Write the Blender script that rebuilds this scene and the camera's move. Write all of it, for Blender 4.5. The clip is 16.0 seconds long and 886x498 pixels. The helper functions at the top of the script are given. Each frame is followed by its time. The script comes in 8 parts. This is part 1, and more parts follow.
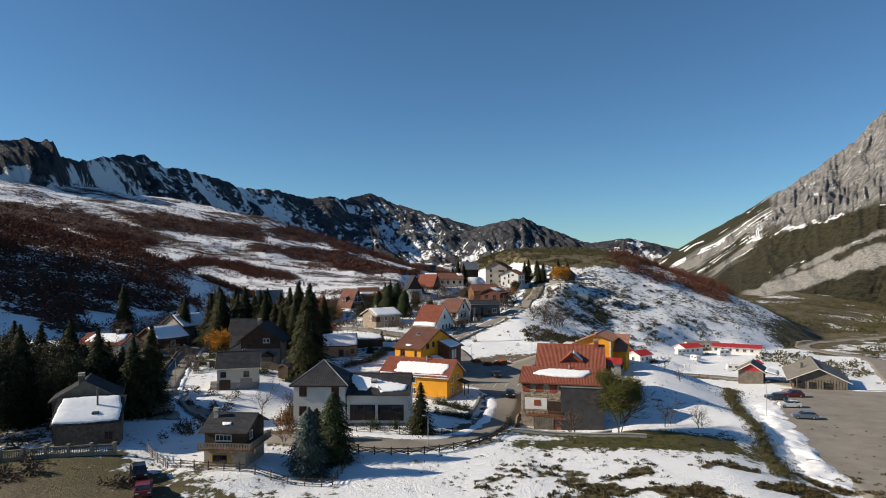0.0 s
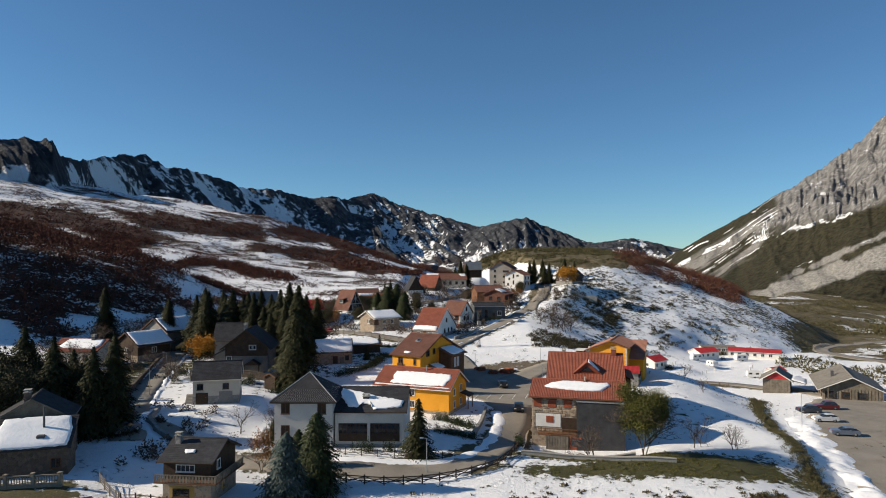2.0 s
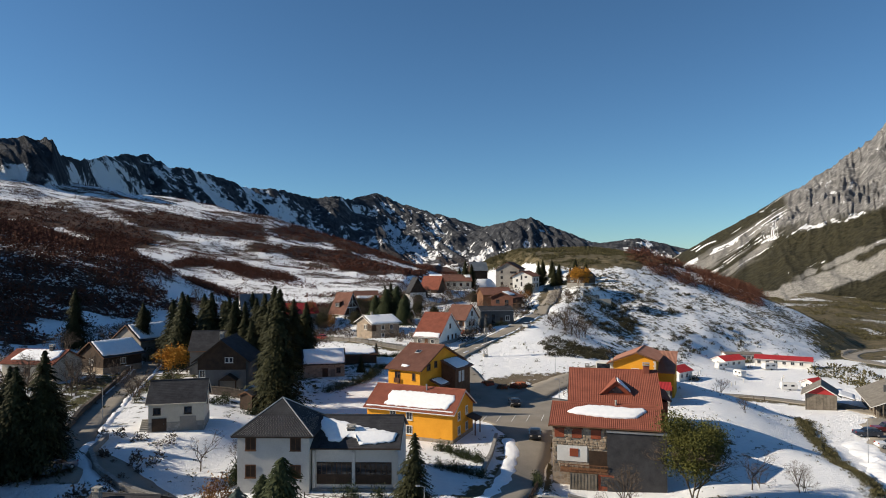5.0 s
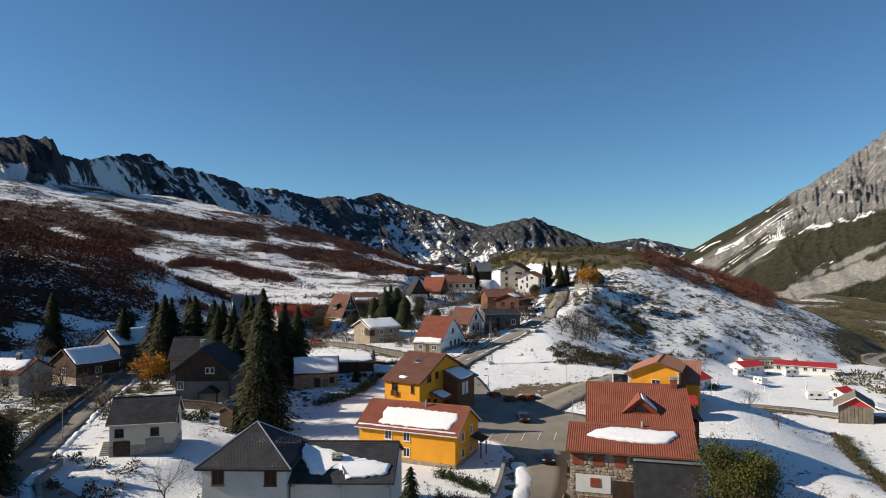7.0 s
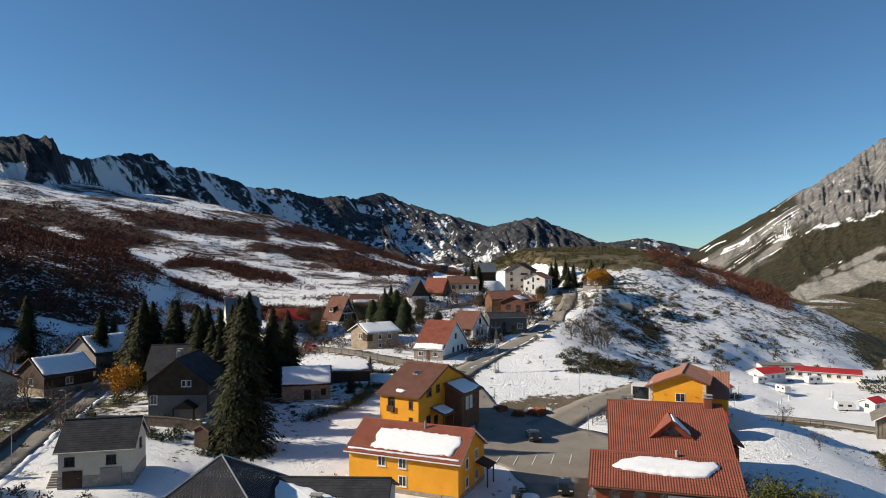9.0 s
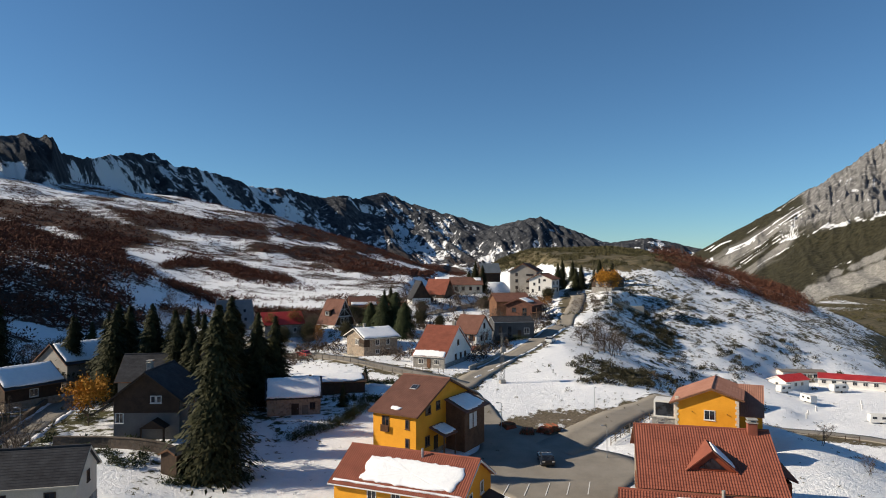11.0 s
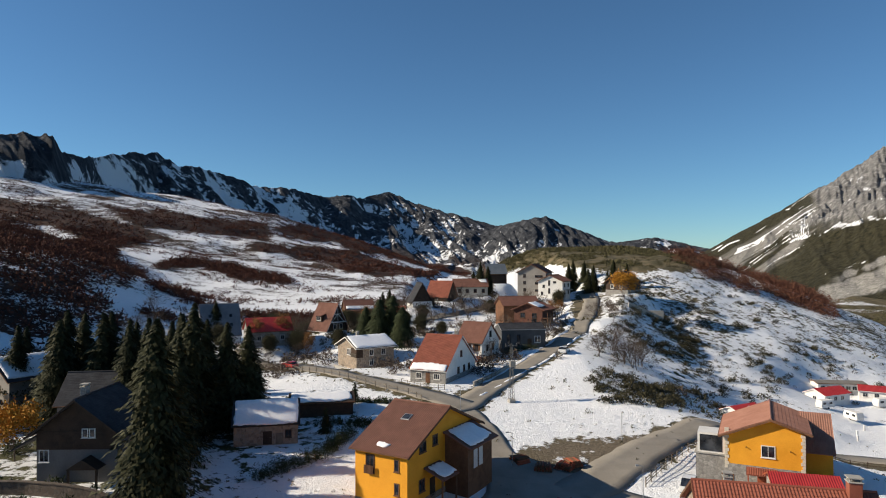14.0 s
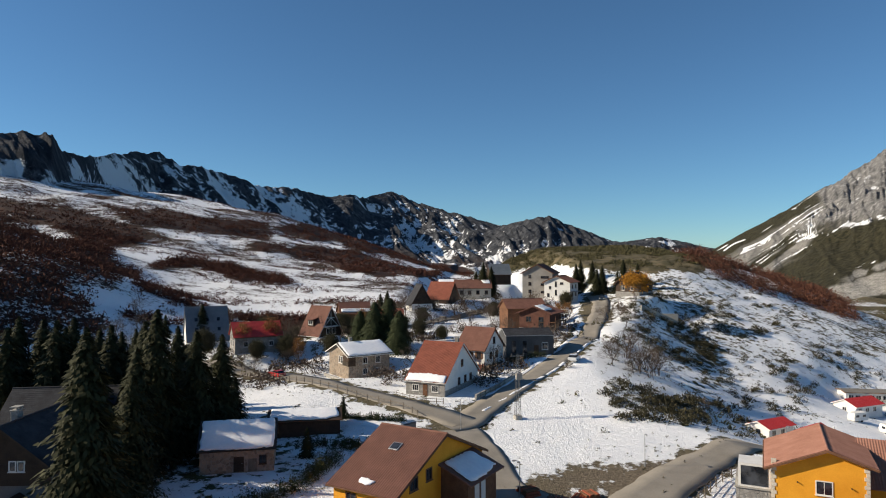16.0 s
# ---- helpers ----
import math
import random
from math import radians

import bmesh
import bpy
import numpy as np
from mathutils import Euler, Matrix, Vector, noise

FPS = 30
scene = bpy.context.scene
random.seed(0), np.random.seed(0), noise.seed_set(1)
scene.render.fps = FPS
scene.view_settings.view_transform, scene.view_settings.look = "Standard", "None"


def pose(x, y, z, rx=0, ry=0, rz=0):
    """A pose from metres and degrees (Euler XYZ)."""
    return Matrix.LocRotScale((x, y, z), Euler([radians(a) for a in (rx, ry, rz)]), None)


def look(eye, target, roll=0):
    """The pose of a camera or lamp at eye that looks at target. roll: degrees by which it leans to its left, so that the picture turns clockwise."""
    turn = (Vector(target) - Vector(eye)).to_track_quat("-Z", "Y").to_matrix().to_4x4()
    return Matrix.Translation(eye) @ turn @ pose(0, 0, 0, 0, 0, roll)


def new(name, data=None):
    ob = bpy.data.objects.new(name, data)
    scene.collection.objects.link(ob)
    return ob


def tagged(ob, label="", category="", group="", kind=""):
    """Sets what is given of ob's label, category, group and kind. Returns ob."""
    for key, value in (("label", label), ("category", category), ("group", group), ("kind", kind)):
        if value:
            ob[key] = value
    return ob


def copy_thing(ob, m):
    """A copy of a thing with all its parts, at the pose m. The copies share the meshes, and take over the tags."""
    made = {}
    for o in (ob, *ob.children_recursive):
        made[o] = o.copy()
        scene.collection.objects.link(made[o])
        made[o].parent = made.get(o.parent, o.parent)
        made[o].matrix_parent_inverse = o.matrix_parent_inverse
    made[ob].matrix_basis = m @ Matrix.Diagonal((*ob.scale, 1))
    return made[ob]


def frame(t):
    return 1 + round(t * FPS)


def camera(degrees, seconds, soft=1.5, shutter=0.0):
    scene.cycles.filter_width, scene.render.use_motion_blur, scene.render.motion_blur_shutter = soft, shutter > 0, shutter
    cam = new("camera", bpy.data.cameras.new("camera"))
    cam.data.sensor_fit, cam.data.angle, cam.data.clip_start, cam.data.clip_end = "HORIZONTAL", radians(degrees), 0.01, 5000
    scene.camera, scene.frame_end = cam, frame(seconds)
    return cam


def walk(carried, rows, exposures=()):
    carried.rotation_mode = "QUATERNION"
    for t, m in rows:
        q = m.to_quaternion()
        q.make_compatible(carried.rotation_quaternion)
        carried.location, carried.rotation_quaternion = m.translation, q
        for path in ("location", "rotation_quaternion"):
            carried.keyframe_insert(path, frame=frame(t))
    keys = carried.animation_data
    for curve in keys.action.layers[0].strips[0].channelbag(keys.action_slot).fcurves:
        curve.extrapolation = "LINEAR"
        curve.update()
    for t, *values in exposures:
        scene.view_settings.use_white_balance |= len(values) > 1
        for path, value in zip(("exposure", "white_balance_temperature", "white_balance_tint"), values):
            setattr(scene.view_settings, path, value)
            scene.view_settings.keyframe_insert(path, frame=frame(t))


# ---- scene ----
cam = camera(68.03, 16.0, soft=1.0)
PATH = [
    (0, (0.00, 0.00, 33.00), (0.00, 99.98, 34.84), -0.14),
    (1, (0.12, 6.13, 32.95), (-0.07, 106.11, 34.80), -0.14),
    (2, (0.21, 12.09, 32.93), (-0.18, 112.07, 34.79), -0.14),
    (3, (0.28, 17.92, 32.93), (-0.32, 117.90, 34.81), -0.14),
    (4, (0.33, 23.64, 32.96), (-0.48, 123.62, 34.84), -0.14),
    (5, (0.36, 29.26, 33.01), (-0.66, 129.23, 34.90), -0.14),
    (6, (0.38, 34.80, 33.07), (-0.85, 134.78, 34.96), -0.14),
    (7, (0.40, 40.29, 33.15), (-1.04, 140.26, 35.04), -0.14),
    (8, (0.42, 45.75, 33.23), (-1.24, 145.72, 35.13), -0.14),
    (9, (0.44, 51.19, 33.33), (-1.44, 151.16, 35.21), -0.14),
    (10, (0.48, 56.64, 33.42), (-1.63, 156.60, 35.30), -0.14),
    (11, (0.53, 62.12, 33.52), (-1.80, 162.08, 35.39), -0.14),
    (12, (0.61, 67.65, 33.61), (-1.95, 167.60, 35.47), -0.14),
    (13, (0.72, 73.24, 33.69), (-2.08, 173.19, 35.55), -0.14),
    (14, (0.86, 78.93, 33.77), (-2.18, 178.87, 35.61), -0.14),
    (15, (1.03, 84.73, 33.83), (-2.25, 184.66, 35.65), -0.14),
    (16, (1.25, 90.66, 33.88), (-2.27, 190.58, 35.68), -0.14),
]
walk(cam, [(t, look(eye, target, roll)) for t, eye, target, roll in PATH])

# ---------------------------------------------------------------- sky, sun
SUN = Vector((-0.89, -0.05, 0.451)).normalized()       # towards the sun
world = bpy.data.worlds.new("sky")
scene.world = world
world.use_nodes = True
wn = world.node_tree.nodes
sky = wn.new("ShaderNodeTexSky")
sky.sky_type, sky.sun_disc = "NISHITA", False
sky.sun_elevation = math.asin(SUN.z)
sky.sun_rotation = math.atan2(SUN.x, SUN.y)
sky.altitude, sky.air_density, sky.dust_density, sky.ozone_density = 1500, 1.0, 0.0, 4.5
wn["Background"].inputs["Strength"].default_value = 0.076
cool = wn.new("ShaderNodeMix")
cool.data_type, cool.blend_type = "RGBA", "MULTIPLY"
cool.inputs[0].default_value, cool.inputs[7].default_value = 1.0, (0.77, 1.0, 1.045, 1)
world.node_tree.links.new(sky.outputs[0], cool.inputs[6])
world.node_tree.links.new(cool.outputs[2], wn["Background"].inputs["Color"])
lamp = bpy.data.lights.new("sun", "SUN")
lamp.energy, lamp.angle, lamp.color = 5.0, radians(0.55), (1.0, 0.88, 0.70)
sun = new("sun", lamp)
sun.rotation_euler = (-SUN).to_track_quat("-Z", "Y").to_euler()
scene.view_settings.exposure = 0.35

# ---------------------------------------------------------------- materials
def shade(name, rough=0.85, metal=0.0, spec=0.3):
    m = bpy.data.materials.new(name)
    m.use_nodes = True
    nt = m.node_tree
    b = nt.nodes["Principled BSDF"]
    b.inputs["Roughness"].default_value = rough
    b.inputs["Metallic"].default_value = metal
    b.inputs["Specular IOR Level"].default_value = spec
    return m, nt, b


def node(nt, kind, **values):
    n = nt.nodes.new(kind)
    for k, v in values.items():
        n.inputs[k.replace("_", " ")].default_value = v
    return n


def noise_node(nt, scale, detail=5.0, rough=0.6, vector=None):
    n = node(nt, "ShaderNodeTexNoise", Scale=scale, Detail=detail, Roughness=rough)
    if vector is None:
        vector = nt.nodes.new("ShaderNodeNewGeometry").outputs["Position"]
    nt.links.new(vector, n.inputs["Vector"])
    return n.outputs["Fac"]


def ramp(nt, fac, a, b, ca=(0, 0, 0), cb=(1, 1, 1)):
    r = nt.nodes.new("ShaderNodeValToRGB")
    r.color_ramp.elements[0].position, r.color_ramp.elements[0].color = a, (*ca, 1)
    r.color_ramp.elements[1].position, r.color_ramp.elements[1].color = b, (*cb, 1)
    nt.links.new(fac, r.inputs[0])
    return r.outputs[0]


def mix(nt, fac, a, b, kind="MIX"):
    m = nt.nodes.new("ShaderNodeMix")
    m.data_type, m.blend_type = "RGBA", kind
    for sock, v in ((m.inputs[0], fac), (m.inputs[6], a), (m.inputs[7], b)):
        if hasattr(v, "links"):
            nt.links.new(v, sock)
        elif isinstance(v, tuple):
            sock.default_value = (*v, 1)
        else:
            sock.default_value = v
    return m.outputs[2]


def calc(nt, op, a, b=0.0):
    m = nt.nodes.new("ShaderNodeMath")
    m.operation = op
    for sock, v in zip(m.inputs, (a, b)):
        if hasattr(v, "links"):
            nt.links.new(v, sock)
        else:
            sock.default_value = v
    return m.outputs[0]


def relief(nt, bsdf, height, strength, distance):
    bp = node(nt, "ShaderNodeBump", Strength=strength, Distance=distance)
    nt.links.new(height, bp.inputs["Height"])
    nt.links.new(bp.outputs[0], bsdf.inputs["Normal"])


def plain(name, c1, c2, rough=0.85, fine=14.0, coarse=0.9, strength=0.3, metal=0.0, spec=0.3, per_piece=0.0):
    """A surface of two tones with fine grain and coarse stains."""
    m, nt, b = shade(name, rough, metal, spec)
    n1 = noise_node(nt, fine, 4)
    n2 = noise_node(nt, coarse, 4)
    both = calc(nt, "ADD", calc(nt, "MULTIPLY", n1, 0.45), calc(nt, "MULTIPLY", n2, 0.55))
    col = ramp(nt, both, 0.36, 0.64, c1, c2)
    if per_piece:
        info = nt.nodes.new("ShaderNodeNewGeometry")
        col = mix(nt, per_piece, col, ramp(nt, info.outputs["Random Per Island"], 0, 1, tuple(c * 0.45 for c in c1), tuple(min(1, c * 1.5) for c in c2)))
    nt.links.new(col, b.inputs["Base Color"])
    relief(nt, b, n1, strength, 0.03)
    return m


def glass(name):
    m, nt, b = shade(name, 0.06, 0.0, 0.6)
    nt.links.new(ramp(nt, noise_node(nt, 1.1, 2), 0.4, 0.6, (0.012, 0.014, 0.018), (0.035, 0.04, 0.05)), b.inputs["Base Color"])
    return m


def masonry(name, c1, c2, joint, scale, rough=0.9):
    """Rubble stone: cells of several tones with recessed joints."""
    m, nt, b = shade(name, rough)
    pos = nt.nodes.new("ShaderNodeNewGeometry").outputs["Position"]
    warp = mix(nt, 0.12, pos, noise_colour(nt, 1.3, pos), "ADD")
    v = node(nt, "ShaderNodeTexVoronoi", Scale=scale)
    v.feature = "DISTANCE_TO_EDGE"
    c = node(nt, "ShaderNodeTexVoronoi", Scale=scale)
    for q in (v, c):
        nt.links.new(warp, q.inputs["Vector"])
    tone = nt.nodes.new("ShaderNodeSeparateColor")
    nt.links.new(c.outputs["Color"], tone.inputs[0])
    edge = ramp(nt, v.outputs["Distance"], 0.02, 0.09)
    stone = mix(nt, 0.35, ramp(nt, tone.outputs[0], 0.0, 1.0, c1, c2), ramp(nt, noise_node(nt, 9, 4), 0.3, 0.7, c1, c2))
    nt.links.new(mix(nt, edge, joint, stone), b.inputs["Base Color"])
    relief(nt, b, edge, 0.7, 0.05)
    return m


def noise_colour(nt, scale, vector):
    n = node(nt, "ShaderNodeTexNoise", Scale=scale, Detail=2.0)
    nt.links.new(vector, n.inputs["Vector"])
    return n.outputs["Color"]


def snow_material():
    m, nt, b = shade("snow", 0.55, 0.0, 0.25)
    n1, n2 = noise_node(nt, 1.6, 6, 0.65), noise_node(nt, 14, 4)
    nt.links.new(ramp(nt, n1, 0.3, 0.7, (0.80, 0.81, 0.83), (0.90, 0.90, 0.90)), b.inputs["Base Color"])
    relief(nt, b, calc(nt, "ADD", n1, calc(nt, "MULTIPLY", n2, 0.3)), 0.5, 0.12)
    b.inputs["Subsurface Weight"].default_value = 0.0
    return m


def ground_material():
    """Snow lying in patches over winter grass, earth and low scrub; the cover comes from the vertex weights."""
    m, nt, b = shade("ground", 0.9, 0.0, 0.2)
    def weight(n):
        a = nt.nodes.new("ShaderNodeAttribute")
        a.attribute_name = n
        return a.outputs["Fac"]
    grass = mix(nt, ramp(nt, noise_node(nt, 0.35, 6), 0.35, 0.65), (0.058, 0.066, 0.019), (0.130, 0.122, 0.045))
    grass = mix(nt, ramp(nt, noise_node(nt, 6, 5), 0.4, 0.62), grass, (0.050, 0.042, 0.024))
    heath = mix(nt, ramp(nt, noise_node(nt, 0.16, 7, 0.7), 0.4, 0.6), (0.070, 0.062, 0.032), (0.165, 0.130, 0.075))
    russet = mix(nt, ramp(nt, noise_node(nt, 0.12, 7, 0.7), 0.4, 0.62), (0.030, 0.018, 0.014), (0.085, 0.042, 0.027))
    earth = mix(nt, ramp(nt, noise_node(nt, 3, 5), 0.4, 0.6), (0.11, 0.085, 0.058), (0.21, 0.17, 0.12))
    low = mix(nt, weight("heath"), grass, heath)
    low = mix(nt, weight("russet"), low, russet)
    low = mix(nt, weight("earth"), low, earth)
    patch = calc(nt, "ADD", calc(nt, "MULTIPLY", noise_node(nt, 0.55, 9, 0.70), 0.60), calc(nt, "MULTIPLY", noise_node(nt, 0.07, 7, 0.65), 0.40))
    cover = ramp(nt, calc(nt, "ADD", patch, calc(nt, "SUBTRACT", weight("snow"), 0.5)), 0.490, 0.522)
    n1 = noise_node(nt, 1.0, 9, 0.72)
    white = ramp(nt, n1, 0.3, 0.7, (0.80, 0.81, 0.83), (0.90, 0.90, 0.90))
    nt.links.new(mix(nt, cover, low, white), b.inputs["Base Color"])
    h = calc(nt, "ADD", calc(nt, "MULTIPLY", cover, 0.8), calc(nt, "ADD", n1, calc(nt, "MULTIPLY", noise_node(nt, 2.4, 6, 0.7), 0.9)))
    relief(nt, b, h, 0.8, 0.38)
    return m


def mountain_material(name, rock1, rock2, scrub1, scrub2, size=1.0):
    m, nt, b = shade(name, 0.92, 0.0, 0.15)
    def weight(n):
        a = nt.nodes.new("ShaderNodeAttribute")
        a.attribute_name = n
        return a.outputs["Fac"]
    rock = mix(nt, ramp(nt, noise_node(nt, 0.03 / size, 9, 0.7), 0.36, 0.64), rock1, rock2)
    pos = nt.nodes.new("ShaderNodeNewGeometry").outputs["Position"]
    tall = nt.nodes.new("ShaderNodeMapping")
    tall.inputs["Scale"].default_value = (1.0, 1.0, 0.22)
    nt.links.new(pos, tall.inputs["Vector"])
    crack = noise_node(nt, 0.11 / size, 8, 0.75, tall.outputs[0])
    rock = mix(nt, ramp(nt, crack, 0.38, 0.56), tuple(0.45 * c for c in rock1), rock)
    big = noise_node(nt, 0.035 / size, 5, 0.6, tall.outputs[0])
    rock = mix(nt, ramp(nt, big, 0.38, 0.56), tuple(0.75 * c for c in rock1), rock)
    scrub = mix(nt, ramp(nt, noise_node(nt, 0.075 / size, 9, 0.82), 0.42, 0.58), scrub1, scrub2)
    low = mix(nt, weight("scrub"), rock, scrub)
    low = mix(nt, weight("scree"), low, mix(nt, ramp(nt, noise_node(nt, 0.16 / size, 8, 0.8), 0.40, 0.60), (0.16, 0.15, 0.135), (0.47, 0.45, 0.41)))
    patch = calc(nt, "ADD", calc(nt, "MULTIPLY", noise_node(nt, 0.05 / size, 10, 0.72), 0.6), calc(nt, "MULTIPLY", noise_node(nt, 0.008 / size, 8, 0.7), 0.4))
    cover = ramp(nt, calc(nt, "ADD", patch, calc(nt, "SUBTRACT", weight("snow"), 0.5)), 0.48, 0.54)
    nt.links.new(mix(nt, cover, low, (0.84, 0.85, 0.87)), b.inputs["Base Color"])
    relief(nt, b, calc(nt, "ADD", crack, noise_node(nt, 0.06 / size, 9, 0.7)), 1.0, 7.0 * size)
    return m


SNOW = snow_material()
GROUND = ground_material()
# the far rock tones lean blue in place of distance haze
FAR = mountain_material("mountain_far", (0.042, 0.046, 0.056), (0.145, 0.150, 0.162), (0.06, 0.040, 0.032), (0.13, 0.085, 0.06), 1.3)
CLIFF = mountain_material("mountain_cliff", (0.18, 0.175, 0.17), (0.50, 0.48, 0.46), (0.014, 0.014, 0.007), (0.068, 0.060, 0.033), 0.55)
ASPHALT = plain("asphalt", (0.19, 0.17, 0.14), (0.29, 0.26, 0.22), 0.9, 9, 0.25, 0.25)
YELLOW = plain("yellow_render", (0.64, 0.272, 0.016), (0.76, 0.345, 0.028), 0.85, 9, 0.5, 0.2)
WHITE = plain("white_render", (0.62, 0.60, 0.56), (0.76, 0.74, 0.70), 0.85, 9, 0.5, 0.2)
GREYWHITE = plain("greyish_white_render", (0.46, 0.44, 0.41), (0.58, 0.56, 0.52), 0.85, 9, 0.5, 0.2)
CREAM = plain("cream_render", (0.48, 0.43, 0.34), (0.60, 0.54, 0.45), 0.85, 9, 0.5, 0.2)
GREYWALL = plain("grey_render", (0.21, 0.195, 0.175), (0.30, 0.28, 0.255), 0.85, 9, 0.5, 0.2)
DARKWALL = plain("dark_render", (0.055, 0.056, 0.06), (0.095, 0.096, 0.10), 0.8, 9, 0.5, 0.2)
STONE = masonry("rubble_stone", (0.16, 0.12, 0.085), (0.44, 0.34, 0.25), (0.30, 0.27, 0.23), 2.3)
# STONE in much darker tones; on the garden and street walls it paints shade
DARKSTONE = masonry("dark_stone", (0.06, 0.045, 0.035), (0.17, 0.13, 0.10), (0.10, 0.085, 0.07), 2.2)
GREYSTONE = masonry("grey_stone", (0.16, 0.15, 0.14), (0.38, 0.36, 0.33), (0.24, 0.23, 0.21), 2.6)
TILE = plain("clay_tile", (0.205, 0.062, 0.038), (0.31, 0.098, 0.060), 0.8, 16, 0.7, 0.35)
SALMONTILE = plain("salmon_tile", (0.27, 0.125, 0.085), (0.38, 0.19, 0.135), 0.8, 16, 0.7, 0.35)
BROWNTILE = plain("brown_tile", (0.145, 0.066, 0.047), (0.225, 0.104, 0.074), 0.8, 16, 0.7, 0.35)
REDSHEET = plain("red_sheet", (0.30, 0.020, 0.022), (0.42, 0.040, 0.040), 0.55, 10, 0.6, 0.15)
SLATE = plain("slate", (0.024, 0.024, 0.027), (0.060, 0.060, 0.065), 0.8, 12, 0.8, 0.3, spec=0.15, per_piece=0.12)
GREYROOF = plain("grey_roof", (0.14, 0.125, 0.105), (0.24, 0.22, 0.19), 0.85, 12, 0.6, 0.3, per_piece=0.2)
WOOD = plain("brown_wood", (0.085, 0.040, 0.020), (0.19, 0.090, 0.045), 0.75, 12, 1.2, 0.3)
DARKWOOD = plain("dark_wood", (0.028, 0.017, 0.011), (0.070, 0.042, 0.026), 0.75, 12, 1.2, 0.3)
OLDWOOD = plain("weathered_wood", (0.10, 0.085, 0.065), (0.23, 0.195, 0.155), 0.85, 12, 1.2, 0.35)
REDWOOD = plain("red_wood", (0.21, 0.050, 0.022), (0.33, 0.080, 0.036), 0.7, 12, 1.2, 0.25)
CHALETWOOD = plain("chalet_wood", (0.065, 0.026, 0.017), (0.13, 0.052, 0.034), 0.75, 12, 1.2, 0.3)
# grey render darkened to carry the shade of the trees
SHADEDWALL = plain("shaded_grey_render", (0.12, 0.115, 0.11), (0.20, 0.19, 0.18), 0.9, 9, 0.5, 0.2)
METAL = plain("galvanised_metal", (0.30, 0.31, 0.32), (0.46, 0.47, 0.48), 0.45, 10, 1.0, 0.1, metal=0.7)
CONCRETE = plain("concrete", (0.25, 0.235, 0.21), (0.40, 0.38, 0.34), 0.9, 8, 0.6, 0.3)
GLASS = glass("window_glass")
FRAME = plain("white_frame", (0.60, 0.58, 0.54), (0.74, 0.72, 0.68), 0.6, 9, 0.8, 0.1)

# ---------------------------------------------------------------- building helpers
def mesh_of(name, bm, materials):
    me = bpy.data.meshes.new(name)
    bm.to_mesh(me)
    bm.free()
    for m in materials if isinstance(materials, (list, tuple)) else (materials,):
        me.materials.append(m)
    return me


def part(name, bm, material, parent, label=""):
    ob = new(name, mesh_of(name, bm, material))
    ob.parent = parent
    return tagged(ob, label)


def thing(name, m, label, category, group="", kind=""):
    ob = new(name)
    ob.empty_display_size = 0.2
    ob.matrix_world = m
    return tagged(ob, label, category, group, kind)


def box(x0, x1, y0, y1, z0, z1, bevel=0.0, bm=None):
    bm = bm or bmesh.new()
    m = Matrix.LocRotScale(((x0 + x1) / 2, (y0 + y1) / 2, (z0 + z1) / 2), None, (x1 - x0, y1 - y0, z1 - z0))
    made = bmesh.ops.create_cube(bm, size=1, matrix=m)
    if bevel:
        edges = list({e for v in made["verts"] for e in v.link_edges})
        bmesh.ops.bevel(bm, geom=edges, offset=bevel, segments=1, affect="EDGES")
    return bm


def rod(a, b, r, sides=8, r2=None, bm=None):
    bm = bm or bmesh.new()
    a, b = Vector(a), Vector(b)
    m = Matrix.Translation((a + b) / 2) @ (b - a).to_track_quat("Z", "Y").to_matrix().to_4x4()
    bmesh.ops.create_cone(bm, cap_ends=True, segments=sides, radius1=r, radius2=r if r2 is None else r2, depth=(b - a).length, matrix=m)
    return bm


def prism(outline, x0, x1, bm=None):
    """A solid with the outline (y, z) drawn out along x."""
    bm = bm or bmesh.new()
    a = [bm.verts.new((x0, y, z)) for y, z in outline]
    b = [bm.verts.new((x1, y, z)) for y, z in outline]
    bm.faces.new(a[::-1])
    bm.faces.new(b)
    n = len(a)
    for i in range(n):
        bm.faces.new((a[i], a[(i + 1) % n], b[(i + 1) % n], b[i]))
    bmesh.ops.recalc_face_normals(bm, faces=bm.faces)
    return bm


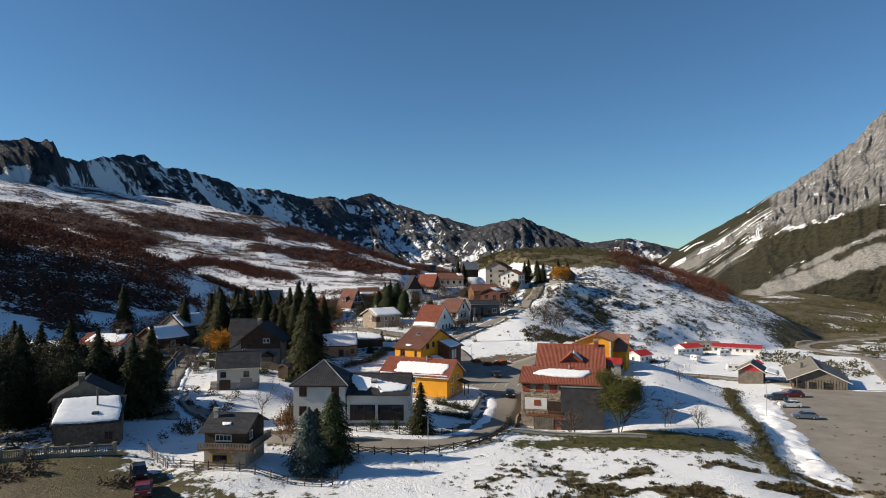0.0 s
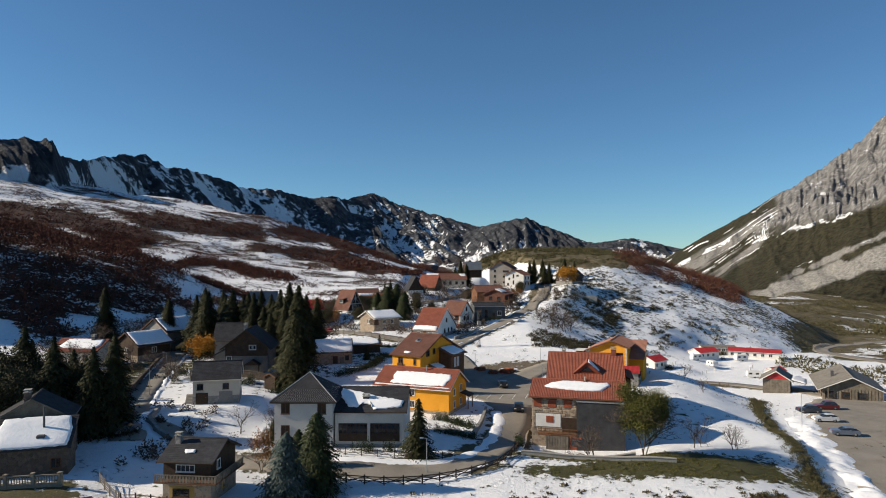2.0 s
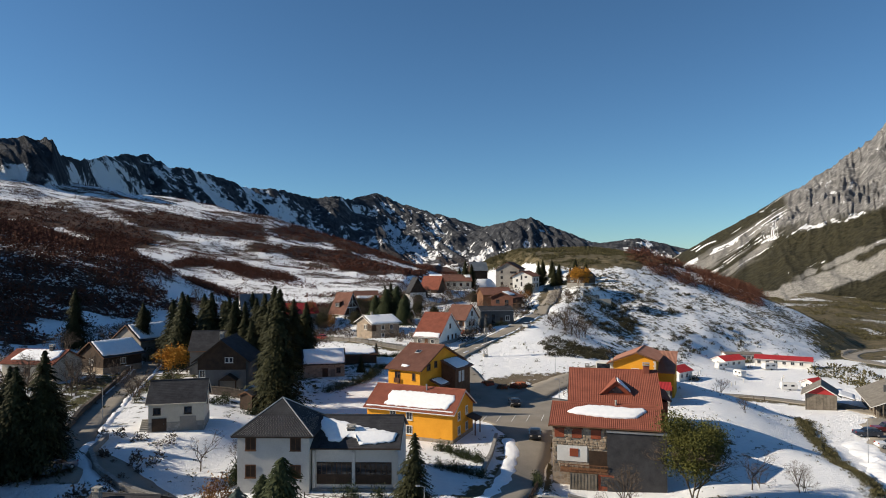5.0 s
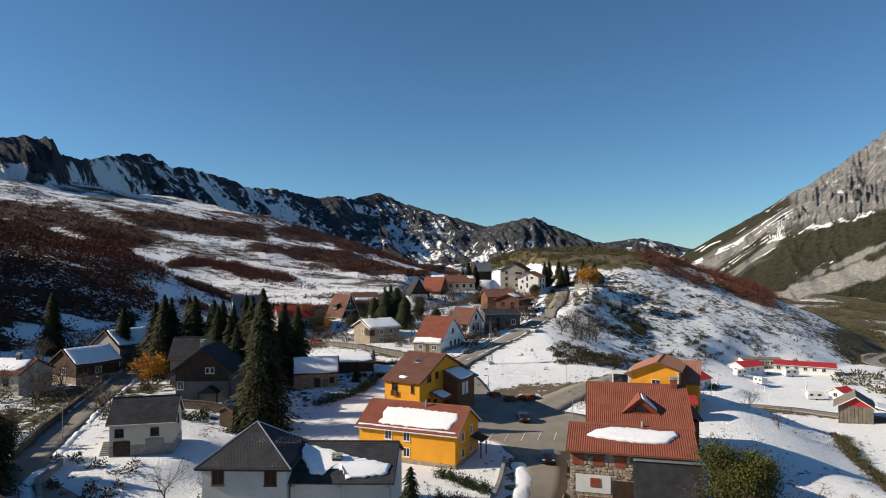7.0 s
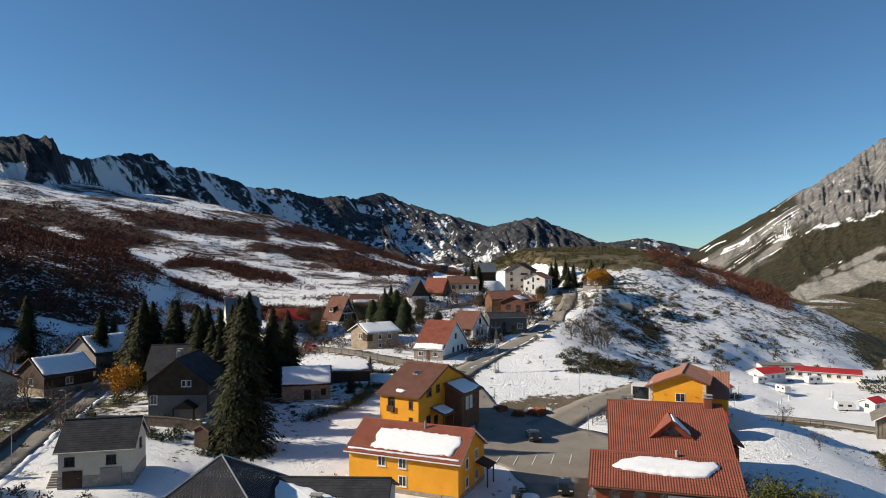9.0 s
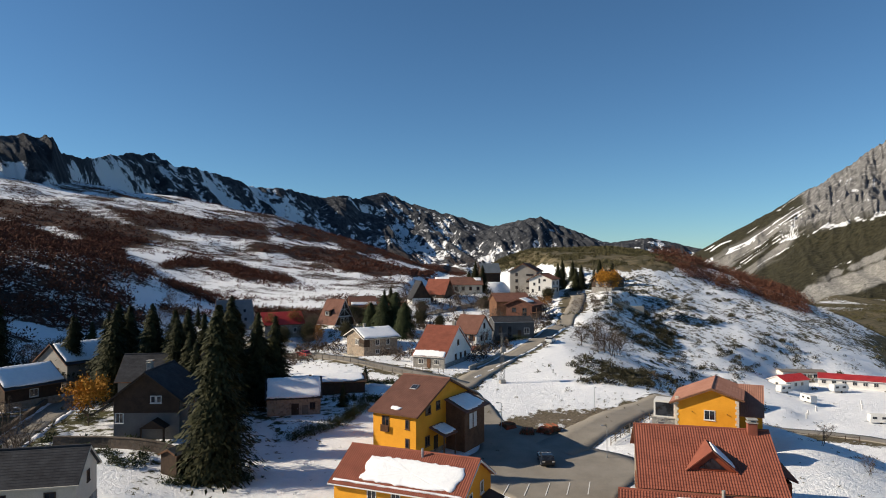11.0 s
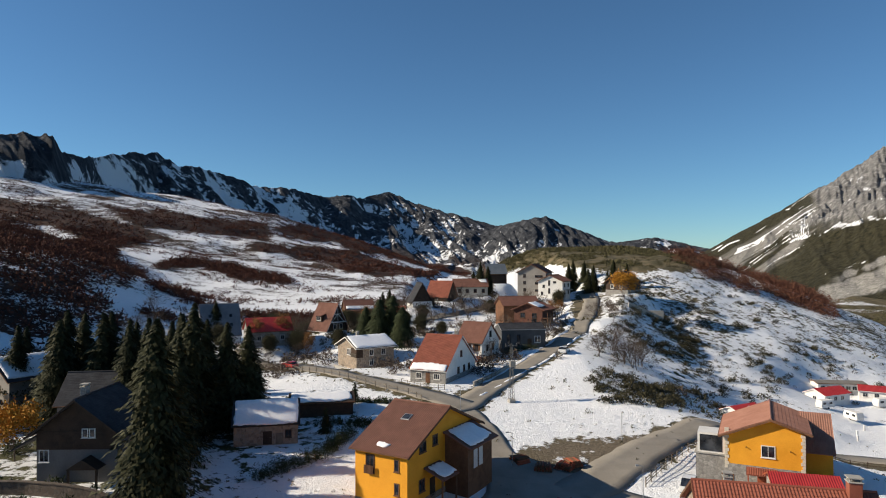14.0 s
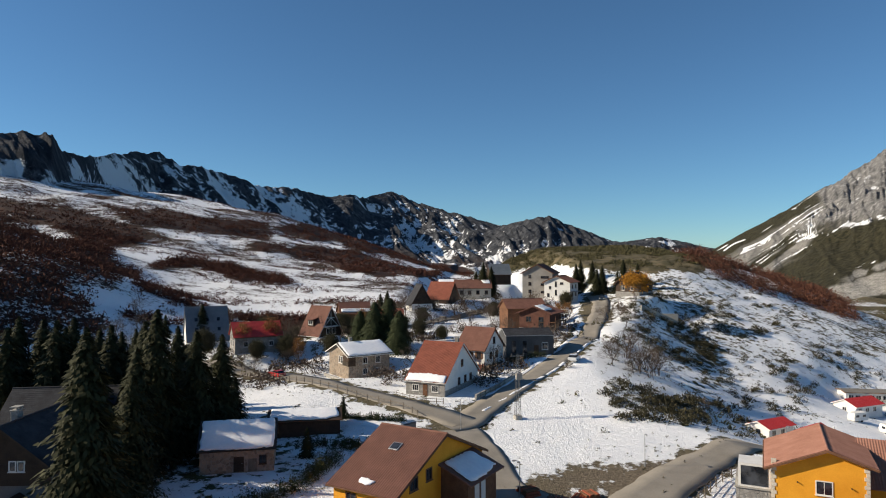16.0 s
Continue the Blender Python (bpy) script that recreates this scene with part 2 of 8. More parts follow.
def roof_slope(length, run, rise, thick=0.16, style="tile", pitch=0.25):
    """A roof slope: its ridge lies on the local x axis at the origin, and it falls towards -y. Barrel tiles in courses, slates in courses, or plain sheet."""
    bm = bmesh.new()
    slope = math.hypot(run, rise)
    cy, cz = -run / slope, -rise / slope
    ny, nz = -rise / slope, run / slope
    def at(x, s, h):
        return bm.verts.new((x, cy * s + ny * h, cz * s + nz * h))
    x0, x1 = -length / 2, length / 2
    if style == "plain":
        rows, cols = 1, 1
    elif style == "tile":
        rows, cols = max(2, round(slope / 0.42)), max(4, round(length / pitch))
    elif style == "sheet":
        rows, cols = 1, max(4, round(length / pitch))
    else:
        rows, cols = max(2, round(slope / 0.32)), max(3, round(length / 0.5))
    low = 0.0
    if style in ("tile", "sheet"):
        prof = [(k / (cols * 4), 0.022 * (1 + math.cos(math.pi * k / 2)) if style == "tile" else 0.02 * (1 + math.cos(math.pi * k / 2))) for k in range(cols * 4 + 1)]
        for r in range(rows):
            s0, s1 = slope * r / rows, slope * (r + 1) / rows
            up, dn = (0.0, 0.025) if style == "tile" else (0.0, 0.0)
            a = [at(x0 + u * length, s0, h + up) for u, h in prof]
            b = [at(x0 + u * length, s1, h + dn) for u, h in prof]
            for i in range(len(prof) - 1):
                bm.faces.new((a[i], b[i], b[i + 1], a[i + 1]))
    elif style == "slate":
        for r in range(rows):
            s0, s1 = slope * r / rows, slope * (r + 1) / rows + 0.02
            off = 0.25 * (r % 2)
            for c in range(cols + 1):
                u0, u1 = max(x0, x0 + (c * 0.5 - off) * length / (cols * 0.5)), min(x1, x0 + (c * 0.5 + 0.5 - off) * length / (cols * 0.5))
                if u1 - u0 < 0.02:
                    continue
                t = 0.016 + 0.008 * random.random()
                q = [at(u0, s0, 0.004), at(u0, s1, t), at(u1 - 0.012, s1, t), at(u1 - 0.012, s0, 0.004)]
                bm.faces.new(q)
                w = [at(u0, s1, -0.01), at(u1 - 0.012, s1, -0.01)]
                bm.faces.new((q[1], w[0], w[1], q[2]))
    # the deck below
    q = [at(x, s, h) for h in (-0.005, -thick) for x, s in ((x0, 0), (x0, slope), (x1, slope), (x1, 0))]
    bm.faces.new(q[0:4])
    bm.faces.new(q[7:3:-1])
    for i in range(4):
        j = (i + 1) % 4
        bm.faces.new((q[i], q[j], q[4 + j], q[4 + i]))
    return bm


def window(parent, face, u, v, w, h, dims, frame=None, shutter=None, sill=True, bars=1, pane=None):
    """A window on the face f, b, l or r of a house: u along the wall from its middle, v above the floor."""
    L, D = dims
    at = {"f": pose(u, -D / 2, v), "b": pose(-u, D / 2, v, 0, 0, 180), "r": pose(L / 2, u, v, 0, 0, 90), "l": pose(-L / 2, -u, v, 0, 0, -90)}[face]
    fw = 0.10
    bm = bmesh.new()
    ring = [[bm.verts.new((x, y, z)) for x, z in ((-w / 2 - o, -o), (w / 2 + o, -o), (w / 2 + o, h + o), (-w / 2 - o, h + o))] for o, y in ((fw, 0.05), (fw, -0.06), (0.0, -0.06), (0.0, 0.02))]
    for a, b in zip(ring, ring[1:]):
        for i in range(4):
            j = (i + 1) % 4
            bm.faces.new((a[i], a[j], b[j], b[i]))
    bmesh.ops.recalc_face_normals(bm, faces=bm.faces)
    bm.transform(at)
    ob = part("window", bm, frame or FRAME, parent)
    for k in range(bars):
        x = -w / 2 + w * (k + 1) / (bars + 1)
        bm = box(x - 0.025, x + 0.025, -0.035, 0.0, 0, h)
        bm.transform(at)
        part("glazing_bar", bm, frame or FRAME, ob)
    bm = box(-w / 2, w / 2, -0.012, 0.03, 0, h)
    bm.transform(at)
    part("pane", bm, pane or GLASS, ob)
    if shutter:
        for sx in (-1, 1):
            bm = box(min(sx * (w / 2 + fw), sx * (w + fw)), max(sx * (w / 2 + fw), sx * (w + fw)), -0.07, -0.015, -0.04, h + 0.04, 0.01)
            bm.transform(at)
            part("shutter", bm, shutter, ob)
    if sill:
        bm = box(-w / 2 - fw - 0.06, w / 2 + fw + 0.06, -0.14, 0.02, -fw - 0.07, -fw, 0.01)
        bm.transform(at)
        part("sill", bm, frame or FRAME, ob)
    return ob


def door(parent, face, u, w, h, dims, material, v=0.0):
    L, D = dims
    at = {"f": pose(u, -D / 2, v), "b": pose(-u, D / 2, v, 0, 0, 180), "r": pose(L / 2, u, v, 0, 0, 90), "l": pose(-L / 2, -u, v, 0, 0, -90)}[face]
    bm = box(-w / 2, w / 2, -0.05, 0.03, 0, h, 0.01)
    bm.transform(at)
    ob = part("door", bm, material, parent)
    for k in range(1, max(2, int(w / 0.3))):
        x = -w / 2 + w * k / max(2, int(w / 0.3))
        bm = box(x - 0.012, x + 0.012, -0.065, -0.045, 0.03, h - 0.03)
        bm.transform(at)
        part("batten", bm, material, ob)
    bm = rod((w * 0.36, -0.12, 1.0), (w * 0.36 - 0.12, -0.12, 1.0), 0.018, 6)
    rod((w * 0.36, -0.05, 1.0), (w * 0.36, -0.12, 1.0), 0.014, 6, bm=bm)
    bm.transform(at)
    part("handle", bm, METAL, ob)
    return ob


def chimney(parent, x, y, z, w, d, h, material, cap=True):
    bm = box(x - w / 2, x + w / 2, y - d / 2, y + d / 2, z - 0.8, z + h, 0.02)
    ob = part("chimney", bm, material, parent)
    if cap:
        bm = box(x - w / 2 - 0.08, x + w / 2 + 0.08, y - d / 2 - 0.08, y + d / 2 + 0.08, z + h, z + h + 0.09, 0.02)
        for sx in (-1, 1):
            for sy in (-1, 1):
                box(x + sx * w * 0.38 - 0.05, x + sx * w * 0.38 + 0.05, y + sy * d * 0.38 - 0.05, y + sy * d * 0.38 + 0.05, z + h + 0.09, z + h + 0.32, bm=bm)
        box(x - w / 2 - 0.06, x + w / 2 + 0.06, y - d / 2 - 0.06, y + d / 2 + 0.06, z + h + 0.32, z + h + 0.4, bm=bm)
        part("chimney_cap", bm, CONCRETE, ob)
    return ob


def gable_house(name, label, x, y, rot, length, depth, z0, eave, ridge, walls, roof, style="tile", over=0.45, verge=0.35,
                plinth=None, plinth_h=0.0, fascia=None, drop=2.5, ridge_y=0.0, gable=None, asym=None):
    """A house with its ridge along the local x axis. eave and ridge are heights of the walls' top and of the ridge above z0. ridge_y moves the ridge off the middle."""
    h = thing(name, pose(x, y, z0, 0, 0, rot), label, "house")
    L, D = length, depth
    top = ridge - 0.2
    eb = eave if asym is None else asym
    outline = [(-D / 2, -drop), (D / 2, -drop), (D / 2, eb), (ridge_y, top), (-D / 2, eave)]
    part("wall", prism(outline, -L / 2, L / 2), walls, h)
    if plinth:
        part("plinth", box(-L / 2 - 0.05, L / 2 + 0.05, -D / 2 - 0.05, D / 2 + 0.05, -drop, plinth_h), plinth, h)
    if gable:
        for s in (-1, 1):
            bm = prism([(-D / 2 + 0.02, eave), (D / 2 - 0.02, eb), (ridge_y, top)], s * L / 2 - 0.03, s * L / 2 + 0.04)
            part("gable", bm, gable, h)
    for s, e in ((-1, eave), (1, eb)):
        run = D / 2 - s * ridge_y
        rise = top - e
        k = (run + over) / run
        bm = roof_slope(L + 2 * verge, run * k, rise * k, 0.17, style)
        if s > 0:
            bm.transform(Matrix.Rotation(math.pi, 4, "Z"))
        bm.transform(Matrix.Translation((0, ridge_y, top + 0.2)))
        part("roof", bm, roof, h)
    if style in ("tile", "slate"):
        bm = rod((-L / 2 - verge, ridge_y, top + 0.20), (L / 2 + verge, ridge_y, top + 0.20), 0.13, 8)
        part("ridge_cap", bm, roof, h)
    fm = fascia or WOOD
    for s, e in ((-1, eave), (1, eb)):
        run = D / 2 - s * ridge_y
        rise = top - e
        k = (run + over) / run
        yy, zz = ridge_y + s * run * k, top + 0.2 - rise * k
        part("gutter", rod((-L / 2 - verge, yy + s * 0.06, zz - 0.08), (L / 2 + verge, yy + s * 0.06, zz - 0.08), 0.07, 6), fm, h)
        for e2 in (-1, 1):
            bm = prism([(ridge_y, top + 0.16), (yy, zz - 0.04), (yy, zz - 0.24), (ridge_y, top - 0.06)], e2 * (L / 2 + verge) - 0.03, e2 * (L / 2 + verge) + 0.03)
            part("bargeboard", bm, fm, h)
    return h


def snow_sheet(name, label, m, outline, thick=0.18, seed=0, wobble=0.25):
    """A slab of snow with a ragged rim, lying in the plane of m: outline is a list of (u, v) corners."""
    rng = random.Random(seed)
    pts = []
    n = len(outline)
    for i in range(n):
        a, b = Vector(outline[i]), Vector(outline[(i + 1) % n])
        steps = max(2, int((b - a).length / 0.35))
        nrm = Vector((b.y - a.y, a.x - b.x)).normalized()
        for k in range(steps):
            q = a.lerp(b, k / steps) + nrm * (rng.random() - 0.6) * wobble
            pts.append(q)
    bm = bmesh.new()
    mid = sum(pts, Vector((0, 0))) / len(pts)
    rings = []
    for s, h in ((1.0, 0.0), (0.985, thick * 0.7), (0.93, thick), (0.6, thick * 1.1), (0.25, thick * 1.05)):
        rings.append([bm.verts.new((mid.x + (q.x - mid.x) * s, mid.y + (q.y - mid.y) * s, h + (rng.random() - 0.5) * 0.03 * (h > 0))) for q in pts])
    for a, b in zip(rings, rings[1:]):
        for i in range(len(pts)):
            j = (i + 1) % len(pts)
            bm.faces.new((a[i], a[j], b[j], b[i]))
    c = bm.verts.new((mid.x, mid.y, thick * 1.05))
    for i in range(len(pts)):
        bm.faces.new((rings[-1][i], rings[-1][(i + 1) % len(pts)], c))
    for f in bm.faces:
        f.smooth = True
    bmesh.ops.recalc_face_normals(bm, faces=bm.faces)
    ob = new(name, mesh_of(name, bm, SNOW))
    ob.matrix_world = m
    return tagged(ob, label, "snow", kind="stuff")


def slope_pose(x, y, rot, z0, length, depth, eave, ridge, side=-1, ridge_y=0.0):
    """The pose of a plane lying on a gable roof's slope: origin at the middle of the ridge, u along the ridge, v down the slope negative."""
    top = ridge
    run = depth / 2 - side * ridge_y
    rise = ridge - 0.2 - eave
    ang = math.degrees(math.atan2(rise, run))
    base = pose(x, y, z0, 0, 0, rot) @ Matrix.Translation((0, ridge_y, top))
    if side > 0:
        base = base @ pose(0, 0, 0, 0, 0, 180)
    return base @ pose(0, 0, 0, ang, 0, 0) @ Matrix.Translation((0, 0, 0.06))

# ---------------------------------------------------------------- land forms
def smooth(a, b, v):
    s = np.clip((v - a) / (b - a), 0, 1)
    return s * s * (3 - 2 * s)


def lattice(ix, iy, seed):
    h = np.sin(ix * 127.1 + iy * 311.7 + seed * 74.7) * 43758.5453
    return h - np.floor(h)


def vnoise(x, y, seed=0):
    ix, iy = np.floor(x), np.floor(y)
    fx, fy = x - ix, y - iy
    fx, fy = fx * fx * (3 - 2 * fx), fy * fy * (3 - 2 * fy)
    a = lattice(ix, iy, seed) * (1 - fx) + lattice(ix + 1, iy, seed) * fx
    b = lattice(ix, iy + 1, seed) * (1 - fx) + lattice(ix + 1, iy + 1, seed) * fx
    return (a * (1 - fy) + b * fy) * 2 - 1


def fbm(x, y, octaves=5, seed=0, gain=0.5):
    total, amp = 0.0, 1.0
    for k in range(octaves):
        total = total + amp * vnoise(x, y, seed + k)
        x, y, amp = x * 2.03 + 1.7, y * 2.03 - 0.9, amp * gain
    return total


def ridged(x, y, octaves=5, seed=0):
    total, amp = 0.0, 1.0
    for k in range(octaves):
        total = total + amp * (1 - 2 * np.abs(vnoise(x, y, seed + k)))
        x, y, amp = x * 2.07 + 3.1, y * 2.07 + 1.3, amp * 0.5
    return total


def bump(x, y, cx, cy, rl, rr, ry, power=1.2):
    rx = np.where(x < cx, rl, rr)
    return np.exp(-((((x - cx) / rx) ** 2 + ((y - cy) / ry) ** 2) ** power))


def knoll(x, y):
    """The snowy hill beside the village: a ridge that runs away to the right, steep towards the camp site. Gives its height and its share of 0 to 1."""
    u, v = (x - 80) * 0.65 + (y - 325) * 0.76, (x - 80) * 0.76 - (y - 325) * 0.65
    v = v + 5 * fbm(u / 40, v / 60, 2, 51)
    h = np.interp(u, (-140, -105, -90, -60, -44, -20, 10, 45, 90, 125, 160), (0, 2, 4.5, 15.5, 21, 29, 35, 42, 43, 35, 10))
    v0 = np.interp(u, (-140, -90, -60, -30, 0, 40), (30, 22, 15, -2, -20, -30))
    wide = np.interp(u, (-90, -50, -20, 20), (22, 36, 26, 26))
    lin = np.clip((74 - v) / (74 - v0), 0, 1)
    s = np.where(v > v0, 0.6 * lin + 0.4 * (1 - (1 - lin) ** 2), smooth(v0 - wide, v0, v))
    h = h * s * 1.0
    back = 54 * bump(x, y, 95, 520, 78, 72, 150, 1.5)
    return np.maximum(h, back) + 0.12 * np.minimum(h, back), np.clip(h / 12, 0, 1)


def land(x, y):
    """Height of the natural ground, without building plots."""
    x, y = np.asarray(x, float), np.asarray(y, float)
    mid = np.interp(y, (40, 100, 150, 180, 205, 235, 265, 300, 330, 380, 450, 600, 1200),
                    (6.0, 6.5, 7.0, 8.5, 10.2, 12, 14, 15.5, 17, 15, 8, 2, 4))
    left = np.interp(y, (40, 120, 170, 235, 300, 400, 600), (7, 9.5, 9.5, 8.5, 9.5, 10, 14))
    right = np.interp(y, (40, 100, 150, 200, 260, 350, 500, 900), (4, 2.5, 1.5, -1, -4.5, -9, -12, -14))
    bank0 = np.interp(y, (60, 97, 143, 163, 200), (34, 36, 46, 50, 26))
    bank1 = np.interp(y, (60, 97, 143, 163, 200), (52, 53, 67.7, 72, 66))
    fall = np.clip((x - bank0) / (bank1 - bank0), 0, 1)
    z = mid + (left - mid) * smooth(-22, -48, x) + (right - mid) * (0.5 * fall + 0.5 * smooth(0, 1, fall))
    rise, wild = knoll(x, y)
    z = z + rise
    top = np.interp(y, (290, 320, 345, 420, 480), (18, 23, 31, 37, 41))
    share = smooth(36, 50, x) * smooth(288, 322, y) * smooth(32, 0, x - np.interp(y, (300, 360, 420, 500), (60, 80, 92, 100)))
    z = z + share * np.maximum(0, top - z) * smooth(560, 480, y)
    z = z + 46 * bump(x, y, -300, 390, 170, 98, 165, 1.2)
    z = z + 27 * bump(x, y, -166, 290, 120, 60, 108, 1.3)
    # unseen hill beyond the left edge, added to shade the western meadow
    z = z + 104 * bump(x, y, -318, 200, 160, 84, 76, 1.4)
    d = np.hypot(x, y)
    az = np.degrees(np.arctan2(x, np.maximum(y, 1)))
    tall = np.interp(az, (-60, -35, -25, -15, -8, -3, 2), (190, 178, 150, 105, 52, 8, 0))
    z = z + tall * smooth(420, 1500, d)
    rough = smooth(330, 900, d) * np.interp(az, (-10, 5), (1, 0.5))
    z = z + rough * (7 * fbm(x / 190, y / 190, 3, 3) + 3.2 * fbm(x / 46, y / 46, 4, 9))
    z = z + wild * (0.6 * fbm(x / 16, y / 16, 4, 5) + 1.2 * fbm(x / 45, y / 45, 2, 7))
    return z + 0.18 * fbm(x / 9, y / 9, 3, 11)


PLOTS = []       # (x, y, half size, height) of every levelled plot


def ground(x, y):
    z = land(x, y)
    num, den = 0.0, 1e-9
    for px, py, r, pz in PLOTS:
        w = np.exp(-(np.maximum(0, np.hypot(x - px, y - py) - 0.7 * r) / (0.7 * r)) ** 2)
        num, den = num + w * w * (pz - z), den + w
    return z + num / np.maximum(den, 1.0)


def sight(x, y, z):
    """Bearing and height of a place as seen over the middle of the village, both as a hundred times the tangent."""
    d = np.maximum(y - 45.8, 20.0)
    return 100 * (x - 0.4) / d, 100 * (z - 33.2) / d


# stands of bare wood on the western slopes: bearing, height, half width, half depth, fall
STANDS = ((-64.0, -0.7, 14.6, 5.6, -0.35), (-51.9, -3.3, 6.9, 3.0, -0.60), (-67.4, 3.6, 10.3, 2.2, -0.20), (-59.7, -5.0, 11.2, 3.3, -0.20),
          (-66.5, 7.9, 7.7, 1.2, -0.10), (-57.9, 6.0, 7.7, 1.7, -0.25), (-51.9, 4.5, 6.0, 1.9, -0.20), (-43.3, 6.0, 7.7, 1.5, -0.15),
          (-37.3, 5.2, 5.2, 1.2, -0.20), (-32.1, 4.5, 3.9, 1.5, -0.10), (-53.6, 1.9, 3.4, 0.9, -0.20), (-60.0, -7.4, 12.0, 1.0, -0.06))
FAR_STANDS = ((-21.8, 4.2, 6.0, 1.1, -0.05), (-14.9, 2.8, 6.0, 1.2, -0.25), (-8.9, 0.9, 5.2, 0.9, -0.30), (-2.8, -1.0, 4.3, 0.6, -0.20),
              (-27.8, 1.9, 3.4, 0.7, -0.10), (-20.1, 0.9, 6.9, 1.0, -0.10), (-14.0, -0.7, 5.2, 1.1, -0.15), (-7.1, -1.7, 3.4, 0.6, -0.10),
              (-41.2, -0.3, 3.4, 0.8, 0.10), (-33.8, -1.1, 6.0, 0.9, -0.25), (-46.3, -2.0, 1.7, 1.4, -0.50), (-27.8, -2.4, 3.4, 0.7, -0.20))


def woods(x, y):
    """Share of bare russet wood on the western slopes, 0 to 1."""
    x, y = np.asarray(x, float), np.asarray(y, float)
    b, e = sight(x, y, land(x, y))
    full = 0.0
    for cb, ce, rb, re, fall in STANDS + FAR_STANDS:
        full = np.maximum(full, np.exp(-(((b - cb) / rb) ** 2 + ((e - ce - fall * (b - cb)) / re) ** 2) ** 1.4))
    edge = 0.30 * fbm(b / 3.2, e / 1.1, 4, 33) + 0.12 * fbm(x / 22, y / 22, 3, 35)
    near = smooth(16, 24, land(x, y) + 8 * fbm(x / 18, y / 18, 4, 37)) * smooth(600, 520, np.hypot(x, y)) * smooth(-44, -50, b)
    full = np.maximum(full, 0.9 * near)
    return smooth(0.22, 0.52, full + edge * smooth(0.04, 0.3, full)) * smooth(170, 230, np.hypot(x, y)) * smooth(-60, -100, x - np.maximum(0, y - 300) * 0.45)

PLOTS += [(-4.4, 130.6, 10, 6.6), (-4, 157, 10, 7.4), (14, 148, 13, 6.3), (-3, 211, 10, 10.2), (5, 232, 6, 11.2), (14.5, 237, 7, 13.3),
          (21, 113, 9, 4.2), (26, 131, 9, 5.2), (36, 159, 9, 6.6), (-14, 106, 12, 7.4), (-38, 123, 8, 9.7), (-48, 91, 10, 8.8), (-26.5, 83, 7, 7.9),
          (-23, 230, 8, 9.5), (-26, 172, 8, 8.4)]
PLOTS += [(-42, 154, 9, 9.5), (20, 260, 7, 16.4), (31, 313, 10, 20.9), (-9, 320, 11, 19.5), (75, 136, 10, 2.3), (95, 140, 22, 2.0), (97, 174, 12, 1.0),
          (92, 100, 20, 2.6), (113, 250, 22, -2.4), (42, 116, 12, 5.4), (-14, 302, 7, 18), (3, 328, 9, 21), (14, 352, 8, 24.5), (-37, 262, 6, 14.5), (-51, 252, 8, 11.8), (66, 212, 9, 0.6)]
PLOTS += [(30, 249, 5, 15.0), (36, 268, 7, 17.2), (39, 278, 7, 18.3), (41.5, 288, 7, 19.4), (43.5, 298, 7, 20.3), (45, 308, 7, 21.1), (46, 325, 9, 22.2), (54, 301, 8, 23.0)]


def spaced(lo, a, b, hi, fine, grow):
    """Grid lines: fine steps from a to b, growing ones outwards to lo and hi."""
    mid = list(np.arange(a, b + fine / 2, fine))
    out, s, v = [], fine, mid[-1]
    while v < hi:
        s *= grow
        v += s
        out.append(v)
    inn, s, v = [], fine, mid[0]
    while v > lo:
        s *= grow
        v -= s
        inn.append(v)
    return np.array(inn[::-1] + mid + out)


def grid_mesh(name, X, Y, Z, material, weights):
    ny, nx = X.shape
    me = bpy.data.meshes.new(name)
    idx = np.arange(nx * ny).reshape(ny, nx)
    quads = np.stack([idx[:-1, :-1], idx[:-1, 1:], idx[1:, 1:], idx[1:, :-1]], -1).reshape(-1, 4)
    me.vertices.add(nx * ny)
    me.vertices.foreach_set("co", np.stack([X, Y, Z], -1).astype(np.float32).ravel())
    me.loops.add(quads.size)
    me.loops.foreach_set("vertex_index", quads.astype(np.int32).ravel())
    me.polygons.add(len(quads))
    me.polygons.foreach_set("loop_start", np.arange(0, quads.size, 4, dtype=np.int32))
    me.polygons.foreach_set("use_smooth", np.ones(len(quads), dtype=bool))
    me.update()
    me.validate()
    for key, w in weights.items():
        a = me.attributes.new(key, "FLOAT", "POINT")
        a.data.foreach_set("value", np.clip(w, 0, 1).astype(np.float32).ravel())
    me.materials.append(material)
    return new(name, me)


def blob(x, y, cx, cy, rx, ry, rot=0.0):
    c, s = math.cos(radians(rot)), math.sin(radians(rot))
    u, v = (x - cx) * c + (y - cy) * s, -(x - cx) * s + (y - cy) * c
    return np.exp(-((u / rx) ** 2 + (v / ry) ** 2))


